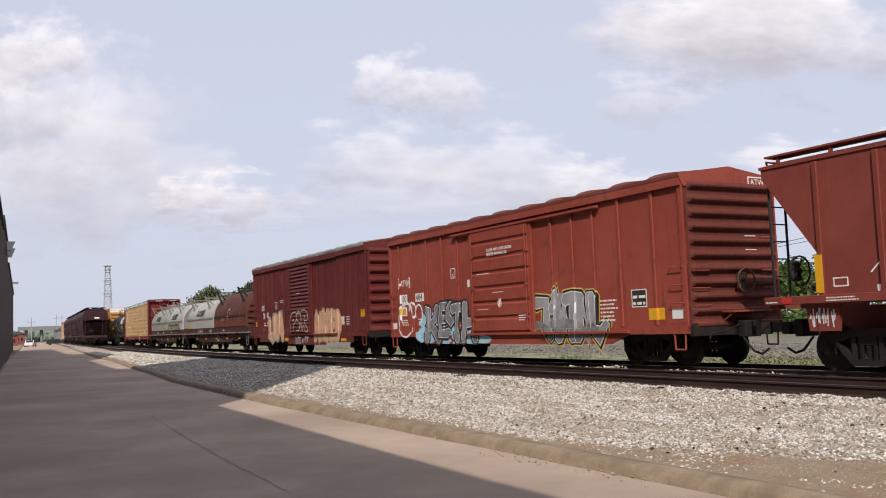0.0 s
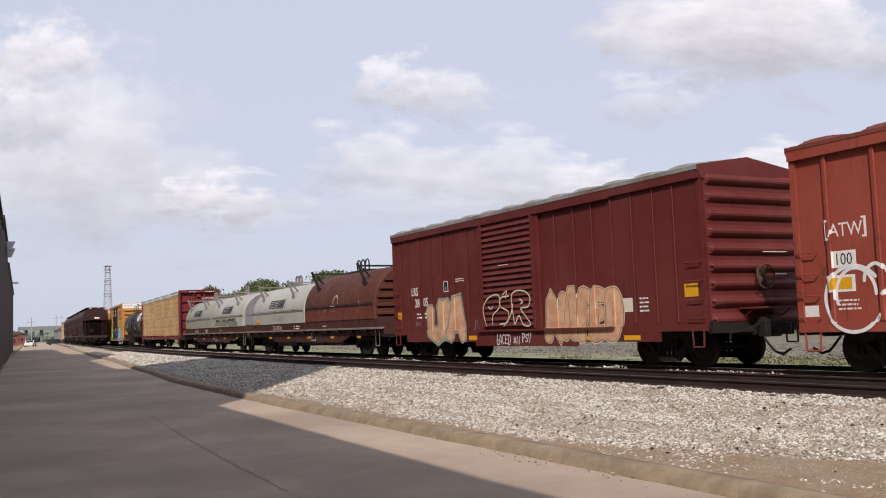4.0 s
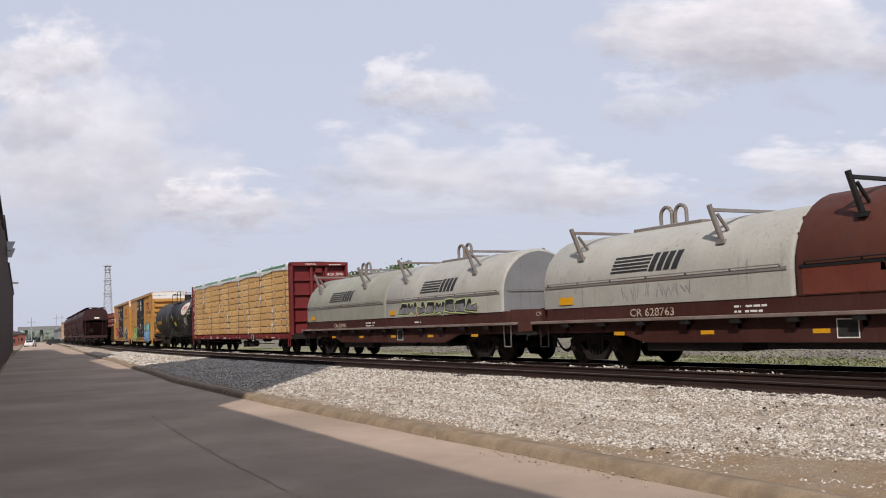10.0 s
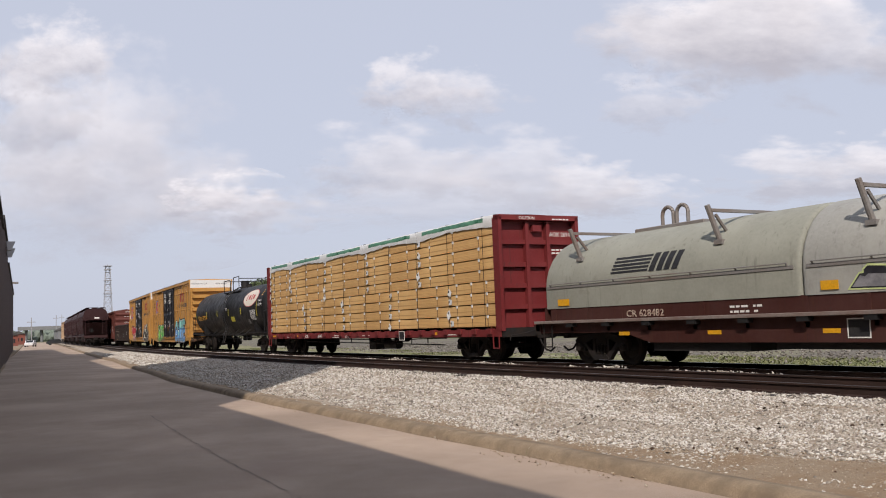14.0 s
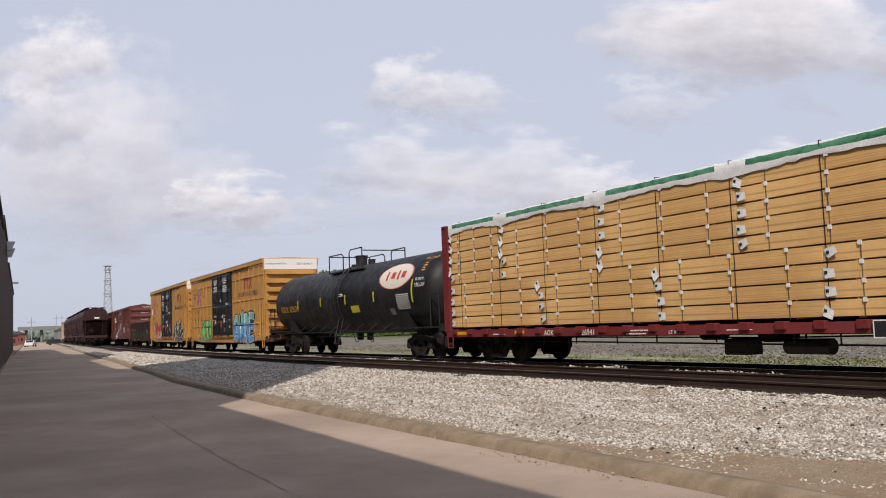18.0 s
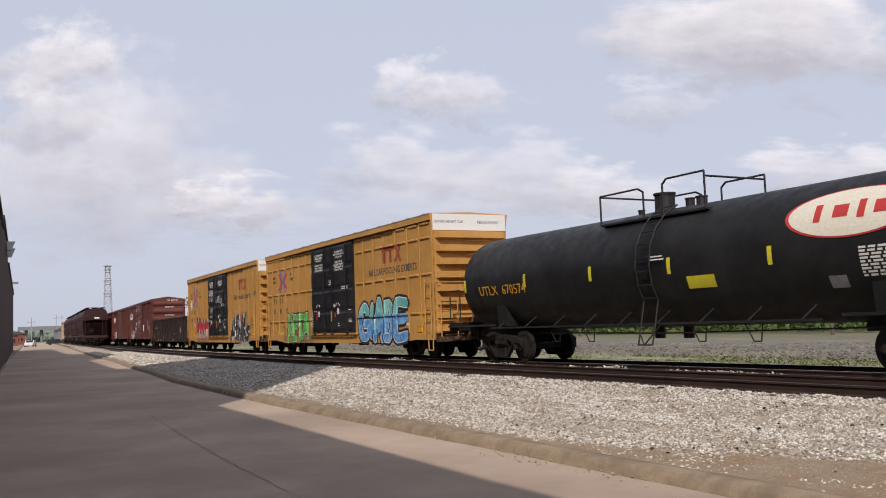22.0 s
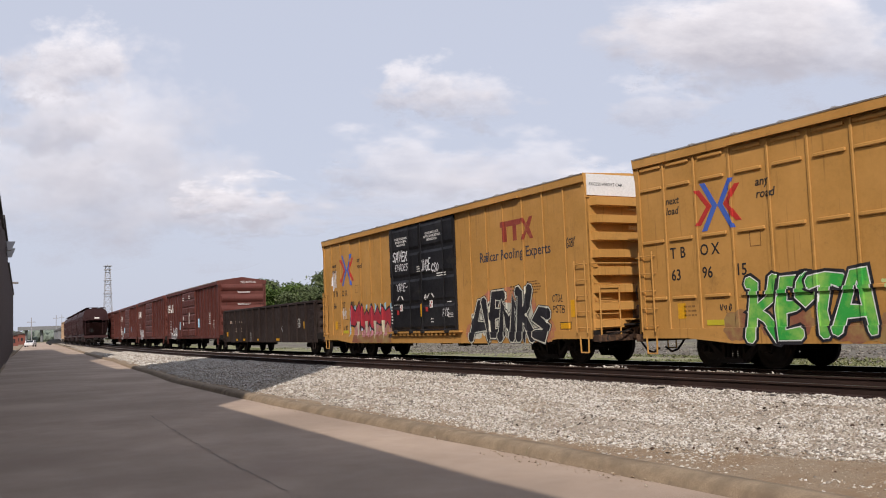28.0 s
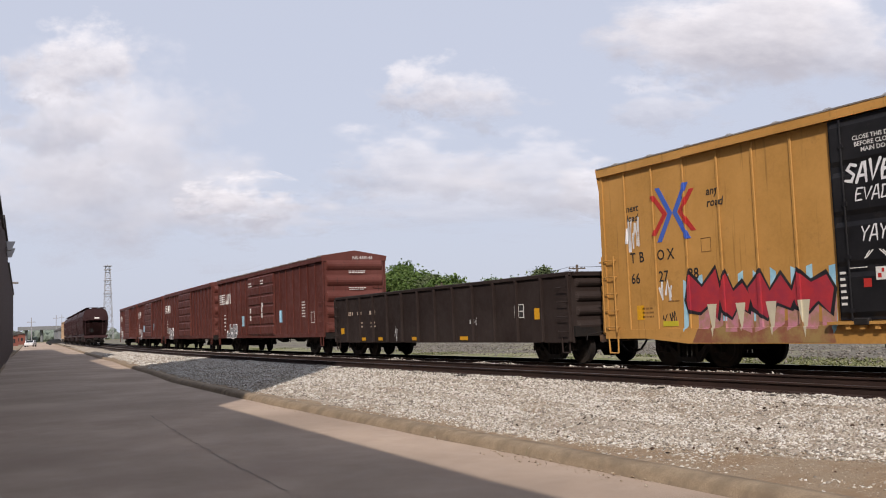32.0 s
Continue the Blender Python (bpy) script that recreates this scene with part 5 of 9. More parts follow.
def lrs_boxcar():
    c = car_thing("boxcar", "dark red boxcar with louvred door, pale roof and salmon graffiti", "boxcar", 35.5)
    L, W = 15.88, 2.98
    door = (-1.52, 1.38)
    sill = [(-7.94, 1.02), (-7.94, 0.86), (-6.9, 0.86), (-6.9, 0.62), (-2.1, 0.62), (-2.1, 0.50), (3.2, 0.50), (3.2, 0.62), (6.4, 0.62), (6.4, 0.86), (7.94, 0.86), (7.94, 1.02)]
    ribs = [-7.30, -6.74, -5.82, -4.99, -4.19, -3.40, -2.48, 2.32, 3.20, 3.98, 4.77, 5.55, 6.33, 7.02]
    boxcar_shell(c, L, W, 0.90, 4.50, 4.74, RED_L, ROOF_GALV, ribs, door, 9, sill=sill, rib_w=0.06, rib_d=0.035, roof_ribs=13, n_rungs=4, truck=6.1, lift=0.10)
    y, yw = -1.525, -1.493
    louvre_door(c, door[0], door[1], 1.02, 4.26, y, RED_L, 18)
    bm = fresh()
    box(bm, door[0] - 0.3, door[1] + 3.4, y - 0.09, y, 4.26, 4.32)
    box(bm, door[0] - 0.3, door[1] + 3.4, y - 0.09, y, 0.94, 1.0)
    box(bm, door[1], door[1] + 0.22, y - 0.05, y + 0.02, 1.0, 4.26)
    box(bm, door[0] - 0.22, door[0], y - 0.05, y + 0.02, 1.0, 4.26)
    part("door_track", bm, RED_L, c)
    words(c, "LRS", 0.42, -6.52, yw, 2.26, WHITE, stretch=0.78, bold=0.004)
    words(c, "28", 0.42, -6.27, yw, 1.85, WHITE, stretch=0.85, bold=0.004)
    words(c, "05", 0.42, -5.62, yw, 1.87, WHITE, stretch=0.85, bold=0.004)
    plates(c, [(-7.66, -7.30, 1.44, 1.70), (7.25, 7.68, 1.64, 1.94)], yw, REFLECT, "reflector")
    plates(c, [(-4.9, -4.3, 0.70, 0.82), (-2.5, -2.0, 0.68, 0.82), (3.6, 4.3, 0.66, 0.78), (5.1, 5.7, 0.66, 0.78)], yw, REFLECT, "reflector")
    frame_sign(c, -4.12, -3.82, 2.30, 2.66, yw, WHITE, BLACK_PAINT)
    words(c, "E", 0.13, -4.02, yw - 0.003, 2.36, WHITE)
    small_print(c, -3.30, -2.75, 2.60, 2.74, 2, yw, WHITE, 31)
    small_print(c, -6.15, -5.75, 1.45, 1.70, 2, yw, WHITE, 32)
    small_print(c, -5.55, -5.15, 1.45, 1.70, 2, yw, WHITE, 33)
    small_print(c, -0.45, 0.15, 2.92, 2.96, 1, y - 0.088, WHITE, 34)
    frame_sign(c, 4.95, 5.44, 1.36, 1.70, yw, WHITE, CREAM)
    small_print(c, 5.7, 6.1, 1.35, 1.75, 4, yw, WHITE, 35)
    hx = L / 2
    plates(c, [(0.25, 1.05, 2.62, 2.65), (0.55, 1.0, 2.10, 2.13)], hx + 0.095, WHITE, "end_marking", "end")
    plates(c, [(1.02, 1.4, 4.22, 4.40)], hx + 0.035, SIGN_RED, "end_marking", "end")
    words(c, "LR", 0.18, hx + 0.045, 1.06, 4.24, WHITE, "end", name="end_lettering")
    graffiti(c, -5.45, -2.62, 0.62, 2.12, [("U", 0.0, 0.62, 0.0, 0.86), ("H", 0.30, 0.62, 0.05, 0.98), ("A", 0.52, 1.0, 0.0, 1.0)], SP_TAN, SP_BROWN, None, 0.21, 0.03, yw, 36, halo=SP_TEAL, edge=0.05, lean=-0.03, sharp=True, label="salmon graffiti letter forms with brown and teal edges")
    graffiti(c, 1.74, 5.12, 0.62, 2.02, [("N", 0.0, 0.30, 0.0, 0.96), ("A", 0.24, 0.46, 0.04, 0.98), ("F", 0.43, 0.62, 0.0, 1.0), ("E", 0.58, 0.80, 0.0, 1.0), ("D", 0.76, 1.0, 0.02, 0.98)], SP_TAN, SP_BROWN, None, 0.17, 0.03, yw, 37, halo=SP_CREAM, edge=0.025, label="salmon graffiti letter forms with brown rims")
    yd = y - 0.092
    outline = fresh()
    rounds_mesh(outline, [[(0.06, 0.02), (0.0, 0.55), (0.12, 0.9), (0.34, 0.98), (0.36, 0.6), (0.22, 0.36), (0.20, 0.08)], [(0.12, 0.62), (0.18, 0.55), (0.22, 0.63)]], 0.022, yd, -1.42, 1.22, 1.10, 2.06)
    rounds_mesh(outline, [[(0.56, 0.92), (0.40, 0.88), (0.38, 0.62), (0.54, 0.44), (0.52, 0.12), (0.36, 0.06)], [(0.64, 0.66), (0.58, 0.30), (0.44, 0.0)], [(0.44, 0.98), (0.52, 1.08), (0.5, 0.86)]], 0.022, yd - 0.002, -1.42, 1.22, 1.10, 2.06)
    rounds_mesh(outline, [[(0.66, 0.05), (0.62, 0.92), (0.82, 1.06), (0.98, 0.86), (0.94, 0.56), (0.80, 0.5), (0.98, 0.04), (0.84, 0.02), (0.76, 0.30), (0.68, 0.05)], [(0.78, 0.80), (0.84, 0.72), (0.80, 0.66)]], 0.022, yd - 0.004, -1.42, 1.22, 1.10, 2.06)
    part("graffiti", outline, SP_CREAM, c, "cream spray-painted bubble outlines on the door")
    tag(c, "LACED", -0.80, 0.02, 0.56, 0.84, SP_WHITE, yw - 0.04, 0.013, 0.1)
    tag(c, "*N", 0.15, 0.50, 0.54, 0.80, SP_WHITE, yw - 0.04, 0.013, 0.1)
    tag(c, "PSV", 0.62, 1.08, 0.60, 0.86, SP_WHITE, yw - 0.04, 0.013, 0.1)
    scrawl(c, -2.15, -1.75, 0.9, 1.6, 1, SP_GREY, yw - 0.03, 42, 0.012)
    scrawl(c, -6.25, -5.8, 1.15, 1.35, 3, SP_GREY, yw, 43, 0.012)
    drape(c, ribs, 0.06, 0.035, 1.02, W / 2)
    return c


def hood_y(z, zb, zs, zt, hw):
    """Half width of a coil-car hood at height z."""
    if z <= zs:
        return hw
    k = min((z - zs) / (zt - zs), 1.0)
    return hw * math.sqrt(max(1 - k * k, 0.0))


def hood(car, x0, x1, paint, end_paint, tube, label, posts, hoops=2, logo=0.0, zt=3.48, ribs_end=False, crane=0.40, hoop_r=0.05, pitch=0.52):
    """The removable arched cover of a coil car: shell, end plates, stacking posts, lifting hoops."""
    zb, zs, hw = 1.53, 2.10, 1.42
    prof = [(-hw, zb), (-hw, zs)]
    for k in range(1, 16):
        a = math.pi * k / 16
        prof.append((-hw * math.cos(a), zs + (zt - zs) * math.sin(a)))
    prof += [(hw, zs), (hw, zb)]
    n = len(prof)
    xs = [(x0 + 0.005, 0.945), (x0 + 0.02, 0.97), (x0 + 0.05, 0.988), (x0 + 0.11, 1.0), (x0 + (x1 - x0) * 0.33, 1.0), (x0 + (x1 - x0) * 0.66, 1.0), (x1 - 0.11, 1.0), (x1 - 0.05, 0.988), (x1 - 0.02, 0.97), (x1 - 0.005, 0.945)]
    verts, faces = [], []
    for x, f in xs:
        for y, z in prof:
            verts.append((x, y * f, zb + (z - zb) * f))
    for i in range(len(xs) - 1):
        for j in range(n - 1):
            faces.append((i * n + j, i * n + j + 1, (i + 1) * n + j + 1, (i + 1) * n + j))
    shell = arrays("hood", verts, faces, paint, car, True)
    tagged(shell, label)
    for x, sg in ((x0 + 0.06, -1), (x1 - 0.06, 1)):
        bm = fresh()
        prism(bm, [(y * 0.955, zb + (z - zb) * 0.955) for y, z in prof], "x", x + sg * 0.045 - 0.012, x + sg * 0.045 + 0.012)
        rod = fresh()
        pipe(rod, [(x, -1.28, zs + 0.10), (x + sg * 0.13, -1.18, zs + 0.10), (x + sg * 0.13, 1.18, zs + 0.10), (x, 1.28, zs + 0.10)], 0.014, 5)
        part("end_rod", rod, tube, shell)
        if ribs_end:
            for zr in (1.75, 2.08, 2.42, 2.76, 3.10):
                yr = hood_y(zb + (zr - zb) / 0.955, zb, zs, zt, hw) * 0.93
                rb = fresh()
                xa, xb = sorted((x + sg * 0.04, x + sg * 0.15))
                box(rb, xa, xb, -yr, yr, zr - 0.07, zr + 0.07, 0.02)
                part("end_rib", rb, end_paint, shell)
        part("hood_end", bm, end_paint, shell)
    # lower band, grab rod and its brackets
    bm = fresh()
    for sg in (-1, 1):
        y0, y1 = sorted((sg * hw, sg * (hw + 0.018)))
        box(bm, x0 + 0.15, x1 - 0.15, y0, y1, zs - 0.02, zs + 0.05)
        bar(bm, (x0 + 0.3, sg * (hw + 0.05), zs + 0.10), (x1 - 0.3, sg * (hw + 0.05), zs + 0.10), 0.014, 5)
        for k in range(7):
            x = x0 + 0.3 + (x1 - x0 - 0.6) * k / 6
            bar(bm, (x, sg * hw, zs + 0.04), (x, sg * (hw + 0.05), zs + 0.11), 0.02, 5)
    part("grab_rod", bm, tube, shell)
    # outward-leaning stacking posts tied across the top
    for f in posts:
        x = x0 + (x1 - x0) * f
        bm = fresh()
        for sg in (-1, 1):
            bar(bm, (x, sg * 1.20, zt - 0.63), (x - 0.02, sg * 1.52, zt + 0.17), 0.062, 8)
            bar(bm, (x, sg * 0.98, zt - 0.40), (x, sg * 1.30, zt - 0.04), 0.04, 6)
            box(bm, x - 0.12, x + 0.12, sg * 1.19 - 0.09, sg * 1.19 + 0.09, zt - 0.70, zt - 0.60)
        box(bm, x - 0.05, x + 0.05, -1.46, 1.46, zt + 0.02, zt + 0.09)
        part("stacking_post", bm, tube, shell)
    xm = x0 + (x1 - x0) * crane
    bm = fresh()
    box(bm, xm - 1.25, xm + 1.25, -0.28, 0.28, zt - 0.06, zt + 0.06, 0.02)
    part("lifting_beam", bm, tube, shell)
    for k in range(hoops):
        x = xm + (k - (hoops - 1) / 2) * pitch
        pts = [(x - 0.20, 0.0, zt)]
        for a in range(0, 9):
            t = math.pi * a / 8
            pts.append((x - 0.20 * math.cos(t), 0.0, zt + 0.34 + 0.20 * math.sin(t)))
        pts.append((x + 0.20, 0.0, zt))
        bm = fresh()
        pipe(bm, pts, hoop_r, 7)
        part("lifting_hoop", bm, tube, shell)
    if logo:
        # a striped emblem in plain shapes: five bars and two slanted blocks
        xc = x0 + (x1 - x0) * logo
        for k in range(5):
            z = 2.34 + k * 0.088
            skin(shell, xc - 1.32 + 0.03 * k, xc + 0.06 + 0.03 * k, z, z + 0.05, BLACK_PAINT, (zb, zs, zt, hw), "stripe")
        for d in (0.10, 0.62):
            slant(shell, xc + d, 0.46, 2.32, 2.76, BLACK_PAINT, (zb, zs, zt, hw))
    return shell


def skin(shell, xa, xb, za, zb_, material, dims, name, slope=0.0, n=3):
    """A thin plate that follows the hood's curve on the road side."""
    bm = fresh()
    rows = []
    for k in range(n + 1):
        z = za + (zb_ - za) * k / n
        y = -hood_y(z, *dims) - 0.008
        dx = slope * (z - za)
        rows.append((bm.verts.new((xa + dx, y, z)), bm.verts.new((xb + dx, y, z))))
    for a, b in zip(rows[:-1], rows[1:]):
        bm.faces.new((a[0], a[1], b[1], b[0]))
    return part(name, bm, material, shell)


def slant(shell, x, w, za, zb_, material, dims):
    skin(shell, x, x + w * 0.42, za, zb_, material, dims, "emblem_block", 0.35)
    skin(shell, x + w * 0.58, x + w, za, zb_, material, dims, "emblem_block", 0.35)


def coil_frame(c, L, mark, z_mark, size):
    half = L / 2
    bm = fresh()
    for sg in (-1, 1):
        y0, y1 = sorted((sg * 1.30, sg * 1.40))
        prism(bm, [(-half, 1.16), (-half, 0.86), (-half + 3.6, 0.86), (-half + 4.6, 0.60), (half - 4.6, 0.60), (half - 3.6, 0.86), (half, 0.86), (half, 1.16)], "y", y0, y1)
    part("side_sill", bm, RED_COIL, c)
    bm = fresh()
    for sg in (-1, 1):
        y0, y1 = sorted((sg * 1.20, sg * 1.40))
        box(bm, -half + 0.6, half - 0.6, y0, y1, 1.16, 1.54)
        for k in range(13):
            x = -half + 0.8 + (L - 1.6) * k / 12
            box(bm, x - 0.05, x + 0.05, min(sg * 1.35, sg * 1.412), max(sg * 1.35, sg * 1.412), 1.18, 1.52)
    box(bm, -half + 0.6, half - 0.6, -1.2, 1.2, 1.05, 1.25)
    part("trough_side", bm, RED_COIL, c)
    bm = fresh()
    for sg in (-1, 1):
        y0, y1 = sorted((sg * 1.38, sg * 1.58))
        box(bm, -half, half, y0, y1, 1.12, 1.20, 0.01)
    part("ledge", bm, BARE_SHELF, c, "worn grey steel ledge")
    bm = fresh()
    box(bm, -0.14, 0.14, -0.08, 0.08, 1.02, 1.12)
    bracket = part("ledge_bracket", bm, BLACK_IRON, c)
    for k in range(11):
        for sg in (-1, 1):
            m = pose(-half + 1.6 + (L - 3.2) * k / 10, sg * 1.48, 0)
            if k == 0 and sg < 0:
                bracket.matrix_local = m
            else:
                again(bracket, m)
    plates(c, [(-half + 1.6 + (L - 3.2) * k / 10 + 0.35, -half + 1.6 + (L - 3.2) * k / 10 + 0.75, 0.78, 0.87) for k in (1, 3, 5, 7, 9)], -1.405, REFLECT, "reflector")
    for a, b in ((-4.6, -1.6), (-0.9, 2.2), (2.6, 4.6)):
        bm = fresh()
        box(bm, a, b, -1.28, 1.28, 0.46 if a > -4 else 0.40, 0.62)
        part("cross_bearer", bm, BLACK_IRON, c)
    underframe(c, L, 0.92, STEEL_DARK)
    for sg in (-1, 1):
        bm = fresh()
        box(bm, sg * half - 0.10, sg * half + 0.10, -1.45, 1.45, 0.92, 1.16)
        part("end_sill", bm, RED_COIL, c)
        bm = fresh()
        box(bm, sg * (half - 0.35) - 0.04, sg * (half - 0.35) + 0.04, -1.40, 1.40, 1.12, 1.58)
        part("trough_end", bm, RED_COIL, c)
    for x in (-half + 0.5, half - 0.5):
        stirrup(c, x, -1.46, 1.1, STEEL_BRIGHT if x > 0 else STEEL_DARK, 0.4, 0.62)
        stirrup(c, x, 1.46, 1.1, STEEL_DARK, 0.4, 0.62)
    words(c, mark, 0.19, half - 0.3, -0.55, 1.36, OLD_WHITE, "end", stretch=0.95)
    words(c, mark, size, z_mark, -1.415, 1.24, OLD_WHITE, "side", stretch=1.28, bold=0.004)
    small_print(c, z_mark + 3.4, z_mark + 4.4, 1.24, 1.46, 2, -1.402, WHITE, 54)
    frame_sign(c, 0.9, 1.4, 0.68, 1.06, -1.404, WHITE, BLACK_PAINT)
    small_print(c, 2.4, 2.9, 1.30, 1.42, 1, -1.404, WHITE, 51)
    brake_wheel(c, -half - 0.1, 0.7, 1.45, 0.24, RED_COIL)
    couplers(c, half + 0.35)
    bogie(c, 6.6)
    bogie(c, -6.9)


def coil_car_mixed():
    c = car_thing("coil_car", "rusty red coil car with one grey and one brown hood", "coil car", 16.93)
    coil_frame(c, 18.3, "CR 628763", -5.04, 0.27)
    hood(c, -8.70, -0.02, HOOD_GREY, HOOD_END, GREY_TUBE, "chalky grey arched steel hood with striped emblem", (0.185, 0.765), 2, 0.495, crane=0.45)
    h = hood(c, 0.0, 8.30, HOOD_BROWN, HOOD_BROWN, BLACK_IRON, "rust-brown arched steel hood with worn emblem", (0.18, 0.84), 3, 0.0, 3.66, True, 0.475, 0.03, 0.48)
    skin(h, 0.2, 8.05, 1.55, 2.07, HOOD_SKIRT, (1.53, 2.10, 3.66, 1.42), "skirt_panel")
    dims = (1.53, 2.10, 3.66, 1.42)
    rng = random.Random(5)
    # a worn emblem as broken cream blocks: a row of letters' ghosts and a wheel arc
    for k in range(7):
        x = 1.95 + k * 0.17
        skin(h, x, x + rng.uniform(0.06, 0.12), 1.92, 2.08, OLD_WHITE, dims, "worn_marking")
    for k in range(9):
        a = math.pi * (0.0 + k / 8)
        x, z = 4.05 + 0.30 * -math.cos(a), 2.30 + 0.30 * math.sin(a)
        skin(h, x - 0.045, x + 0.045, z - 0.04, z + 0.05, OLD_WHITE, dims, "worn_marking")
    for z in (1.92, 2.03, 2.14):
        skin(h, 3.45, 4.05, z, z + 0.06, OLD_WHITE, dims, "worn_marking")
    skin(h, 6.73, 6.78, 1.80, 2.30, OLD_WHITE, dims, "arrow_shaft")
    skin(h, 6.61, 6.69, 1.86, 1.98, OLD_WHITE, dims, "arrow_head", -0.5)
    skin(h, 6.81, 6.89, 1.86, 1.98, OLD_WHITE, dims, "arrow_head", 0.5)
    scrawl(c, -5.4, -2.8, 1.62, 2.05, 6, SP_GREY, -1.427, 52, 0.010)
    plates(c, [(-7.9, -7.3, 1.62, 1.82)], -1.444, REFLECT, "reflector")
    return c


def coil_car_grey():
    c = car_thing("coil_car", "rusty red coil car with two grey striped hoods", "coil car", -2.5)
    coil_frame(c, 18.4, "CR 628482", -5.4, 0.23)
    hood(c, -8.82, -0.08, HOOD_GREEN, HOOD_GREEN, GREY_TUBE, "greenish grey arched steel hood with striped emblem", (0.165, 0.74), 2, 0.48, crane=0.44)
    hood(c, -0.06, 8.42, HOOD_GREY, HOOD_END, GREY_TUBE, "pale grey arched steel hood with striped emblem", (0.18, 0.775), 2, 0.505, crane=0.455)
    graffiti(c, 1.15, 6.95, 1.56, 2.08, [9, 4, 8, 9, 4, 5, 9, 8], SP_BLACK, SP_LIME, None, 0.11, 0.035, -1.426, 53, SP_PINK, lean=0.5, sharp=True, second=SP_GREY, edge=0.0, label="black graffiti letter forms rimmed in lime on faded pink")
    plates(c, [(-8.2, -7.7, 1.60, 1.78), (0.4, 0.8, 1.62, 1.80)], -1.444, REFLECT, "reflector")
    return c


# ---------------------------------------------------------------- centre-beam car with lumber
LUMBER = surface("new_lumber", (0.70, 0.445, 0.185), 0.75, 0.0, (0.58, 0.345, 0.13), (0.8, 0.4, 0.65), (6.0, 0.05), ((0.44, 0.25, 0.09), (0.30, 4.0, 30.0), 0.48, 0.66), 0.25, 30.0, per_piece=0.12, third=((0.34, 0.19, 0.075), 7.0, 0.66, 0.74))
WRAP_WHITE = surface("white_wrap", (0.72, 0.73, 0.72), 0.35, 0.0, (0.55, 0.57, 0.56), (3.0, 0.4, 0.7), bump=0.7, bump_scale=5.0)
WRAP_GREEN = surface("green_wrap", (0.02, 0.13, 0.06), 0.35, 0.0, (0.10, 0.28, 0.17), (3.0, 0.4, 0.7), bump=0.6, bump_scale=6.0)
STRAP = surface("dull_strap", (0.20, 0.13, 0.07), 0.6, 0.3, (0.06, 0.05, 0.04), bump=0.05)


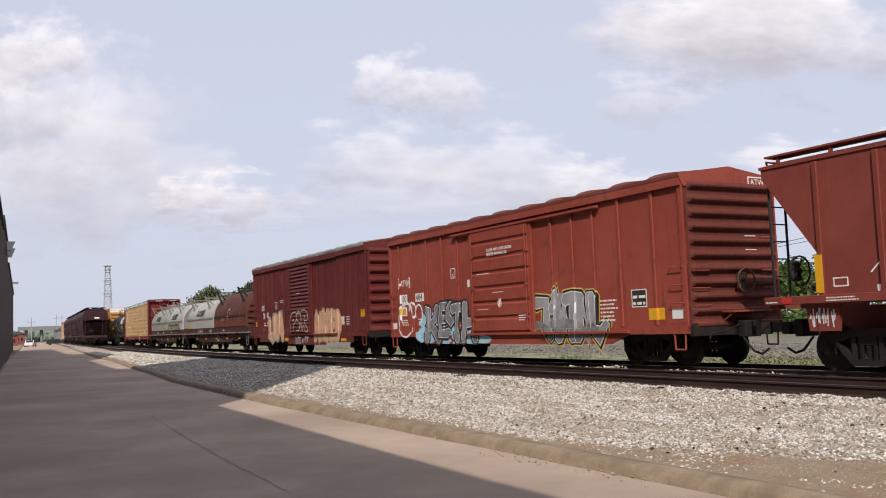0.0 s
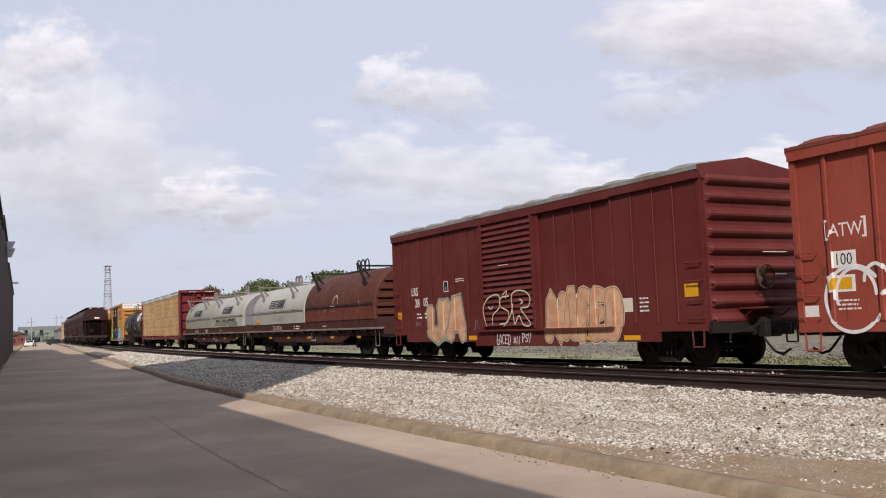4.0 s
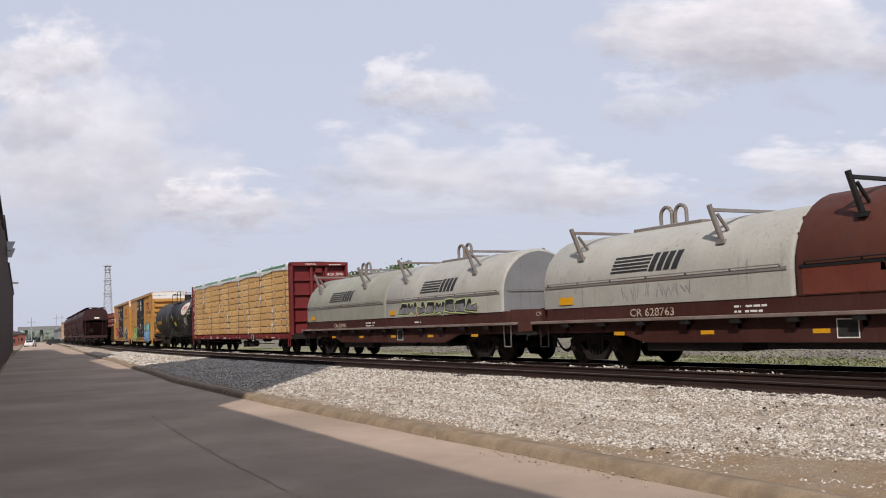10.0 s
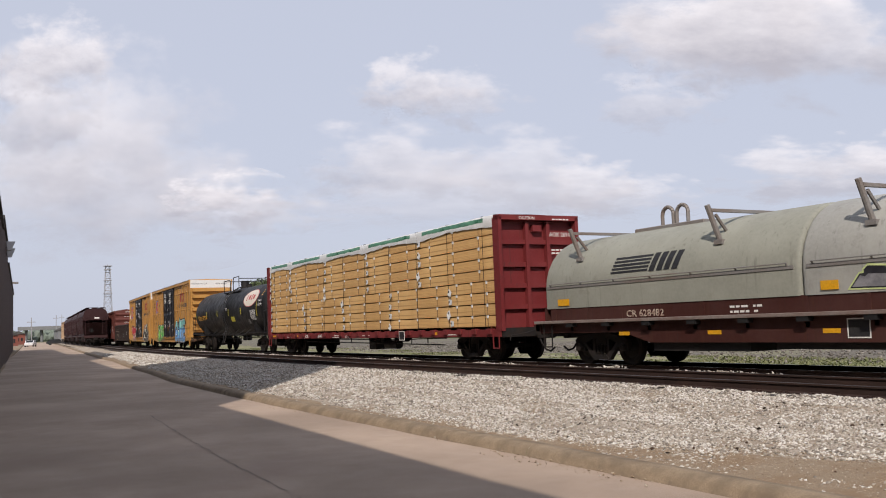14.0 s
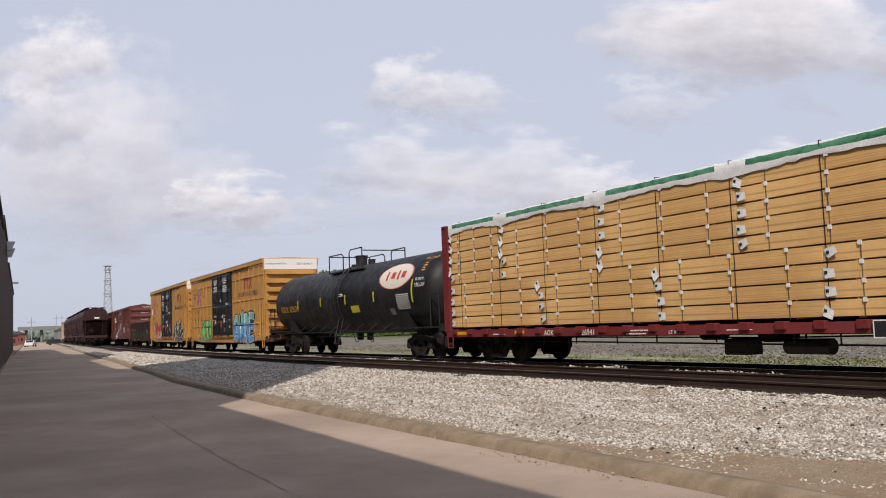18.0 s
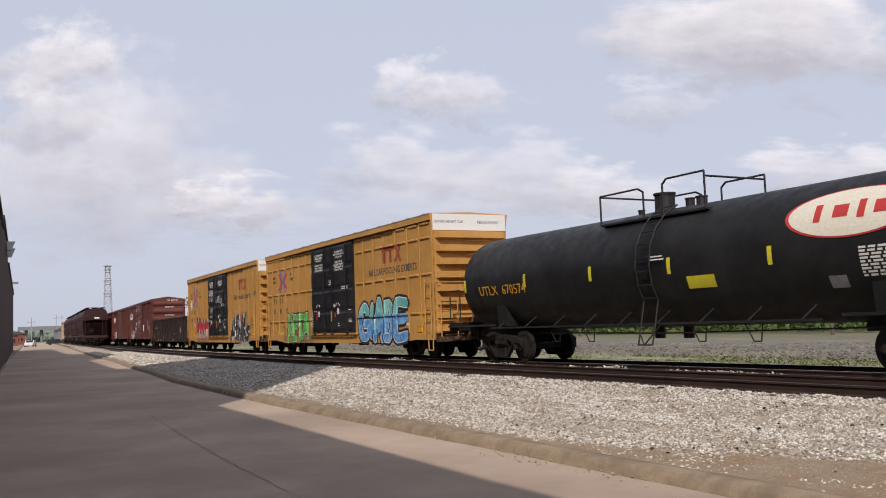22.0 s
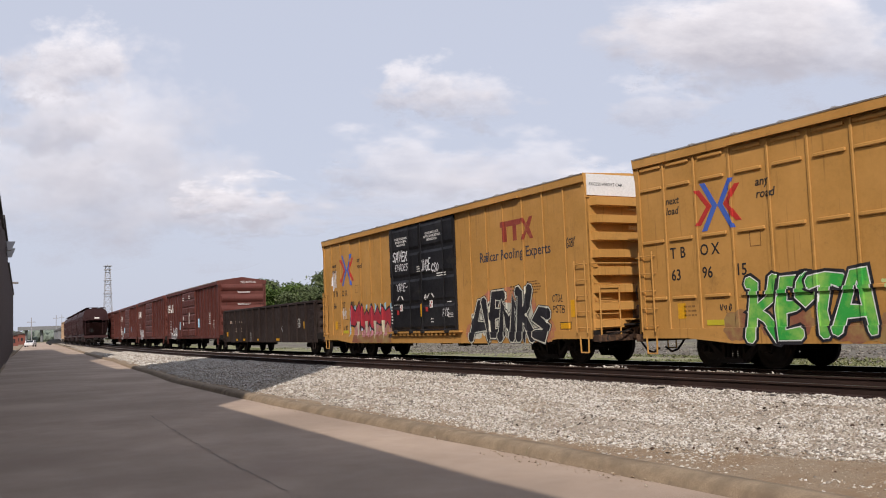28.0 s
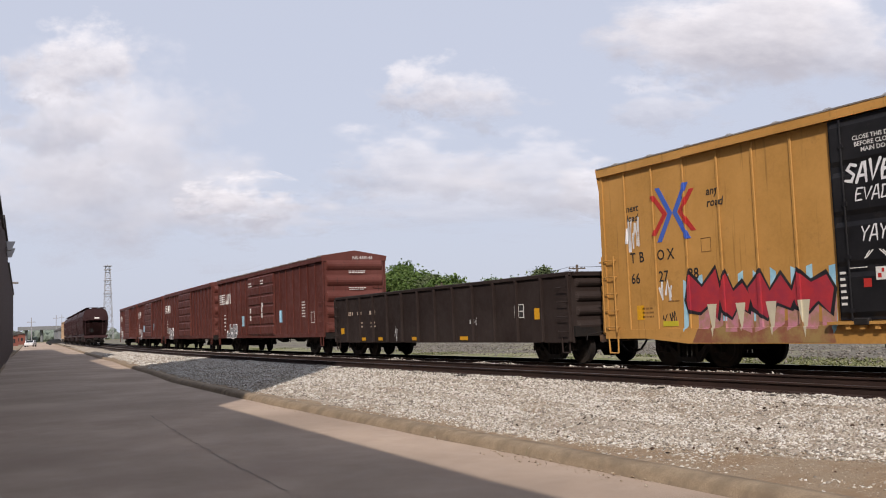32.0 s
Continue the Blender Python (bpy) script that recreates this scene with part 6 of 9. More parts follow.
def centre_beam():
    c = car_thing("centerbeam_car", "crimson centre-beam flat car loaded with wrapped new lumber", "flat car", -25.3)
    L = 23.0
    half = L / 2
    z0, rows_lo, rows_hi = 1.06, 4, 5
    bm = fresh()
    for sg in (-1, 1):
        y0, y1 = sorted((sg * 1.40, sg * 1.50))
        box(bm, -half, half, y0, y1, 0.78, 1.0)
    box(bm, -half, half, -1.4, 1.4, 0.90, 0.98)
    part("deck", bm, RED_CB, c)
    bm = fresh()
    box(bm, -0.13, 0.13, -0.09, 0.09, 0.86, 1.03, 0.01)
    pocket = part("winch_pocket", bm, RED_CB, c)
    for k in range(24):
        for sg in (-1, 1):
            m = pose(-half + 0.6 + (L - 1.2) * k / 23, sg * 1.47, 0)
            if k == 0 and sg < 0:
                pocket.matrix_local = m
            else:
                again(pocket, m)
    bm = fresh()
    box(bm, -half, half, -0.09, 0.09, 0.98, 1.2)
    box(bm, -half, half, -0.16, 0.16, 4.0, 4.2)
    for k in range(14):
        x = -half + L * (k + 0.5) / 14
        box(bm, x - 0.08, x + 0.08, -0.06, 0.06, 1.2, 4.0)
    part("centre_beam", bm, RED_CB, c)
    for sg in (-1, 1):
        x = sg * (half - 0.2)
        bm = fresh()
        box(bm, x - 0.04, x + 0.04, -1.5, 1.5, 0.95, 4.42)
        b = part("bulkhead", bm, RED_CB, c)
        bm = fresh()
        xo = x + sg * 0.04
        xa, xb = sorted((xo, xo + sg * 0.28))
        for y in (-1.5, 1.38):
            box(bm, xa, xb, y, y + 0.12, 0.95, 4.46)
        box(bm, xa, xb, -1.5, 1.5, 4.34, 4.50)
        part("bulkhead_post", bm, RED_CB, b)
        bm = fresh()
        xa, xb = sorted((xo, xo + sg * 0.18))
        for y in (-0.45, 0.33):
            prism(bm, [(xa, 0.95), (xb if sg > 0 else xa, 0.95), (xb, 4.3), (xa, 4.3)], "y", y, y + 0.12)
        for z in (1.6, 2.25, 2.9, 3.6):
            box(bm, xa, xb - 0.06 * max(sg, 0), -1.4, 1.4, z, z + 0.14)
        part("bulkhead_rib", bm, RED_CB, b)
    hx = half + 0.115
    words(c, "AOK 26941", 0.20, half + 0.04, 0.42, 3.84, WHITE, "end", stretch=0.9)
    words(c, "CAUTION", 0.13, hx + 0.01, -0.75, 4.36, WHITE, "end")
    small_print(c, 0.5, 1.2, 4.36, 4.45, 1, hx + 0.004, WHITE, 60, face="end")
    small_print(c, 0.5, 1.0, 3.30, 3.50, 2, half + 0.02, WHITE, 61, face="end")
    # lumber packs, two faces back to back; joints differ above and below
    top_z = 4.27
    h = (top_z - z0) / (rows_lo + rows_hi)
    rng = random.Random(11)
    inner = half - 0.27
    cols_hi = [-inner, -8.05, -3.35, 1.3, 5.95, inner]
    cols_lo = [-inner, -6.2, -1.35, 3.4, 8.2, inner]
    keyed = {}
    for r in range(rows_lo + rows_hi):
        cols = cols_lo if r < rows_lo else cols_hi
        za, zb_ = z0 + r * h + 0.034, z0 + (r + 1) * h
        for a, b in zip(cols[:-1], cols[1:]):
            for sg in (-1, 1):
                ln = round(b - a, 2)
                if ln not in keyed:
                    bm = fresh()
                    box(bm, -ln / 2 + 0.003, ln / 2 - 0.003, -0.61, 0.61, 0, h - 0.034, 0.006)
                    for q in (-0.35, 0.35):
                        box(bm, q * ln - 0.03, q * ln + 0.03, -0.58, 0.58, -0.033, 0.0)
                    ob = part("lumber_pack", bm, LUMBER, c)
                    keyed[ln] = ob
                    ob.matrix_local = pose((a + b) / 2, sg * 0.80, za)
                else:
                    again(keyed[ln], pose((a + b) / 2 + rng.uniform(-0.002, 0.002), sg * 0.80 + rng.uniform(-0.012, 0.012), za))
    # straps round the packs, tie-down straps over the load, and white guards where they cross the edges
    def pieces(name, bm, material, places, label=""):
        ob = part(name, bm, material, c, label)
        ob.matrix_local = places[0]
        for m in places[1:]:
            again(ob, m)

    for cols, zs, ze in ((cols_lo, z0, z0 + rows_lo * h), (cols_hi, z0 + rows_lo * h, top_z + 0.02)):
        bm = fresh()
        box(bm, -0.009, 0.009, -1.43, -1.424, zs, ze)
        pieces("strap", bm, STRAP, [pose(a + (b - a) * f, 0, 0) for a, b in zip(cols[:-1], cols[1:]) for f in (0.18, 0.5, 0.82)])
    bm = fresh()
    box(bm, -0.010, 0.010, -1.437, -1.431, 1.0, top_z + 0.28)
    box(bm, -0.010, 0.010, -1.43, 1.43, top_z + 0.275, top_z + 0.285)
    pieces("tie_down", bm, BLACK_IRON, [pose(-inner + 0.7 + (2 * inner - 1.4) * k / 9, 0, 0) for k in range(10)])
    bm = fresh()
    box(bm, -0.04, 0.04, -1.445, -1.42, h - 0.06, h + 0.03)
    places = []
    for r in range(rows_lo + rows_hi):
        cols = cols_lo if r < rows_lo else cols_hi
        for a, b in zip(cols[:-1], cols[1:]):
            for f in (0.18, 0.5, 0.82):
                places.append(pose(a + (b - a) * f + rng.uniform(-0.02, 0.02), 0, z0 + r * h))
    pieces("strap_guard", bm, WRAP_WHITE, places, "white plastic strap guard")
    first = None
    for r in range(rows_lo + rows_hi):
        cols = cols_lo if r < rows_lo else cols_hi
        for a in cols[:-1]:
            if first is None:
                bm = fresh()
                vs = [bm.verts.new(v) for v in ((0, 0, 0), (0.20, -0.015, -0.02), (0.24, -0.05, -0.15), (0.05, -0.03, -0.17), (0, 0, -0.12))]
                bm.faces.new(vs)
                vs = [bm.verts.new(v) for v in ((0, 0.008, 0), (0.20, -0.007, -0.02), (0.24, -0.042, -0.15), (0.05, -0.022, -0.17), (0, 0.008, -0.12))]
                bm.faces.new(vs[::-1])
                first = part("tag", bm, WRAP_WHITE, c, "white paper grade tag")
                first.matrix_local = pose(a + 0.02, -1.44, z0 + r * h + 0.27) @ Matrix.Diagonal((1.25, 1.0, 1.25, 1.0))
                bm = fresh()
                box(bm, 0.03, 0.085, -0.024, -0.018, -0.10, -0.05)
                mark = part("tag_print", bm, BLACK_PAINT, first)
            else:
                m = pose(a + 0.02 + rng.uniform(-0.05, 0.05), -1.44, z0 + r * h + 0.27, 0, rng.choice((0, 0, 0, 25, 60, -20)), 0) @ Matrix.Diagonal((1.25, 1.0, 1.25, 1.0))
                t = again(first, m)
                q = again(mark, Matrix(), t)
    # wrap over the top packs: a white skirt with a green band and a crumpled edge
    for a, b in zip(cols_hi[:-1], cols_hi[1:]):
        verts, faces, n = [], [], 26
        prof = [(-1.445, top_z - 0.10), (-1.452, top_z + 0.02), (-1.448, top_z + 0.09), (-1.44, top_z + 0.22), (-1.40, top_z + 0.265), (0, top_z + 0.29), (1.40, top_z + 0.265), (1.44, top_z + 0.22), (1.445, top_z - 0.10)]
        for i in range(n + 1):
            x = a + (b - a) * i / n
            sag = 0.10 * math.sin(math.pi * i / n) + rng.uniform(-0.025, 0.025)
            for j, (y, z) in enumerate(prof):
                dz = (sag - 0.02) if j in (0, 8) else rng.uniform(-0.012, 0.012)
                verts.append((x, y + rng.uniform(-0.012, 0.012), z + dz))
        m = len(prof)
        for i in range(n):
            for j in range(m - 1):
                faces.append((i * m + j, i * m + j + 1, (i + 1) * m + j + 1, (i + 1) * m + j))
        ob = arrays("wrap", verts, faces, WRAP_WHITE, c, True)
        ob.data.materials.append(WRAP_GREEN)
        for f, p in enumerate(ob.data.polygons):
            i, j = divmod(f, m - 1)
            if j in (2, 5) and 1 < i < n - 3:
                p.material_index = 1
    words(c, "AOK", 0.22, -5.9, -1.508, 0.80, WHITE, stretch=0.95)
    words(c, "26941", 0.22, -4.2, -1.508, 0.80, WHITE, stretch=1.05)
    small_print(c, -8.6, -7.7, 0.84, 0.92, 1, -1.504, WHITE, 62)
    small_print(c, -2.4, -1.6, 0.80, 0.96, 2, -1.504, WHITE, 63)
    small_print(c, 0.9, 1.7, 0.86, 0.92, 1, -1.504, WHITE, 64)
    words(c, "LT WT", 0.13, -0.9, -1.508, 0.80, WHITE)
    frame_sign(c, 4.5, 4.95, 0.68, 1.02, -1.57, WHITE, BLACK_PAINT)
    plates(c, [(-10.9, -10.2, 0.86, 0.95), (-7.4, -6.9, 0.86, 0.95), (6.9, 7.4, 0.86, 0.95)], -1.503, REFLECT, "reflector")
    small_print(c, 8.1, 8.8, 0.84, 0.92, 1, -1.504, WHITE, 65)
    underframe(c, L, 0.86)
    bm = fresh()
    for x in (-6.2, -4.7, -3.0, 2.5, 3.6, 5.0, 6.3):
        bar(bm, (x, -1.30, 0.80), (x, -1.30, 0.56), 0.02, 5)
    bar(bm, (-7.0, -1.0, 0.62), (7.0, -1.0, 0.50), 0.022, 5)
    box(bm, 0.2, 0.9, -0.9, -0.4, 0.30, 0.66, 0.03)
    bar(bm, (2.0, -0.9, 0.5), (3.1, -0.9, 0.5), 0.17, 10)
    part("brake_rigging", bm, BLACK_IRON, c)
    for x in (-half + 0.25, half - 0.25):
        stirrup(c, x, -1.50, 0.85, RED_CB)
    couplers(c, half + 0.30)
    bogie(c, 9.1)
    bogie(c, -9.1)
    return c


# ---------------------------------------------------------------- tank car
def tank_car():
    c = car_thing("tank_car", "black tank car with an oval cream sign and top platform", "tank car", -47.15)
    R, zc, half = 1.49, 2.44, 9.05
    n = 40
    prof = [(-half, 0.02)]
    for k in range(1, 9):
        a = math.pi / 2 * k / 8
        prof.append((-half + 0.75 * (1 - math.cos(a)), R * math.sin(a)))
    for x in (-5.5, -2.62, -2.60, -0.75, -0.73, 0.75, 0.77, 3.4, 3.42, 5.6):
        prof.append((x, R + (0.008 if -0.74 < x < 0.76 else 0.0)))
    for k in range(8, -1, -1):
        a = math.pi / 2 * k / 8
        prof.append((half - 0.75 * (1 - math.cos(a)), max(R * math.sin(a), 0.02)))
    verts, faces = [], []
    for x, r in prof:
        for i in range(n):
            a = 2 * math.pi * i / n
            verts.append((x, r * math.cos(a), zc + r * math.sin(a)))
    for i in range(len(prof) - 1):
        for j in range(n):
            faces.append((i * n + j, i * n + (j + 1) % n, (i + 1) * n + (j + 1) % n, (i + 1) * n + j))
    faces.append(tuple(range(n)))
    faces.append(tuple(range((len(prof) - 1) * n, len(prof) * n))[::-1])
    shell = arrays("tank", verts, faces, TANK_BLACK, c, True)

    def wrap_plate(xa, xb, aa, ab, material, name, lift=0.010, steps=6, xsteps=1, ellipse=False, label=""):
        """A plate on the shell between two angles (0 level towards the road, up positive)."""
        bm = fresh()
        if ellipse:
            ring = []
            ctr = (xa + xb) / 2, (aa + ab) / 2
            cv = bm.verts.new((ctr[0], -(R + lift) * math.cos(ctr[1]), zc + (R + lift) * math.sin(ctr[1])))
            rings = [[cv]]
            for q in (0.35, 0.7, 1.0):
                ring = []
                for k in range(40):
                    t = 2 * math.pi * k / 40
                    x, a = ctr[0] + q * (xb - xa) / 2 * math.cos(t), ctr[1] + q * (ab - aa) / 2 * math.sin(t)
                    ring.append(bm.verts.new((x, -(R + lift) * math.cos(a), zc + (R + lift) * math.sin(a))))
                if len(rings) == 1:
                    for k in range(40):
                        bm.faces.new((cv, ring[k], ring[(k + 1) % 40]))
                else:
                    for k in range(40):
                        bm.faces.new((rings[-1][k], ring[k], ring[(k + 1) % 40], rings[-1][(k + 1) % 40]))
                rings.append(ring)
        else:
            grid = []
            for k in range(steps + 1):
                a = aa + (ab - aa) * k / steps
                grid.append([bm.verts.new((xa + (xb - xa) * i / xsteps, -(R + lift) * math.cos(a), zc + (R + lift) * math.sin(a))) for i in range(xsteps + 1)])
            for a, b in zip(grid[:-1], grid[1:]):
                for i in range(xsteps):
                    bm.faces.new((a[i], a[i + 1], b[i + 1], b[i]))
        return part(name, bm, material, c, label)

    for x in (-8.30, -4.91, -1.86, 1.09, 4.07, 7.50):
        top = 0.30 if x > 5 else 0.10
        wrap_plate(x - 0.06, x + 0.06, -0.26 if x > 5 else -0.16, top, LIME, "yellow_stripe")
    wrap_plate(4.40, 7.42, 0.10, 0.84, SIGN_RED, "oval_sign_rim", 0.010, ellipse=True, label="red rim of the oval sign")
    wrap_plate(4.49, 7.33, 0.122, 0.818, CREAM, "oval_sign", 0.016, ellipse=True, label="cream oval sign with red emblem")
    for xa, w_, lo_, hi_ in ((5.12, 0.16, 0.34, 0.60), (5.55, 0.34, 0.38, 0.56), (6.10, 0.16, 0.34, 0.60), (6.45, 0.34, 0.38, 0.56)):
        wrap_plate(xa, xa + w_, lo_, hi_, SIGN_RED, "emblem_block", 0.022)
    wrap_plate(1.62, 2.48, -0.42, -0.22, LIME, "yellow_placard", 0.014)
    rng = random.Random(3)
    for k in range(9):
        a = -0.42 + k * 0.045
        x = 6.15
        while x < 7.15:
            w = rng.uniform(0.06, 0.22)
            wrap_plate(x, min(x + w, 7.2), a, a + 0.028, WHITE, "data_print", 0.012, 1)
            x += w + 0.05
    wrap_plate(5.38, 5.78, -0.56, -0.38, SP_GREY, "data_plate", 0.012)

    def tank_words(text, size, x, ang, material, name="lettering"):
        t = words(c, text, size, 0, 0, 0, material, name=name)
        m = Matrix.Translation((x, -(R + 0.012) * math.cos(ang), zc + (R + 0.012) * math.sin(ang))) @ pose(0, 0, 0, -math.degrees(ang)) @ Matrix(((1, 0, 0, 0), (0, 0, -1, 0), (0, 1, 0, 0), (0, 0, 0, 1)))
        t.matrix_local = m
        return t

    tank_words("UTLX", 0.42, -7.45, -0.26, REFLECT)
    tank_words("670574", 0.42, -6.15, -0.26, REFLECT)
    tank_words("UTLX 670574", 0.17, 7.75, 0.86, REFLECT)
    for k in range(4):
        wrap_plate(8.0, 8.3 - 0.1 * (k % 2), 0.50 + 0.07 * k, 0.53 + 0.07 * k, REFLECT, "data_print", 0.012, 1)
    tank_words("TALLOW", 0.20, 7.72, 0.10, SP_WHITE, "graffiti")
    tank_words("TECHNICAL", 0.13, 7.72, 0.26, SP_WHITE, "graffiti")
    small_print(c, 0.55, 1.0, 2.55, 2.70, 2, -1.56, WHITE, 67)
    # saddle, walkways, ladder, top fittings and railing
    for sg in (-1, 1):
        bm = fresh()
        prism(bm, [(-1.25, 1.1), (1.25, 1.1), (1.32, 1.9), (1.0, 1.45), (0, 1.02), (-1.0, 1.45), (-1.32, 1.9)], "x", sg * 6.5 - 0.25, sg * 6.5 + 0.25)
        box(bm, sg * 7.4 - 2.1, sg * 7.4 + 2.1, -0.25, 0.25, 0.78, 1.12)
        box(bm, sg * 9.45 - 0.06, sg * 9.45 + 0.06, -1.45, 1.45, 0.98, 1.25)
        part("saddle", bm, TANK_BLACK, c)
    bm = fresh()
    for sg in (-1, 1):
        y0, y1 = sorted((sg * 1.25, sg * 1.50))
        box(bm, 5.7, 9.5, y0, y1, 1.10, 1.16)
        box(bm, -9.5, -6.9, y0, y1, 1.10, 1.16)
        box(bm, -6.9, 5.2, sg * 1.45 - 0.02, sg * 1.45 + 0.02, 1.02, 1.07)
        for k in range(9):
            bar(bm, (-6.5 + k * 1.4, sg * 1.45, 1.03), (-6.4 + k * 1.4, sg * 1.05, 1.35), 0.02, 5)
    part("walkway", bm, BLACK_IRON, c)
    for sg in (-1, 1):
        bm = fresh()
        for x in (8.8, 9.45):
            bar(bm, (sg * x, -1.42, 1.1), (sg * x, -1.42, 2.3), 0.022, 6)
        bar(bm, (sg * 8.8, -1.42, 2.3), (sg * 9.45, -1.42, 2.3), 0.022, 6)
        bar(bm, (sg * 9.45, -1.42, 2.3), (sg * 9.45, 1.42, 2.3), 0.022, 6)
        bar(bm, (sg * 9.45, 1.42, 2.3), (sg * 9.45, 1.42, 1.1), 0.022, 6)
        part("hand_rail", bm, BLACK_IRON, c)
    bm = fresh()
    for x in (0.05, 0.55):
        pts = [(x, -(R + 0.12) * math.cos(a), zc + (R + 0.12) * math.sin(a)) for a in (-0.55, -0.3, 0.0, 0.3, 0.6, 0.9, 1.2)]
        pipe(bm, [(x, -1.62, 0.55)] + pts, 0.022, 6)
    for k in range(9):
        a = -0.5 + k * 0.21
        bar(bm, (0.05, -(R + 0.12) * math.cos(a), zc + (R + 0.12) * math.sin(a)), (0.55, -(R + 0.12) * math.cos(a), zc + (R + 0.12) * math.sin(a)), 0.016, 5)
    pipe(bm, [(-0.1, -1.5, 1.0), (0.3, -1.66, 0.55), (0.7, -1.5, 1.0)], 0.02, 5)
    bar(bm, (0.05, -1.64, 0.55), (0.55, -1.64, 0.55), 0.02, 5)
    part("ladder", bm, BLACK_IRON, c)
    bm = fresh()
    box(bm, -1.9, 1.9, -1.0, -0.55, zc + R - 0.28, zc + R - 0.23)
    box(bm, -1.9, 1.9, 0.55, 1.0, zc + R - 0.28, zc + R - 0.23)
    part("top_platform", bm, BLACK_IRON, c)
    bm = fresh()
    zt = zc + R
    for y in (-1.0, 1.0):
        pipe(bm, [(-1.88, y, zt - 0.26), (-1.88, y, zt + 0.52), (-0.40, y, zt + 0.52), (-0.20, y, zt + 0.42), (-0.20, y, zt - 0.26)], 0.026, 6)
        pipe(bm, [(0.50, y, zt - 0.26), (0.50, y, zt + 0.50), (0.65, y, zt + 0.62), (1.9, y, zt + 0.62), (1.9, y, zt - 0.26)], 0.026, 6)
    for x in (-1.88, 1.9):
        bar(bm, (x, -1.0, zt + 0.50), (x, 1.0, zt + 0.50), 0.026, 6)
    part("platform_railing", bm, BLACK_IRON, c)
    for x, y_, top_, r_ in ((0.3, 0.1, 0.22, 0.12), (0.9, -0.1, 0.18, 0.14), (-1.4, 0.0, 0.12, 0.09)):
        bm = fresh()
        bar(bm, (x, y_, zt - 0.05), (x, y_, zt + top_), r_, 12)
        disc(bm, (x, y_, zt + top_), "z", r_ * 1.15, 0.03, 12)
        part("top_valve", bm, BLACK_IRON, c)
    bm = fresh()
    bar(bm, (-0.5, 0, zt - 0.1), (-0.5, 0, zt + 0.42), 0.26, 16)
    disc(bm, (-0.5, 0, zt + 0.44), "z", 0.29, 0.05, 16)
    part("manway", bm, BLACK_IRON, c)
    bm = fresh()
    for x in (-1.05, 0.0):
        bar(bm, (x, 0.1, zc - R - 0.3), (x, 0.1, zc - R + 0.1), 0.14, 10)
    pipe(bm, [(-6, -0.5, 0.86), (0, -0.7, 0.80), (6, -0.5, 0.86)], 0.02, 5)
    for x in (-3.9, -2.4, 1.6, 3.2):
        pipe(bm, [(x, -1.4, 1.03), (x + 0.15, -1.3, 0.62), (x + 0.35, -1.3, 0.62), (x + 0.5, -1.4, 1.03)], 0.016, 5)
    part("bottom_valve", bm, BLACK_IRON, c)
    couplers(c, 9.75)
    bogie(c, 7.2)
    bogie(c, -7.0)
    return c


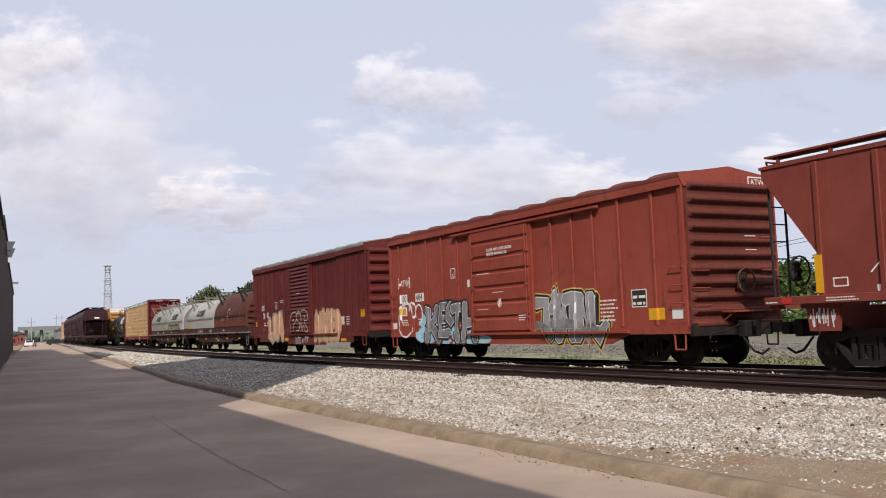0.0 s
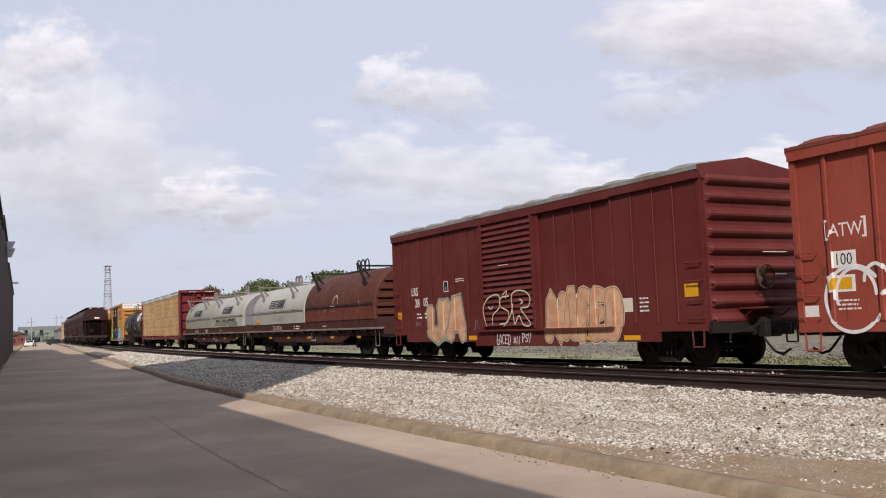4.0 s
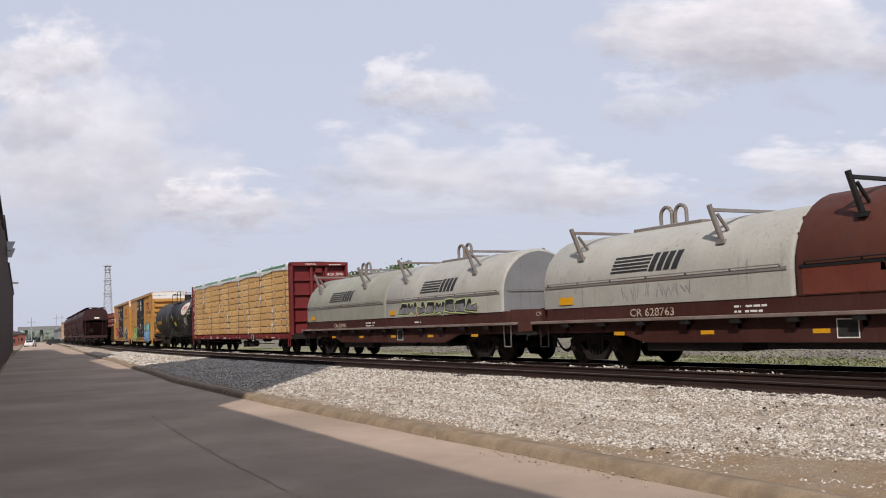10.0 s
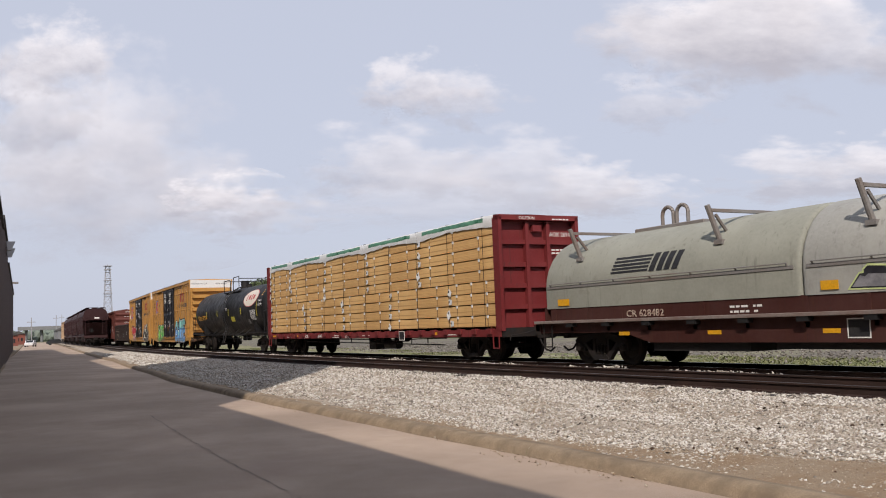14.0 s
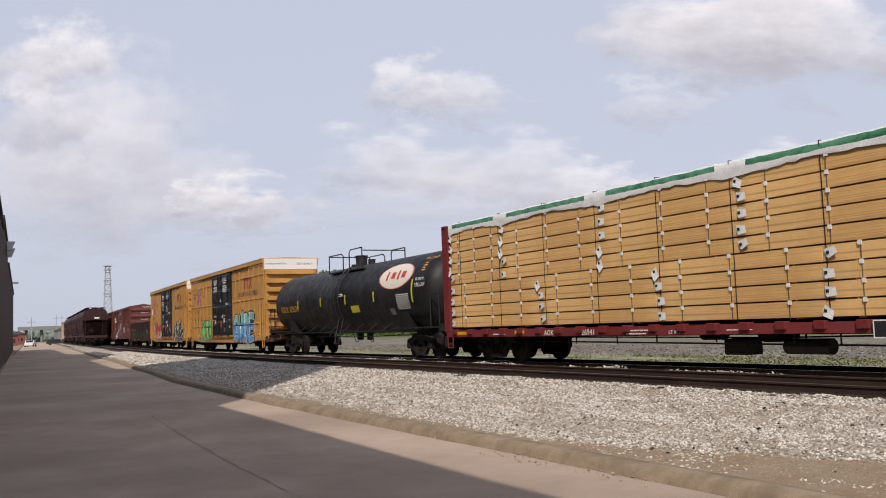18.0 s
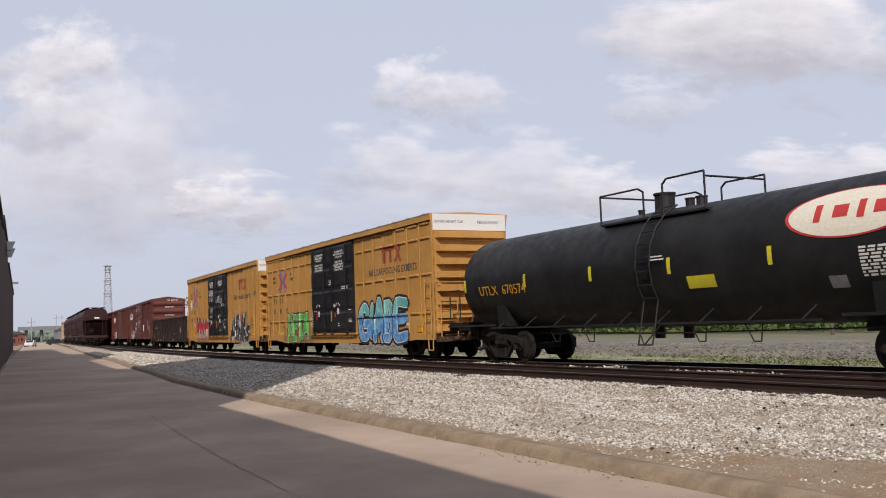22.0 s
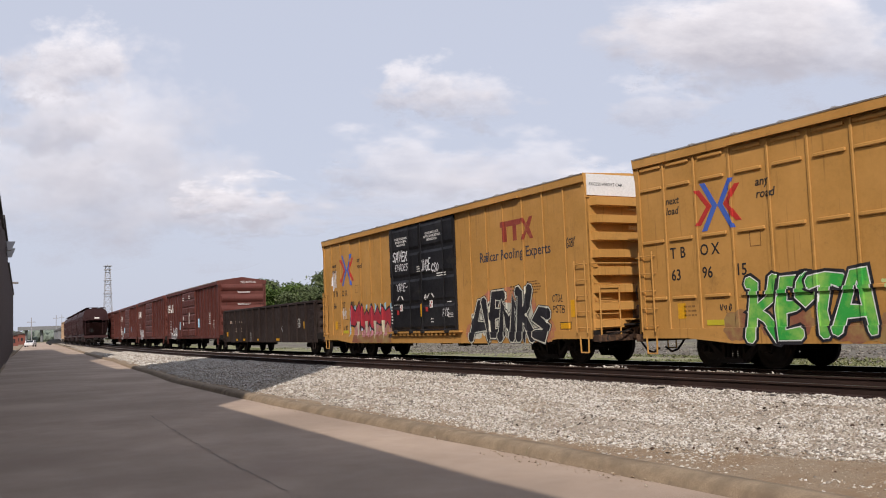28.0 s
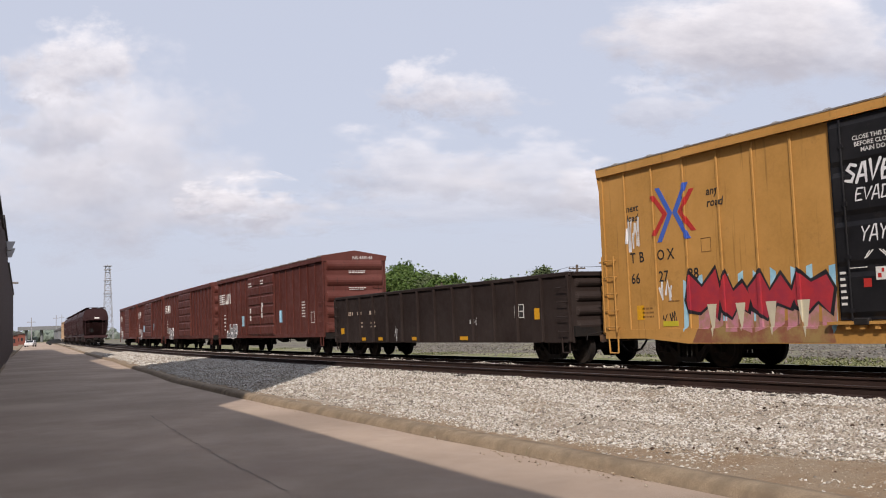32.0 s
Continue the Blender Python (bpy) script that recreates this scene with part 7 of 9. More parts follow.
# ---------------------------------------------------------------- tall yellow box cars
def yellow_boxcar(s, number, label, pockets, piece):
    c = car_thing("boxcar", label, "boxcar", s)
    L, W = 19.0, 2.96
    door = (-2.50, 2.45)
    sill = [(-9.5, 0.92), (-9.5, 0.70), (-8.0, 0.70), (-6.6, 0.58), (6.6, 0.58), (8.0, 0.70), (9.5, 0.70), (9.5, 0.92)]
    ribs = [-8.55, -7.55, -6.5, -5.45, -4.45, -3.45, 3.4, 4.4, 5.4, 6.45, 7.5, 8.5]
    boxcar_shell(c, L, W, 0.74, 5.04, 5.09, YELLOW, ROOF_GALV, ribs, door, 8, sill=sill, rib_w=0.075, rib_d=0.036, roof_ribs=15, n_rungs=5, truck=7.1, flat=True)
    y, yw = -1.53, -1.483
    if pockets:
        bm = fresh()
        box(bm, -0.36, 0.36, y + 0.004, y + 0.06, 0, 0.075, 0.012)
        bar_ob = None
        for z in (1.60, 2.95, 4.22, 4.72):
            for a, b in list(zip([-9.4] + ribs[:6], ribs[:6] + [-2.6])) + list(zip([2.6] + ribs[6:], ribs[6:] + [9.4])):
                m = pose((a + b) / 2, 0, z)
                if bar_ob is None:
                    bar_ob = part("side_stiffener", bm, YELLOW, c)
                    bar_ob.matrix_local = m
                else:
                    again(bar_ob, m)
    # end gear: ladder stiles, a grab rail across, a platform
    hx = L / 2
    for x0 in (-9.43, 8.98):
        bm = fresh()
        for x in (x0, x0 + 0.45):
            bar(bm, (x, -1.585, 0.86), (x, -1.585, 2.78), 0.020, 6)
        part("ladder_stile", bm, YELLOW, c)
    for sg in (-1, 1):
        bm = fresh()
        pipe(bm, [(sg * (hx + 0.05), -1.42, 2.66), (sg * (hx + 0.24), -1.42, 2.66), (sg * (hx + 0.24), 1.42, 2.66), (sg * (hx + 0.05), 1.42, 2.66)], 0.020, 6)
        part("end_grab_rail", bm, YELLOW, c)
        bm = fresh()
        for y_ in (-1.36, -0.72):
            bar(bm, (sg * (hx + 0.24), y_, 0.72), (sg * (hx + 0.24), y_, 2.05), 0.022, 6)
        for k in range(4):
            bar(bm, (sg * (hx + 0.24), -1.36, 1.0 + 0.34 * k), (sg * (hx + 0.24), -0.72, 1.0 + 0.34 * k), 0.018, 6)
        part("end_ladder_frame", bm, YELLOW, c)
        bm = fresh()
        box(bm, min(sg * (hx + 0.05), sg * (hx + 0.55)), max(sg * (hx + 0.05), sg * (hx + 0.55)), -0.6, 1.1, 1.02, 1.07)
        part("end_platform", bm, STEEL_DARK, c, "dark steel end platform")
        bm = fresh()
        box(bm, min(sg * hx, sg * (hx + 0.32)), max(sg * hx, sg * (hx + 0.32)), -1.46, 1.46, 0.62, 0.80, 0.01)
        # darker and browner than the yellow body
        part("end_sill", bm, GRIMY, c, "dark brown end sill")
        bm = fresh()
        box(bm, min(sg * (hx + 0.02), sg * (hx + 0.52)), max(sg * (hx + 0.02), sg * (hx + 0.52)), -0.42, 0.42, 0.66, 1.0, 0.03)
        box(bm, min(sg * (hx + 0.03), sg * (hx + 0.26)), max(sg * (hx + 0.03), sg * (hx + 0.26)), -0.15, 0.42, 1.09, 1.55, 0.04)
        bar(bm, (sg * (hx + 0.36), -1.3, 0.86), (sg * (hx + 0.36), 0.2, 0.86), 0.022, 6)
        part("draft_gear", bm, GRIMY, c, "grimy draft gear and brake rod housing")
    for a, b in ((door[0], -0.03), (0.0, door[1])):
        plug_door(c, a, b, 1.02, 4.82, y + 0.01, BLACK_DOOR, 4)
    for x in (-2.2, -0.80, 0.16, 1.75):
        bm = fresh()
        bar(bm, (x, y - 0.085, 1.0), (x, y - 0.085, 4.80), 0.019, 6)
        for z in (1.2, 2.2, 3.2, 4.3):
            box(bm, x - 0.05, x + 0.05, y - 0.10, y - 0.03, z - 0.04, z + 0.04)
        part("locking_bar", bm, BLACK_DOOR, c)
    bm = fresh()
    box(bm, -2.75, 2.75, y - 0.11, y + 0.02, 0.94, 1.0)
    box(bm, -6.4, 6.4, y - 0.09, y + 0.02, 4.84, 4.90)
    part("door_track", bm, YELLOW, c)
    bm = fresh()
    box(bm, -0.05, 0.05, y - 0.08, y, 0.85, 0.94)
    tooth = part("track_bracket", bm, YELLOW, c)
    for k in range(16):
        m = pose(-2.32 + k * 0.31, 0, 0)
        if k:
            again(tooth, m)
        else:
            tooth.matrix_local = m
    bm = fresh()
    box(bm, -0.16, 0.16, y - 0.13, y - 0.02, 0.93, 1.06, 0.02)
    shoe = part("door_roller", bm, BLACK_IRON, c)
    shoe.matrix_local = pose(-2.0, 0, 0)
    for x in (-0.75, 0.15, 1.9):
        again(shoe, pose(x, 0, 0))
    yd = y - 0.067
    words(c, "CLOSE THIS DOOR\nBEFORE CLOSING\nMAIN DOOR", 0.118, -1.45, yd, 4.44 if pockets else 4.36, WHITE, align="CENTER", bold=0.001)
    if pockets:
        words(c, "CIERRE ESTA PUERTA\nANTES DE CERRAR\nLA PUERTA PRINCIPAL", 0.112, -1.45, yd, 4.0, WHITE, align="CENTER", bold=0.001)
    words(c, "CLOSE AND LOCK\nBOTH DOORS BEFORE\nMOVING CAR", 0.118, 0.98, yd, 4.44 if pockets else 4.36, WHITE, align="CENTER", bold=0.001)
    if pockets:
        words(c, "CIERRE Y PONGA\nEL SEGURO EN AMBAS\nPUERTAS ANTES DE\nMOVER EL CARRO", 0.112, 0.98, yd, 4.0, WHITE, align="CENTER", bold=0.001)
    plates(c, [(-1.92, -1.76, 1.62, 1.78), (0.37, 0.53, 1.68, 1.84)], yd, SIGN_RED, "red_door_label")
    plates(c, [(-1.66, -1.46, 1.74, 1.98), (0.68, 0.88, 1.80, 2.06)], yd, WHITE, "door_label")
    plates(c, [(-1.62, -1.55, 1.78, 1.86), (-1.54, -1.49, 1.88, 1.95), (0.72, 0.79, 1.84, 1.92), (0.81, 0.86, 1.95, 2.02)], yd - 0.003, SIGN_RED, "label_print")
    plates(c, [(0.03, 0.10, 1.52, 1.95)], yd - 0.03, REFLECT, "door_reflector")
    for a, b, lo, hi, n, sd in ((1.25, 1.95, 2.86, 3.02, 2, 71), (-0.22, 0.0, 3.10, 3.34, 3, 72), (1.95, 2.35, 1.45, 1.62, 3, 73), (1.95, 2.3, 1.95, 2.02, 1, 74), (-2.42, -2.28, 1.3, 2.0, 6, 75), (-2.2, -1.8, 1.98, 2.02, 1, 76), (0.75, 0.95, 1.30, 1.5, 2, 77)):
        small_print(c, a, b, lo, hi, n, yd, WHITE, sd, "door_print")
    # arrow marks over the lock labels
    for x in (-1.62, 0.75):
        bm = fresh()
        for d in (-1, 1):
            for e in (0.0, 0.07):
                p = [(x + d * (0.05 + e), 2.30 - e * 0.2), (x + d * (0.08 + e), 2.30 - e * 0.2), (x + d * (0.22 + e * 0.6), 2.16 - e * 0.2), (x + d * (0.19 + e * 0.6), 2.16 - e * 0.2)]
                prism(bm, p, "y", yd - 0.002, yd + 0.01)
        part("arrow_mark", bm, WHITE, c)
    bm = fresh()
    pipe(bm, [(0.38 + 0.065 * math.cos(6.2832 * i / 16), yd, 2.18 + 0.085 * math.sin(6.2832 * i / 16)) for i in range(17)], 0.011, 4)
    box(bm, 0.37, 0.39, yd - 0.002, yd + 0.008, 2.13, 2.23)
    part("round_label", bm, WHITE, c)
    # crossed-rail emblem: two bent bars a side, their backs together
    xe, ze_ = -6.90, 3.62
    for sg in (-1, 1):
        for d, mt, lift in ((0.0, SIGN_BLUE, 0.0), (0.175, SIGN_RED, 0.001)):
            for up in (-1, 1):
                bm = fresh()
                x0, x1 = xe + sg * d, xe + sg * (d + (0.34 if pockets else 0.40))
                wv = 0.155 * sg
                top = (0.54 if mt is SIGN_BLUE else 0.40) * (1.0 if pockets else 1.2)
                prism(bm, [(x0, ze_), (x0 + wv, ze_), (x1 + wv, ze_ + up * top), (x1, ze_ + up * top)], "y", yw - 0.003 - lift, yw + 0.002)
                part("emblem_bar", bm, mt, c)
    words(c, "next\nload", 0.24, -8.52, yw, 3.82, BLACK_PAINT, shear=0.2, bold=0.004)
    words(c, "any\nroad", 0.26, -5.82, yw, 3.88, BLACK_PAINT, shear=0.2, bold=0.004)
    for k, ch in enumerate("TBOX"):
        words(c, ch, 0.36, -8.45 + (0, 0.32, 0.95, 1.30)[k], yw, 2.55, BLACK_PAINT, bold=0.004, stretch=0.9)
    for k in range(3):
        words(c, number[2 * k:2 * k + 2], 0.36, -8.45 + 0.98 * k, yw, 2.04, BLACK_PAINT, bold=0.004, stretch=0.9)
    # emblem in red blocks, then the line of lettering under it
    bm = fresh()
    prism(bm, [(5.22, 4.07), (6.36, 4.07), (6.36, 4.24), (5.22, 4.24)], "y", yw - 0.002, yw + 0.01)
    for x in (5.38, 5.92):
        prism(bm, [(x, 3.62), (x + 0.20, 3.62), (x + 0.20, 4.066), (x, 4.066)], "y", yw - 0.002, yw + 0.01)
    prism(bm, [(6.38, 3.60), (6.50, 3.60), (6.74, 3.93), (6.50, 4.24), (6.38, 4.24), (6.60, 3.93)], "y", yw - 0.003, yw + 0.01)
    prism(bm, [(6.98, 3.60), (6.82, 3.60), (6.66, 3.80), (6.76, 3.93), (6.66, 4.06), (6.82, 4.24), (6.98, 4.24), (6.80, 3.93)], "y", yw - 0.004, yw + 0.01)
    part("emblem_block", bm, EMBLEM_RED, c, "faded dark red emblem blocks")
    if pockets:
        words(c, "RAILCAR POOLING EXPERTS", 0.37, 3.95, yw, 3.20, NAVY, stretch=0.90, bold=0.002)
    else:
        words(c, "Railcar Pooling Experts", 0.44, 3.95, yw, 3.10, NAVY, stretch=0.94, bold=0.003)
    plates(c, [(8.10, 8.62, 0.96, 1.16)], yw, BLACK_PAINT, "paper_label")
    plates(c, [(8.12, 8.60, 0.98, 1.14)], yw - 0.003, REFLECT, "yellow_placard")
    plates(c, [(-7.4, -6.9, 0.98, 1.10)], yw - 0.003, LIME, "yellow_placard")
    plates(c, [(8.62, 8.86, 1.28, 1.75), (-8.3, -8.05, 1.15, 1.5)], yw, REFLECT, "reflector")
    plates(c, [(7.2, 7.5, 1.22, 1.32)], yw, WHITE, "paper_label")
    small_print(c, 6.55, 7.25, 2.02, 2.42, 5, yw, BROWN_INK, 74)
    small_print(c, 5.65, 6.25, 2.12, 2.34, 2, yw, BROWN_INK, 78)
    small_print(c, -8.1, -7.7, 1.2, 1.5, 3, yw, BROWN_INK, 79)
    small_print(c, -7.2, -6.8, 1.55, 1.62, 1, yw, BROWN_INK, 80)
    frame_sign(c, -6.05, -5.75, 2.62, 2.94, yw, BROWN_INK, t=0.015)
    # white band on the end with its lettering
    bm = fresh()
    box(bm, hx + 0.03, hx + 0.05, -1.47, 1.47, 4.48, 5.05)
    part("end_band", bm, WHITE_BAND, c, "white warning band")
    words(c, "EXCESS HEIGHT CAR", 0.12, hx + 0.053, -1.40, 4.74, BLACK_PAINT, "end", name="end_lettering")
    words(c, "TBOX " + number, 0.15, hx + 0.053, 0.28, 4.72, BLACK_PAINT, "end", name="end_lettering")
    for z in (4.10, 3.58):
        small_print(c, -0.2, 0.5, z, z + 0.16, 3, hx + 0.152, BROWN_INK, int(z * 20), "end_print", "end")
    piece(c, yw)
    drape(c, ribs, 0.075, 0.036, 0.92, W / 2, [(z, z + 0.075) for z in (1.60, 2.95, 4.22)] if pockets else [], 0.048)
    return c


BROWN_INK = surface("brown_stencil", (0.20, 0.10, 0.03), 0.6, 0.0, (0.3, 0.16, 0.05), bump=0.03)
NAVY = surface("navy_lettering", (0.03, 0.035, 0.055), 0.55, 0.0, (0.09, 0.07, 0.05), (4.0, 0.55, 0.8), bump=0.03)


def piece_blue(c, y):
    graffiti(c, 2.70, 7.50, 0.60, 2.26, [("G", 0.0, 0.28, 0.04, 0.94), ("L", 0.22, 0.40, 0.06, 0.94), ("A", 0.33, 0.56, 0.0, 0.97), ("D", 0.52, 0.74, 0.0, 0.98), ("E", 0.70, 1.0, 0.0, 1.0)], SP_AQUA, SP_WHITE, None, 0.165, 0.03, y, 81, halo=SP_BLACK, edge=0.095, second=SP_WAVE, split=0.56, lean=0.03, label="aqua and blue graffiti letter forms with white and black outlines")
    graffiti(c, -6.38, -3.05, 0.58, 2.02, [("K", 0.0, 0.36, 0.0, 1.0), ("E", 0.26, 0.50, 0.02, 0.96), ("O", 0.42, 0.58, 0.52, 0.98), ("T", 0.48, 0.78, 0.06, 0.98), ("A", 0.68, 1.0, 0.10, 0.98)], SP_GREEN, SP_WHITE, None, 0.105, 0.022, y, 82, None, halo=SP_BLACK, edge=0.06, label="bright green graffiti letter forms with white and black outlines", sharp=True)
    paint_cloud(c, [(-6.5, 0.95, 0.45, 0.36), (-5.2, 1.0, 0.7, 0.45), (-3.6, 0.95, 0.6, 0.42), (-2.9, 0.85, 0.35, 0.3)], SP_BROWN, y + 0.001, 5)
    tag(c, "7B", -3.05, -2.68, 1.35, 1.75, SP_LIME, y, 0.03, 0.1)
    scrawl(c, -7.0, -6.65, 1.25, 1.45, 3, SP_BLACK, y, 87, 0.014)


def patch(bm, pts, y):
    bm.faces.new([bm.verts.new((a, y, b)) for a, b in pts])


def piece_red(c, y):
    # a jagged crown: red points over pink and brown, with pale drips
    rng = random.Random(83)
    top = part("graffiti", fresh_crown(y - 0.004, 0.07, rng), SP_BLACK, c, "red jagged graffiti forms over pink and brown")
    rng = random.Random(83)
    part("fill", fresh_crown(y - 0.006, 0.0, rng), SP_RED, top)
    low, pink, spikes, drip = fresh(), fresh(), fresh(), fresh()
    patch(low, [(-6.45, 0.60), (-2.65, 0.60), (-2.75, 0.95), (-3.4, 1.1), (-4.2, 1.0), (-5.1, 1.1), (-6.2, 1.0)], y - 0.001)
    for k in range(9):
        x = -6.25 + k * 0.41
        patch(pink, [(x, 0.85 + rng.uniform(-0.1, 0.1)), (x + 0.33, 0.9 + rng.uniform(-0.1, 0.1)), (x + 0.36, 1.5), (x + 0.02, 1.5)], y - 0.002)
        if k % 2:
            patch(spikes, [(x - 0.12, 1.45), (x + 0.16, 1.45), (x + 0.03, 0.75 + rng.uniform(-0.1, 0.15))], y - 0.008)
    for k in range(10):
        x = -6.75 + k * 0.43 + rng.uniform(-0.1, 0.1)
        patch(drip, [(x, 0.62 + rng.random() * 0.4), (x + 0.16, 0.62 + rng.random() * 0.4), (x + 0.2, 1.9 + rng.random() * 0.35), (x + 0.05, 1.9 + rng.random() * 0.4)], y - 0.0004)
    part("lower_fill", low, SP_BROWN, top)
    part("highlight", pink, SP_PINK, top)
    part("halo", spikes, SP_CREAM, top)
    part("background", drip, SP_PALE, top)
    paint_cloud(c, [(3.3, 0.95, 0.4, 0.3), (4.6, 1.95, 0.5, 0.28), (5.6, 2.0, 0.45, 0.26), (6.6, 1.65, 0.4, 0.3), (7.6, 0.95, 0.3, 0.35)], SP_ROSE, y + 0.001, 8)
    paint_cloud(c, [(3.65, 1.15, 0.42, 0.5), (4.5, 1.3, 0.6, 0.62), (5.5, 1.3, 0.6, 0.6), (6.4, 1.3, 0.5, 0.55), (7.2, 0.98, 0.42, 0.38)], SP_BONE, y + 0.0003, 9)
    graffiti(c, 3.15, 7.75, 0.60, 2.30, [("A", 0.0, 0.32, 0.0, 0.80), ("V", 0.16, 0.40, 0.0, 0.84), ("E", 0.26, 0.50, 0.06, 0.94), ("M", 0.38, 0.66, 0.0, 0.74), ("N", 0.52, 0.76, 0.0, 0.80), ("K", 0.58, 0.84, 0.0, 1.0), ("S", 0.78, 1.0, 0.02, 0.60)], SP_BLACK, SP_BONE, None, 0.135, 0.04, y, 84, None, sharp=True, halo=SP_BLACK, edge=0.022, lean=0.08, label="black graffiti letter forms with bone-white rims and red overspray")
    scrawl(c, -8.6, -8.05, 2.75, 3.7, 2, SP_WHITE, y, 85, 0.03)
    scrawl(c, -7.5, -7.0, 1.45, 2.1, 2, SP_WHITE, y, 86, 0.03)
    scrawl(c, -7.4, -6.9, 1.0, 1.35, 2, SP_BLACK, y, 88, 0.016)
    for text, xa, xb, za, zb_, r in (("SAVEK", -2.15, -0.92, 3.56, 3.92, 0.027), ("EVADES", -1.98, -0.90, 3.22, 3.46, 0.014), ("YAYE-", -1.92, -0.95, 2.46, 2.76, 0.015), ("UNGE", 0.12, 0.84, 3.10, 3.50, 0.019), ("CSO", 0.90, 1.42, 3.04, 3.32, 0.018), ("RYG", 1.60, 2.05, 1.48, 1.75, 0.014)):
        tag(c, text, xa, xb, za, zb_, SP_WHITE, -1.602, r, 0.3)
    tag(c, "GSBY", 8.55, 8.95, 3.18, 3.42, SP_BLACK, y, 0.013)
    tag(c, "CTOL", 7.78, 8.28, 1.72, 1.92, SP_BLACK, y, 0.012)
    tag(c, "PSTB", 7.78, 8.35, 1.42, 1.62, SP_BLACK, y, 0.012)


def fresh_crown(y, grow, rng):
    bm = fresh()
    for k in range(4):
        x = -6.6 + (0.0, 0.98, 1.82, 2.95)[k]
        w = (1.05, 0.92, 1.22, 1.0)[k]
        t, u, d = rng.uniform(2.0, 2.3), rng.uniform(1.85, 2.28), rng.uniform(-0.12, 0.12)
        patch(bm, [(x - grow, 1.66 + d), (x + (0.22 + d) * w, t + grow * 1.5), (x + 0.48 * w, 1.74 + grow - d), (x + (0.80 - d) * w, u + grow * 1.5), (x + w + grow, 1.60 - d), (x + 0.88 * w + grow, 1.22 - grow + d), (x + 0.62 * w, 1.42 - grow), (x + 0.40 * w, 1.18 - grow - d), (x + 0.10 * w - grow, 1.34 - grow)], y - 0.0006 * k)
    return bm


# ---------------------------------------------------------------- gondola
def gondola():
    c = car_thing("gondola_car", "low dark brown gondola car with vertical ribs", "gondola", -107.95)
    L, W, zt, z0 = 16.9, 2.9, 2.42, 0.92
    half, hw = L / 2, W / 2
    for sg in (-1, 1):
        bm = fresh()
        box(bm, -half, half, sg * hw - 0.03, sg * hw + 0.03, 0.60, zt)
        part("side_wall", bm, GON_BROWN, c)
        bm = fresh()
        box(bm, -half, half, sg * hw - 0.08, sg * hw + 0.11, zt - 0.02, zt + 0.10, 0.02)
        part("top_chord", bm, GON_BROWN, c)
        bm = fresh()
        y0, y1 = sorted((sg * (hw + 0.02), sg * (hw + 0.12)))
        box(bm, -0.05, 0.05, y0, y1, 0.62, zt, 0.012)
        rib = part("side_rib", bm, GON_BROWN, c)
        rib.location.x = -half + 0.08
        for k in range(1, 14):
            again(rib, pose(-half + 0.08 + (L - 0.16) * k / 13, 0, 0))
    bm = fresh()
    box(bm, -half, half, -hw, hw, z0, z0 + 0.08)
    part("floor", bm, GON_BROWN, c)
    corrugated_end(c, half, W, 0.85, zt, 4, GON_BROWN, 0.09)
    corrugated_end(c, -half, W, 0.85, zt, 4, GON_BROWN, 0.09)
    bm = fresh()
    for sg in (-1, 1):
        box(bm, sg * half - 0.07, sg * half + 0.09, -hw, hw, zt - 0.02, zt + 0.09)
    part("end_chord", bm, GON_BROWN, c)
    y = -hw - 0.035
    plates(c, [(6.66, 7.12, 1.26, 1.58), (-7.9, -7.55, 0.95, 1.2)], y, REFLECT, "reflector")
    plates(c, [(-5.7, -5.35, 0.68, 0.80), (-4.1, -3.75, 0.68, 0.80), (-1.2, -0.7, 0.68, 0.80), (2.3, 2.8, 0.68, 0.80)], y - 0.005, REFLECT, "reflector")
    frame_sign(c, 5.62, 6.12, 1.32, 1.72, y, WHITE, BLACK_PAINT)
    plates(c, [(5.80, 5.86, 1.36, 1.68), (5.66, 6.08, 1.50, 1.53)], y - 0.003, WHITE, "stencil_print")
    for x, n in ((-7.2, 2), (-6.1, 2), (-4.9, 2)):
        small_print(c, x, x + 0.65, 1.70, 2.05, 1, y - 0.005, OLD_WHITE, int(100 + x))
    small_print(c, -6.0, -5.5, 1.2, 1.5, 2, y - 0.004, OLD_WHITE, 111)
    small_print(c, -4.8, -4.3, 1.2, 1.5, 2, y - 0.004, OLD_WHITE, 112)
    scrawl(c, 3.0, 3.5, 1.15, 1.4, 3, SP_WHITE, y - 0.02, 113, 0.012)
    scrawl(c, -2.6, -2.2, 0.65, 1.2, 1, SP_WHITE, y - 0.02, 114, 0.015)
    underframe(c, L, 0.86)
    for x in (-half + 0.3, half - 0.3):
        stirrup(c, x, -hw - 0.05, 0.75, GON_BROWN)
        ladder(c, x - 0.22, x + 0.22, -hw - 0.15, 0.9, 2.1, 4, GON_BROWN)
    brake_wheel(c, half + 0.16, 0.4, 1.8, 0.26, GON_BROWN)
    couplers(c, half + 0.40)
    bogie(c, 7.0)
    bogie(c, -7.0)
    return c


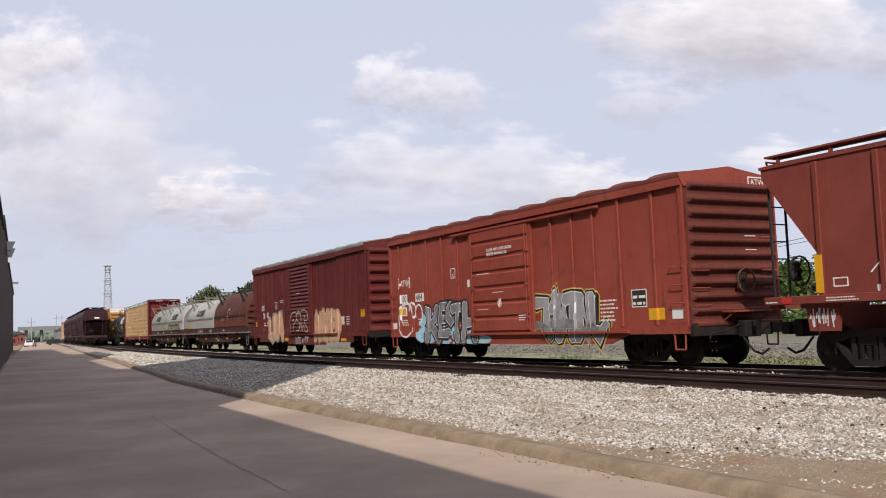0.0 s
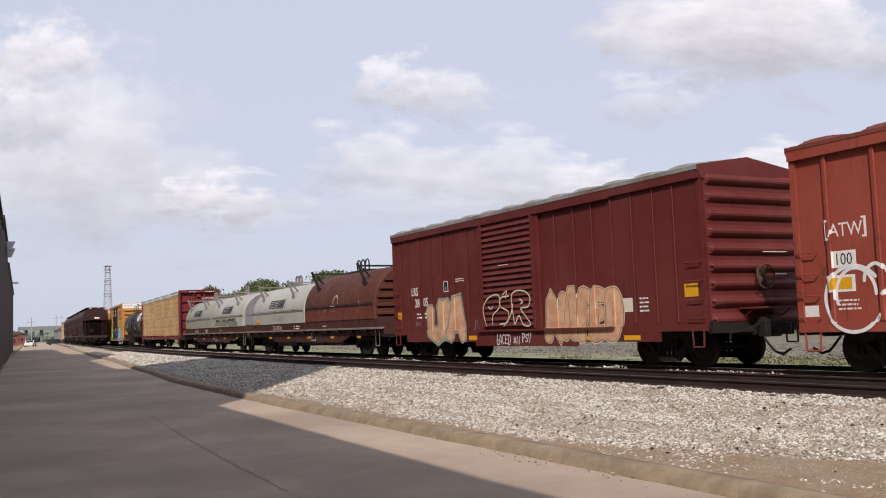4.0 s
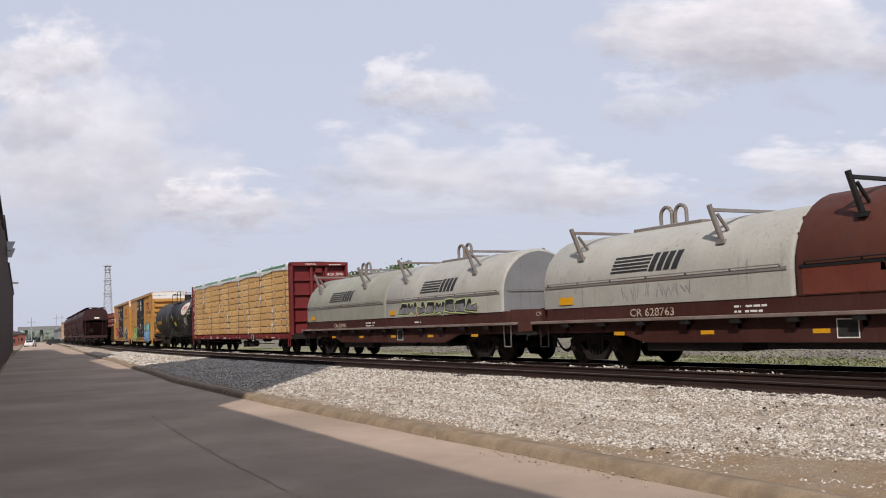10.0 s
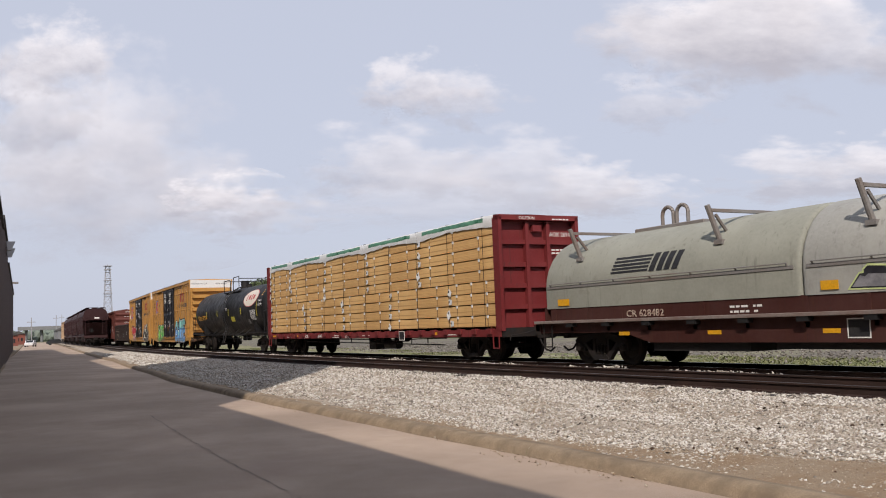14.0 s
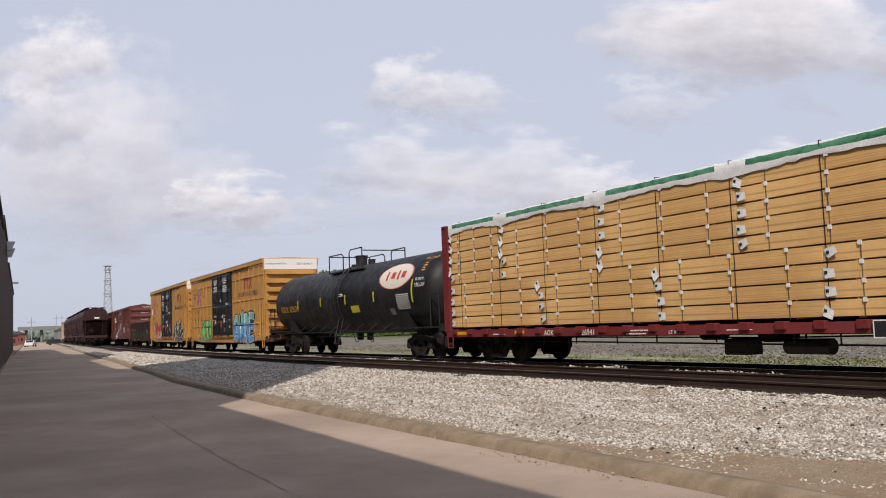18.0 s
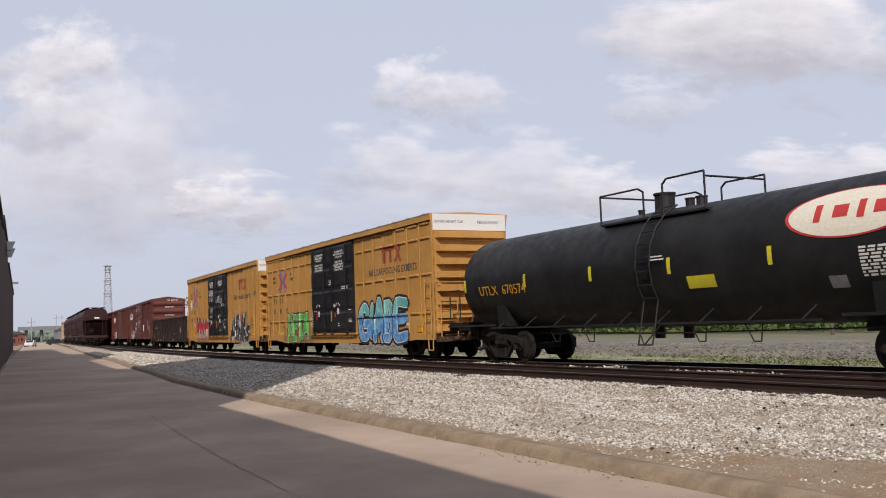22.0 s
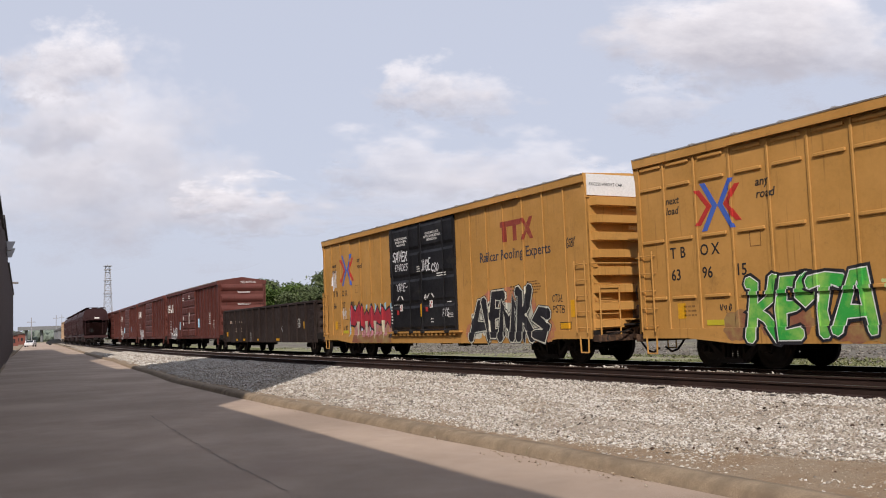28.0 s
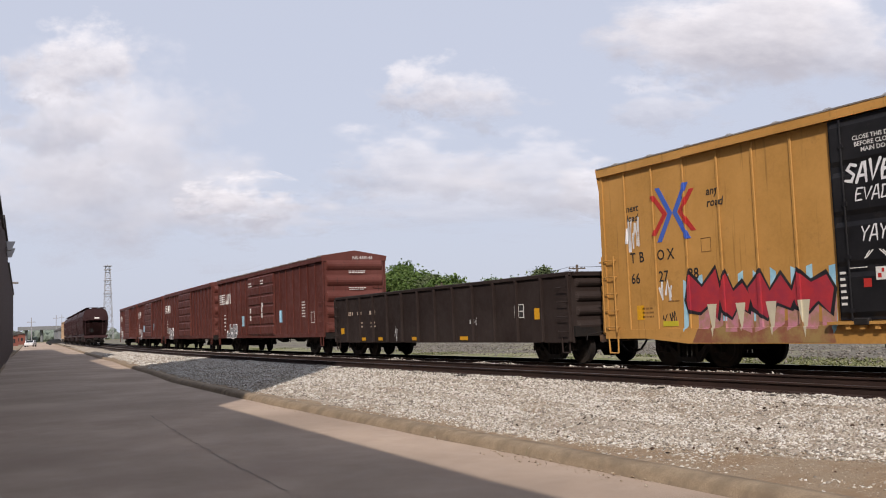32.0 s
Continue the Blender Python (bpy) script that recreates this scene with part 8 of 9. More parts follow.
# ---------------------------------------------------------------- brown box cars at the back of the train
def rear_boxcar(s, L, ze, label, detail, seed, pale_roof=True):
    c = car_thing("boxcar", label, "boxcar", s)
    door = (-2.4, 2.4)
    boxcar_shell(c, L, 2.96, 0.86, ze, ze + 0.24, RED_NS, ROOF_GALV if pale_roof else ROOF_RED, ribs_over(L, 18, [(-2.6, 2.6)]), door, 5, rib_w=0.07, rib_d=0.05, roof_ribs=14, n_rungs=4)
    y, yw = -1.53, -1.483
    plug_door(c, -2.4, -0.02, 0.98, ze - 0.25, y, RED_NS, 6)
    plug_door(c, 0.02, 2.4, 0.98, ze - 0.25, y, RED_NS, 6)
    hx = L / 2
    if detail:
        words(c, "NS 469146", 0.22, hx + 0.036, -0.1, ze - 0.13, WHITE, "end")
        for z in (ze - 0.75, ze - 1.5, ze - 2.2):
            small_print(c, -0.3, 0.55, z, z + 0.14, 2, hx + 0.088, WHITE, int(z * 10), face="end")
        small_print(c, -2.2, -1.6, 3.65, 3.95, 2, y - 0.085, WHITE, 121)
        small_print(c, 0.1, 0.7, 3.70, 4.0, 2, y - 0.085, WHITE, 122)
        frame_sign(c, 7.9, 8.4, 1.5, 2.0, yw, WHITE)
        small_print(c, 6.6, 7.1, 1.8, 2.6, 6, yw, WHITE, 123)
        for x, z in ((-2.0, 2.2), (0.2, 2.2), (-2.0, 1.8), (0.2, 1.9), (0.3, 2.45)):
            plates(c, [(x, x + 0.22, z, z + 0.26)], y - 0.085, WHITE, "door_label")
    # striped emblem in plain white shapes
    rects = [(-9.45, -8.1, 2.92 + 0.13 * k, 2.99 + 0.13 * k) for k in range(5)]
    plates(c, rects, yw, WHITE, "stripe")
    bm = fresh()
    for d in (0.0, 0.70):
        prism(bm, [(-8.0 + d, 2.90), (-7.82 + d, 2.90), (-7.62 + d, 3.52), (-7.80 + d, 3.52)], "y", yw - 0.003, yw + 0.01)
        prism(bm, [(-7.58 + d, 2.90), (-7.40 + d, 2.90), (-7.20 + d, 3.52), (-7.38 + d, 3.52)], "y", yw - 0.003, yw + 0.01)
    part("emblem_block", bm, WHITE, c)
    small_print(c, -8.3, -7.9, 1.3, 2.4, 5, yw, WHITE, 124)
    graffiti(c, -7.6, -5.2, 0.80, 1.75, [8, 6, 9], SP_GREY, SP_WHITE, None, 0.10, 0.05, yw, seed, sharp=True, label="faded grey and white graffiti")
    if seed % 2:
        plates(c, [(-4.2, -3.7, 1.5, 2.1), (3.2, 3.5, 1.6, 2.2)], yw, SP_PALE, "paint_patch")
    drape(c, ribs_over(L, 18, [(-2.6, 2.6)]), 0.07, 0.05, 1.02, 1.48)
    return c


# ---------------------------------------------------------------- covered hoppers
def hopper_body(c, L, paint, zt=4.55, grey=True):
    """A covered hopper with curved sides, sloped end sheets, bays below and a walkway on top."""
    half = L / 2
    prof = [(-1.42, 1.35), (-1.56, 1.75), (-1.60, 2.5), (-1.58, 3.3), (-1.48, 3.85), (-1.28, 4.18), (-0.9, 4.36), (0.0, 4.42), (0.9, 4.36), (1.28, 4.18), (1.48, 3.85), (1.58, 3.3), (1.60, 2.5), (1.56, 1.75), (1.42, 1.35)]
    verts, faces = [], []
    xs = [-half + 0.1, -half + 1.7, half - 1.7, half - 0.1]
    for k, x in enumerate(xs):
        for y, z in prof:
            if k in (0, 3):
                z = max(z, 3.0)
            verts.append((x, y, z))
    n = len(prof)
    for i in range(3):
        for j in range(n - 1):
            faces.append((i * n + j, i * n + j + 1, (i + 1) * n + j + 1, (i + 1) * n + j))
    faces.append(tuple(range(n)))
    faces.append(tuple(range(3 * n, 4 * n))[::-1])
    arrays("hopper_body", verts, faces, paint, c)
    bm = fresh()
    for sg in (-1, 1):
        prism(bm, [(sg * (half - 0.1), 3.0), (sg * (half - 1.7), 1.35), (sg * (half - 3.2), 0.9), (sg * (half - 3.2), 1.4)], "y", -1.35, 1.35)
    part("slope_sheet", bm, paint, c)
    for x in (-half * 0.5, 0.0, half * 0.5):
        bm = fresh()
        prism(bm, [(x - half * 0.22, 1.36), (x + half * 0.22, 1.36), (x + 0.35, 0.50), (x - 0.35, 0.50)], "y", -1.2, 1.2)
        part("discharge_bay", bm, paint, c)
    bm = fresh()
    for k in range(9):
        x = -half + 1.2 + (L - 2.4) * k / 8
        for sg in (-1, 1):
            y0, y1 = sorted((sg * 1.585, sg * 1.64))
            box(bm, x - 0.05, x + 0.05, y0, y1, 1.4, 3.5, 0.012)
    part("side_rib", bm, paint, c)
    bm = fresh()
    for sg in (-1, 1):
        y0, y1 = sorted((sg * 1.35, sg * 1.52))
        box(bm, -half, half, y0, y1, 1.16, 1.40, 0.01)
        box(bm, sg * half - 0.08, sg * half + 0.08, -1.45, 1.45, 1.0, 1.34)
        box(bm, sg * (half - 1.0) - 1.0, sg * (half - 1.0) + 1.0, -0.2, 0.2, 0.8, 1.2)
        y0, y1 = sorted((sg * 1.36, sg * 1.40))
        prism(bm, [(half - 2.2, 1.16), (half - 0.9, 1.16), (half - 1.2, 0.74), (half - 1.9, 0.74)], "y", y0, y1)
        prism(bm, [(-half + 2.2, 1.16), (-half + 0.9, 1.16), (-half + 1.2, 0.74), (-half + 1.9, 0.74)], "y", y0, y1)
    part("side_sill", bm, paint, c)
    bm = fresh()
    for sg in (-1, 1):
        for y in (-1.3, 1.3):
            bar(bm, (sg * (half - 0.12), y, 1.3), (sg * (half - 0.12), y, 3.4), 0.05, 6)
        for k in range(6):
            bar(bm, (sg * (half - 0.04), -1.3, 1.5 + 0.36 * k), (sg * (half - 0.04), -0.85, 1.5 + 0.36 * k), 0.016, 5)
            bar(bm, (sg * (half - 0.04), 1.3, 1.5 + 0.36 * k), (sg * (half - 0.04), 0.85, 1.5 + 0.36 * k), 0.016, 5)
        bar(bm, (sg * (half - 0.04), -0.85, 1.3), (sg * (half - 0.04), -0.85, 3.5), 0.025, 5)
        bar(bm, (sg * (half - 0.04), 0.85, 1.3), (sg * (half - 0.04), 0.85, 3.5), 0.025, 5)
    part("end_frame", bm, paint, c)
    bm = fresh()
    for sg in (-1, 1):
        box(bm, -half - 0.05, half + 0.05, sg * 0.95 - 0.25, sg * 0.95 + 0.25, zt - 0.02, zt + 0.03)
        for k in range(9):
            x = -half + 0.3 + (L - 0.6) * k / 8
            box(bm, x - 0.03, x + 0.03, sg * 0.95 - 0.03, sg * 0.95 + 0.03, 4.3, zt)
        pipe(bm, [(sg * (half + 0.05), -1.2, zt - 0.3), (sg * (half + 0.05), -1.2, zt + 0.02), (sg * (half + 0.05), 1.2, zt + 0.02), (sg * (half + 0.05), 1.2, zt - 0.3)], 0.022, 5)
    part("roof_walk", bm, paint, c)
    bm = fresh()
    for k in range(7):
        disc(bm, (-half + 1.6 + (L - 3.2) * k / 6, 0, 4.46), "z", 0.35, 0.10, 14)
    part("hatch", bm, paint, c)
    brake_wheel(c, half - 0.15, -0.5, 2.0, 0.28, BLACK_IRON)
    brake_wheel(c, -half - 0.05, -0.9, 1.95, 0.28, BLACK_IRON)
    couplers(c, half + 0.35)
    bogie(c, half - 1.9)
    bogie(c, -half + 1.9)


def lead_hopper():
    """A flat-sided covered hopper whose end sheets slope in under the roof."""
    c = car_thing("hopper_car", "red covered hopper car with sloping end sheets", "hopper car", 71.95)
    half, paint = 8.0, RED_HOP
    out = [(-7.95, 4.18), (-7.95, 3.98), (-6.72, 2.36), (-6.72, 1.50), (6.72, 1.50), (6.72, 2.36), (7.95, 3.98), (7.95, 4.18)]
    for sg in (-1, 1):
        bm = fresh()
        y0, y1 = sorted((sg * 1.47, sg * 1.53))
        prism(bm, out, "y", y0, y1)
        part("side_wall", bm, paint, c)
        bm = fresh()
        y0, y1 = sorted((sg * 1.52, sg * 1.60))
        box(bm, -0.06, 0.06, y0, y1, 1.5, 4.12, 0.015)
        rib = part("side_rib", bm, paint, c)
        rib.location.x = -6.6
        for k in range(1, 11):
            again(rib, pose(-6.6 + 1.32 * k, 0, 0))
        bm = fresh()
        y0, y1 = sorted((sg * 1.38, sg * 1.62))
        box(bm, -half, half, y0, y1, 1.36, 1.52, 0.01)
        part("side_sill", bm, paint, c)
    bm = fresh()
    prism(bm, [(-7.9, 4.0), (-6.7, 2.42), (-4.2, 0.95), (-4.2, 1.6), (4.2, 1.6), (4.2, 0.95), (6.7, 2.42), (7.9, 4.0), (7.9, 4.16), (-7.9, 4.16)], "y", -1.46, 1.46)
    part("slope_sheet", bm, paint, c)
    bm = fresh()
    prism(bm, [(-1.56, 4.16), (-1.56, 4.22), (-0.9, 4.38), (0, 4.42), (0.9, 4.38), (1.56, 4.22), (1.56, 4.16)], "x", -7.98, 7.98)
    part("roof", bm, paint, c)
    for x in (-3.0, 0.0, 3.0):
        bm = fresh()
        prism(bm, [(x - 1.4, 1.45), (x + 1.4, 1.45), (x + 0.4, 0.5), (x - 0.4, 0.5)], "y", -1.25, 1.25)
        part("discharge_bay", bm, BLACK_IRON, c)
    for sg in (-1, 1):
        bm = fresh()
        prism(bm, [(sg * 7.14, 1.38), (sg * 6.32, 1.38), (sg * 6.40, 0.82), (sg * 7.06, 0.82)], "y", -1.44, -1.36)
        prism(bm, [(sg * 7.14, 1.38), (sg * 6.32, 1.38), (sg * 6.40, 0.82), (sg * 7.06, 0.82)], "y", 1.36, 1.44)
        box(bm, sg * 7.9 - 0.1, sg * 7.9 + 0.1, -1.45, 1.45, 1.28, 1.45)
        box(bm, min(sg * 5.0, sg * 7.9), max(sg * 5.0, sg * 7.9), -0.2, 0.2, 0.75, 1.3)
        part("end_sill", bm, paint, c)
        bm = fresh()
        for y in (-1.42, -0.95, 0.95, 1.42):
            bar(bm, (sg * 7.88, y, 1.4), (sg * 7.88, y, 4.1), 0.028, 6)
        for k in range(7):
            for ya, yb in ((-1.42, -0.95), (0.95, 1.42)):
                bar(bm, (sg * 7.9, ya, 1.6 + 0.36 * k), (sg * 7.9, yb, 1.6 + 0.36 * k), 0.016, 5)
        part("end_ladder", bm, BLACK_IRON if sg < 0 else paint, c)
        bm = fresh()
        pipe(bm, [(sg * 7.95, -1.3, 4.2), (sg * 8.0, -1.3, 4.36), (sg * 8.0, 1.3, 4.36), (sg * 7.95, 1.3, 4.2)], 0.022, 5)
        part("end_rail", bm, paint, c)
        bm = fresh()
        box(bm, -7.9, 7.9, sg * 1.25 - 0.22, sg * 1.25 + 0.22, 4.40, 4.44)
        part("roof_walk", bm, paint, c)
        bm = fresh()
        for k in range(13):
            x = -7.6 + 15.2 * k / 12
            box(bm, x - 0.03, x + 0.03, sg * 1.4 - 0.03, sg * 1.4 + 0.03, 4.2, 4.40)
        part("walk_bracket", bm, paint, c)
    brake_wheel(c, -7.62, -1.0, 2.05, 0.30, BLACK_IRON)
    couplers(c, half + 0.35)
    bogie(c, half - 1.9)
    bogie(c, -half + 1.9)
    y = -1.534
    plates(c, [(-6.72, -6.55, 1.56, 2.30)], y - 0.07, REFLECT, "reflector")
    plates(c, [(-7.55, -7.30, 1.38, 1.50)], -1.625, SIGN_RED, "reflector")
    small_print(c, -7.95, -7.6, 1.40, 1.46, 1, -1.622, WHITE, 134)
    small_print(c, -6.5, -5.7, 1.40, 1.50, 2, -1.622, WHITE, 133)
    frame_sign(c, -6.38, -6.05, 1.66, 1.84, y, WHITE)
    plates(c, [(-5.45, -5.12, 1.54, 1.66)], y, WHITE_BAND, "paper_label")
    scrawl(c, -5.5, -4.9, 1.7, 2.2, 1, SP_WHITE, y - 0.02, 131, 0.014)
    scrawl(c, -7.02, -6.42, 0.88, 1.3, 5, SP_WHITE, -1.45, 132, 0.014)
    return c


lead_hopper()
atw_boxcar()
lrs_boxcar()
coil_car_mixed()
coil_car_grey()
centre_beam()
tank_car()
yellow_boxcar(-67.35, "639615", "tall yellow boxcar with black doors and blue and green graffiti", True, piece_blue)
yellow_boxcar(-88.46, "662738", "tall yellow boxcar with black doors and red and black graffiti", False, piece_red)
gondola()
rear_boxcar(-127.8, 19.4, 4.42, "brown-red double-door boxcar with white striped emblem", True, 125)
rear_boxcar(-149.2, 19.0, 4.40, "brown-red boxcar with faded graffiti", False, 126, False)
rear_boxcar(-169.6, 18.2, 4.38, "brown-red boxcar far down the train", False, 127, False)
rear_boxcar(-189.6, 18.2, 4.38, "brown-red boxcar far down the train", False, 128, False)
TRAIN = list(CARS)
TRAIN_WHEELS = list(WHEELS)

# parked cars on the near track
CARS.clear()
for k in range(4):
    c = tagged(empty("hopper_car"), "weathered maroon covered hopper car standing on the near track", "hopper car", "parked cars")
    hopper_body(c, 16.4, HOPPER_DARK, 4.47)
    for o in c.children:
        if o.name.split(".")[0] in ("hopper_body", "side_rib", "roof_walk", "hatch", "end_frame"):
            o.scale.z = 1.12
    c.matrix_world = at(-139.4 - k * 18.0, NEAR_OFF)
    if k == 0:
        plates(c, [(-0.15, 0.45, 3.55, 3.75)], 8.12, WHITE, "marking", "end")
c = tagged(empty("boxcar"), "tan boxcar at the end of the parked string", "boxcar", "parked cars")
boxcar_shell(c, 15.5, 2.96, 0.86, 4.4, 4.65, TAN_CAR, ROOF_GALV, ribs_over(15.5, 12), (0, 0), 6)
c.matrix_world = at(-139.4 - 4 * 18.0, NEAR_OFF)
CARS.clear()

# ---------------------------------------------------------------- sheds on the camera's side of the road
BRICK = surface("warehouse_brick", (0.105, 0.075, 0.066), 0.9, 0.0, (0.075, 0.055, 0.05), (0.5, 0.4, 0.65), (30.0, 0.2), None, 0.5, 24.0, space="World", spec=0.15)
LAMP_GREY = surface("pale_lamp_shell", (0.55, 0.55, 0.56), 0.5, 0.0, (0.42, 0.42, 0.43), bump=0.05)
ROOF_TAR = surface("tar_roof", (0.06, 0.058, 0.055), 0.9, 0.0, (0.09, 0.085, 0.08), bump=0.3, space="World")


def wall_line(x):
    return -1.0 + (0.079 * -x if x < 0 else 0.0)


def shed(name, label, x0, x1, depth, z1, setback=0.0, turn=0.0):
    """A long shed along the road from x0 to x1."""
    t = tagged(empty(name), label, "warehouse")
    ya, yb = wall_line(x0) - setback - turn, wall_line(x1) - setback
    bm = fresh()
    prism(bm, [(x0, ya), (x1, yb), (x1, yb - depth), (x0, ya - depth)], "z", -0.9, z1)
    part("wall", bm, BRICK, t)
    bm = fresh()
    prism(bm, [(x0, ya + 0.12), (x1, yb + 0.12), (x1, yb - depth - 0.1), (x0, ya - depth - 0.1)], "z", z1, z1 + 0.18)
    part("roof", bm, ROOF_TAR, t)
    return t


# both out of view: height and front line follow the road's shadow edge
shed("warehouse", "long dark brick warehouse beside the road", 0.0, 70.0, 14.0, 7.92)
shed("warehouse", "long dark brick warehouse beside the road", -13.0, 0.0, 14.0, 7.92, 0.0, 0.44)
# out of view: sized so that its shade crosses road and ballast
shed("warehouse", "unseen tall brick block beside the road, placed to cast shade", -30.6, -13.0, 12.0, 17.4, 0.02)
shed("warehouse", "dark brick warehouse wing", -60.0, -30.6, 14.0, 7.7)
# hidden behind the low front, added to shade the ballast farther on
shed("warehouse", "unseen tall set-back block, added to cast shade", -84.0, -60.0, 12.0, 13.4, 1.2)
shed("warehouse", "dark brick warehouse front with a parapet", -84.0, -60.02, 1.18, 8.4)
shed("warehouse", "low brick shed at the end of the row", -142.0, -84.0, 10.0, 7.4)
# floodlights on brackets on the far wall
for s, z in ((-70.0, 7.55), (-70.9, 7.15)):
    t = tagged(empty("floodlight"), "grey floodlight on a bracket on the warehouse wall", "floodlight", "floodlights")
    y = wall_line(s)
    bm = fresh()
    bar(bm, (s, y, z), (s, y + 0.3, z + 0.10), 0.04, 6)
    part("bracket", bm, GREY_TUBE, t)
    bm = fresh()
    prism(bm, [(y + 0.05, z + 0.40), (y + 0.62, z + 0.40), (y + 0.38, z - 0.20), (y + 0.12, z - 0.20)], "x", s - 0.25, s + 0.25)
    part("lamp_head", bm, LAMP_GREY, t)


# ---------------------------------------------------------------- trees
BARK = surface("bark", (0.075, 0.058, 0.045), 0.95, 0.0, (0.05, 0.04, 0.03), (2.0, 0.4, 0.6), bump=0.8, bump_scale=12)


def leaf_material(name, cols):
    m = island(name, cols, 0.7)
    b = m.node_tree.nodes["Principled BSDF"]
    b.inputs["Subsurface Weight"].default_value = 0.0
    return m


LEAF_A = leaf_material("leaves_mid_green", [(0.0, (0.045, 0.085, 0.018)), (0.5, (0.075, 0.125, 0.028)), (1.0, (0.115, 0.165, 0.045))])
LEAF_B = leaf_material("leaves_grey_green", [(0.0, (0.06, 0.085, 0.035)), (0.5, (0.09, 0.12, 0.05)), (1.0, (0.135, 0.16, 0.08))])


def tree_mesh(seed, height, spread, leaves, leaf):
    """Trunk with forking limbs, and a loose crown of leaf clumps with gaps."""
    rng = random.Random(seed)
    bm = fresh()
    tips = []

    def limb(a, d, ln, r, depth):
        b = a + d * ln
        q0, q1 = d.to_track_quat("Z", "Y"), d.to_track_quat("Z", "Y")
        n = 7 if depth < 2 else 5
        ra = [bm.verts.new(a + q0 @ Vector((r * math.cos(6.283 * i / n), r * math.sin(6.283 * i / n), 0))) for i in range(n)]
        rb = [bm.verts.new(b + q1 @ Vector((r * 0.68 * math.cos(6.283 * i / n), r * 0.68 * math.sin(6.283 * i / n), 0))) for i in range(n)]
        for i in range(n):
            bm.faces.new((ra[i], ra[(i + 1) % n], rb[(i + 1) % n], rb[i]))
        if depth >= 3:
            tips.append(b)
            return
        if depth >= 1:
            tips.append((a + b) / 2)
        for k in range(3 if depth < 2 else 3):
            e = Vector((rng.gauss(0, 1), rng.gauss(0, 1), rng.gauss(0.35, 0.5))).normalized()
            nd = (d * 0.75 + e * (0.75 * spread)).normalized()
            limb(b, nd, ln * rng.uniform(0.58, 0.82), r * 0.62, depth + 1)

    limb(Vector((0, 0, -0.4)), Vector((rng.uniform(-0.06, 0.06), rng.uniform(-0.06, 0.06), 1)).normalized(), height * 0.34, height * 0.022, 0)
    verts, faces = [], []
    for k in range(leaves):
        t = tips[rng.randrange(len(tips))]
        p = t + Vector((rng.gauss(0, 1), rng.gauss(0, 1), rng.gauss(0, 0.8))) * height * 0.055
        s = height * leaf * rng.uniform(0.6, 1.3)
        u = Vector((rng.gauss(0, 1), rng.gauss(0, 1), rng.gauss(0, 0.6))).normalized()
        v = u.cross(Vector((rng.gauss(0, 1), rng.gauss(0, 1), rng.gauss(0, 1)))).normalized()
        n = len(verts)
        verts += [tuple(p - u * s), tuple(p + v * s * 0.55), tuple(p + u * s), tuple(p - v * s * 0.55 + u * s * 0.2)]
        faces.append((n, n + 1, n + 2, n + 3))
    return bm, verts, faces


TREES = []
for seed, h, spread, leaves, mat in ((1, 10, 0.95, 5200, LEAF_A), (2, 11, 0.8, 4200, LEAF_B), (3, 9, 1.1, 5600, LEAF_A), (4, 12, 0.75, 3000, LEAF_B)):
    t = tagged(empty("tree"), "broad green deciduous tree behind the tracks" if mat is LEAF_A else "grey-green tree with a loose open crown", "tree", "trees behind the tracks")
    bm, v, f = tree_mesh(seed, h, spread, leaves, 0.024)
    part("trunk", bm, BARK, t)
    arrays("crown", v, f, mat, t)
    TREES.append((t, h))
place_rng = random.Random(77)
first_use = set()


def plant(kind, s, off, size):
    t, h = TREES[kind]
    m = at(s, off, -0.6, place_rng.uniform(0, 360))
    if kind not in first_use:
        first_use.add(kind)
        t.matrix_world = m
        t.scale = (size / h,) * 3
    else:
        c = copy_thing(t, m)
        c.scale = (size / h,) * 3


TOPS = [(-420, 25), (-300, 21), (-226, 19), (-174, 15.5), (-139, 10.5), (-65, 8.6), (60, 8.5)]
for k in range(64):
    s = -400 + 460 * (k + 0.5 + place_rng.uniform(-0.4, 0.4)) / 64
    plant(place_rng.randrange(4), s, 78 + place_rng.uniform(-4, 10), between(s, TOPS) * place_rng.uniform(0.80, 1.08) * 0.93)

for k in range(22):
    s = -118 + 150 * (k + place_rng.uniform(0, 0.8)) / 22
    plant(place_rng.choice((0, 2, 0, 2, 1)), s, 76 + place_rng.uniform(-3, 7), place_rng.uniform(6.8, 8.8))

for k in range(17):
    s = -222 + 122 * (k + place_rng.uniform(0, 0.8)) / 17
    plant(place_rng.choice((0, 2, 1, 3, 0)), s, 78 + place_rng.uniform(-3, 5), between(s, [(-230, 18), (-190, 14.5), (-165, 11.8), (-142, 10.4), (-100, 9.0)]) * place_rng.uniform(0.92, 1.06))

# scrub under the trees
rng = np.random.default_rng(9)
v, f = [], []
for k in range(30000):
    s, o = -240 + 320 * rng.random(), 66 + 16 * rng.random()
    x, y, _ = along(s, o)
    h = 4.2 * rng.random() ** 1.5 * (0.5 + 0.9 * abs(noise.noise(Vector((x * 0.06, y * 0.06, 0)))))
    p = Vector((x, y, -0.5 + h))
    u = Vector(rng.normal(size=3)).normalized() * 0.32
    w = u.cross(Vector(rng.normal(size=3))).normalized() * 0.2
    n = len(v)
    v += [tuple(p - u), tuple(p + w), tuple(p + u), tuple(p - w)]
    f.append((n, n + 1, n + 2, n + 3))
tagged(arrays("scrub", v, f, LEAF_A), "low green scrub under the trees", "bushes", "", "stuff")

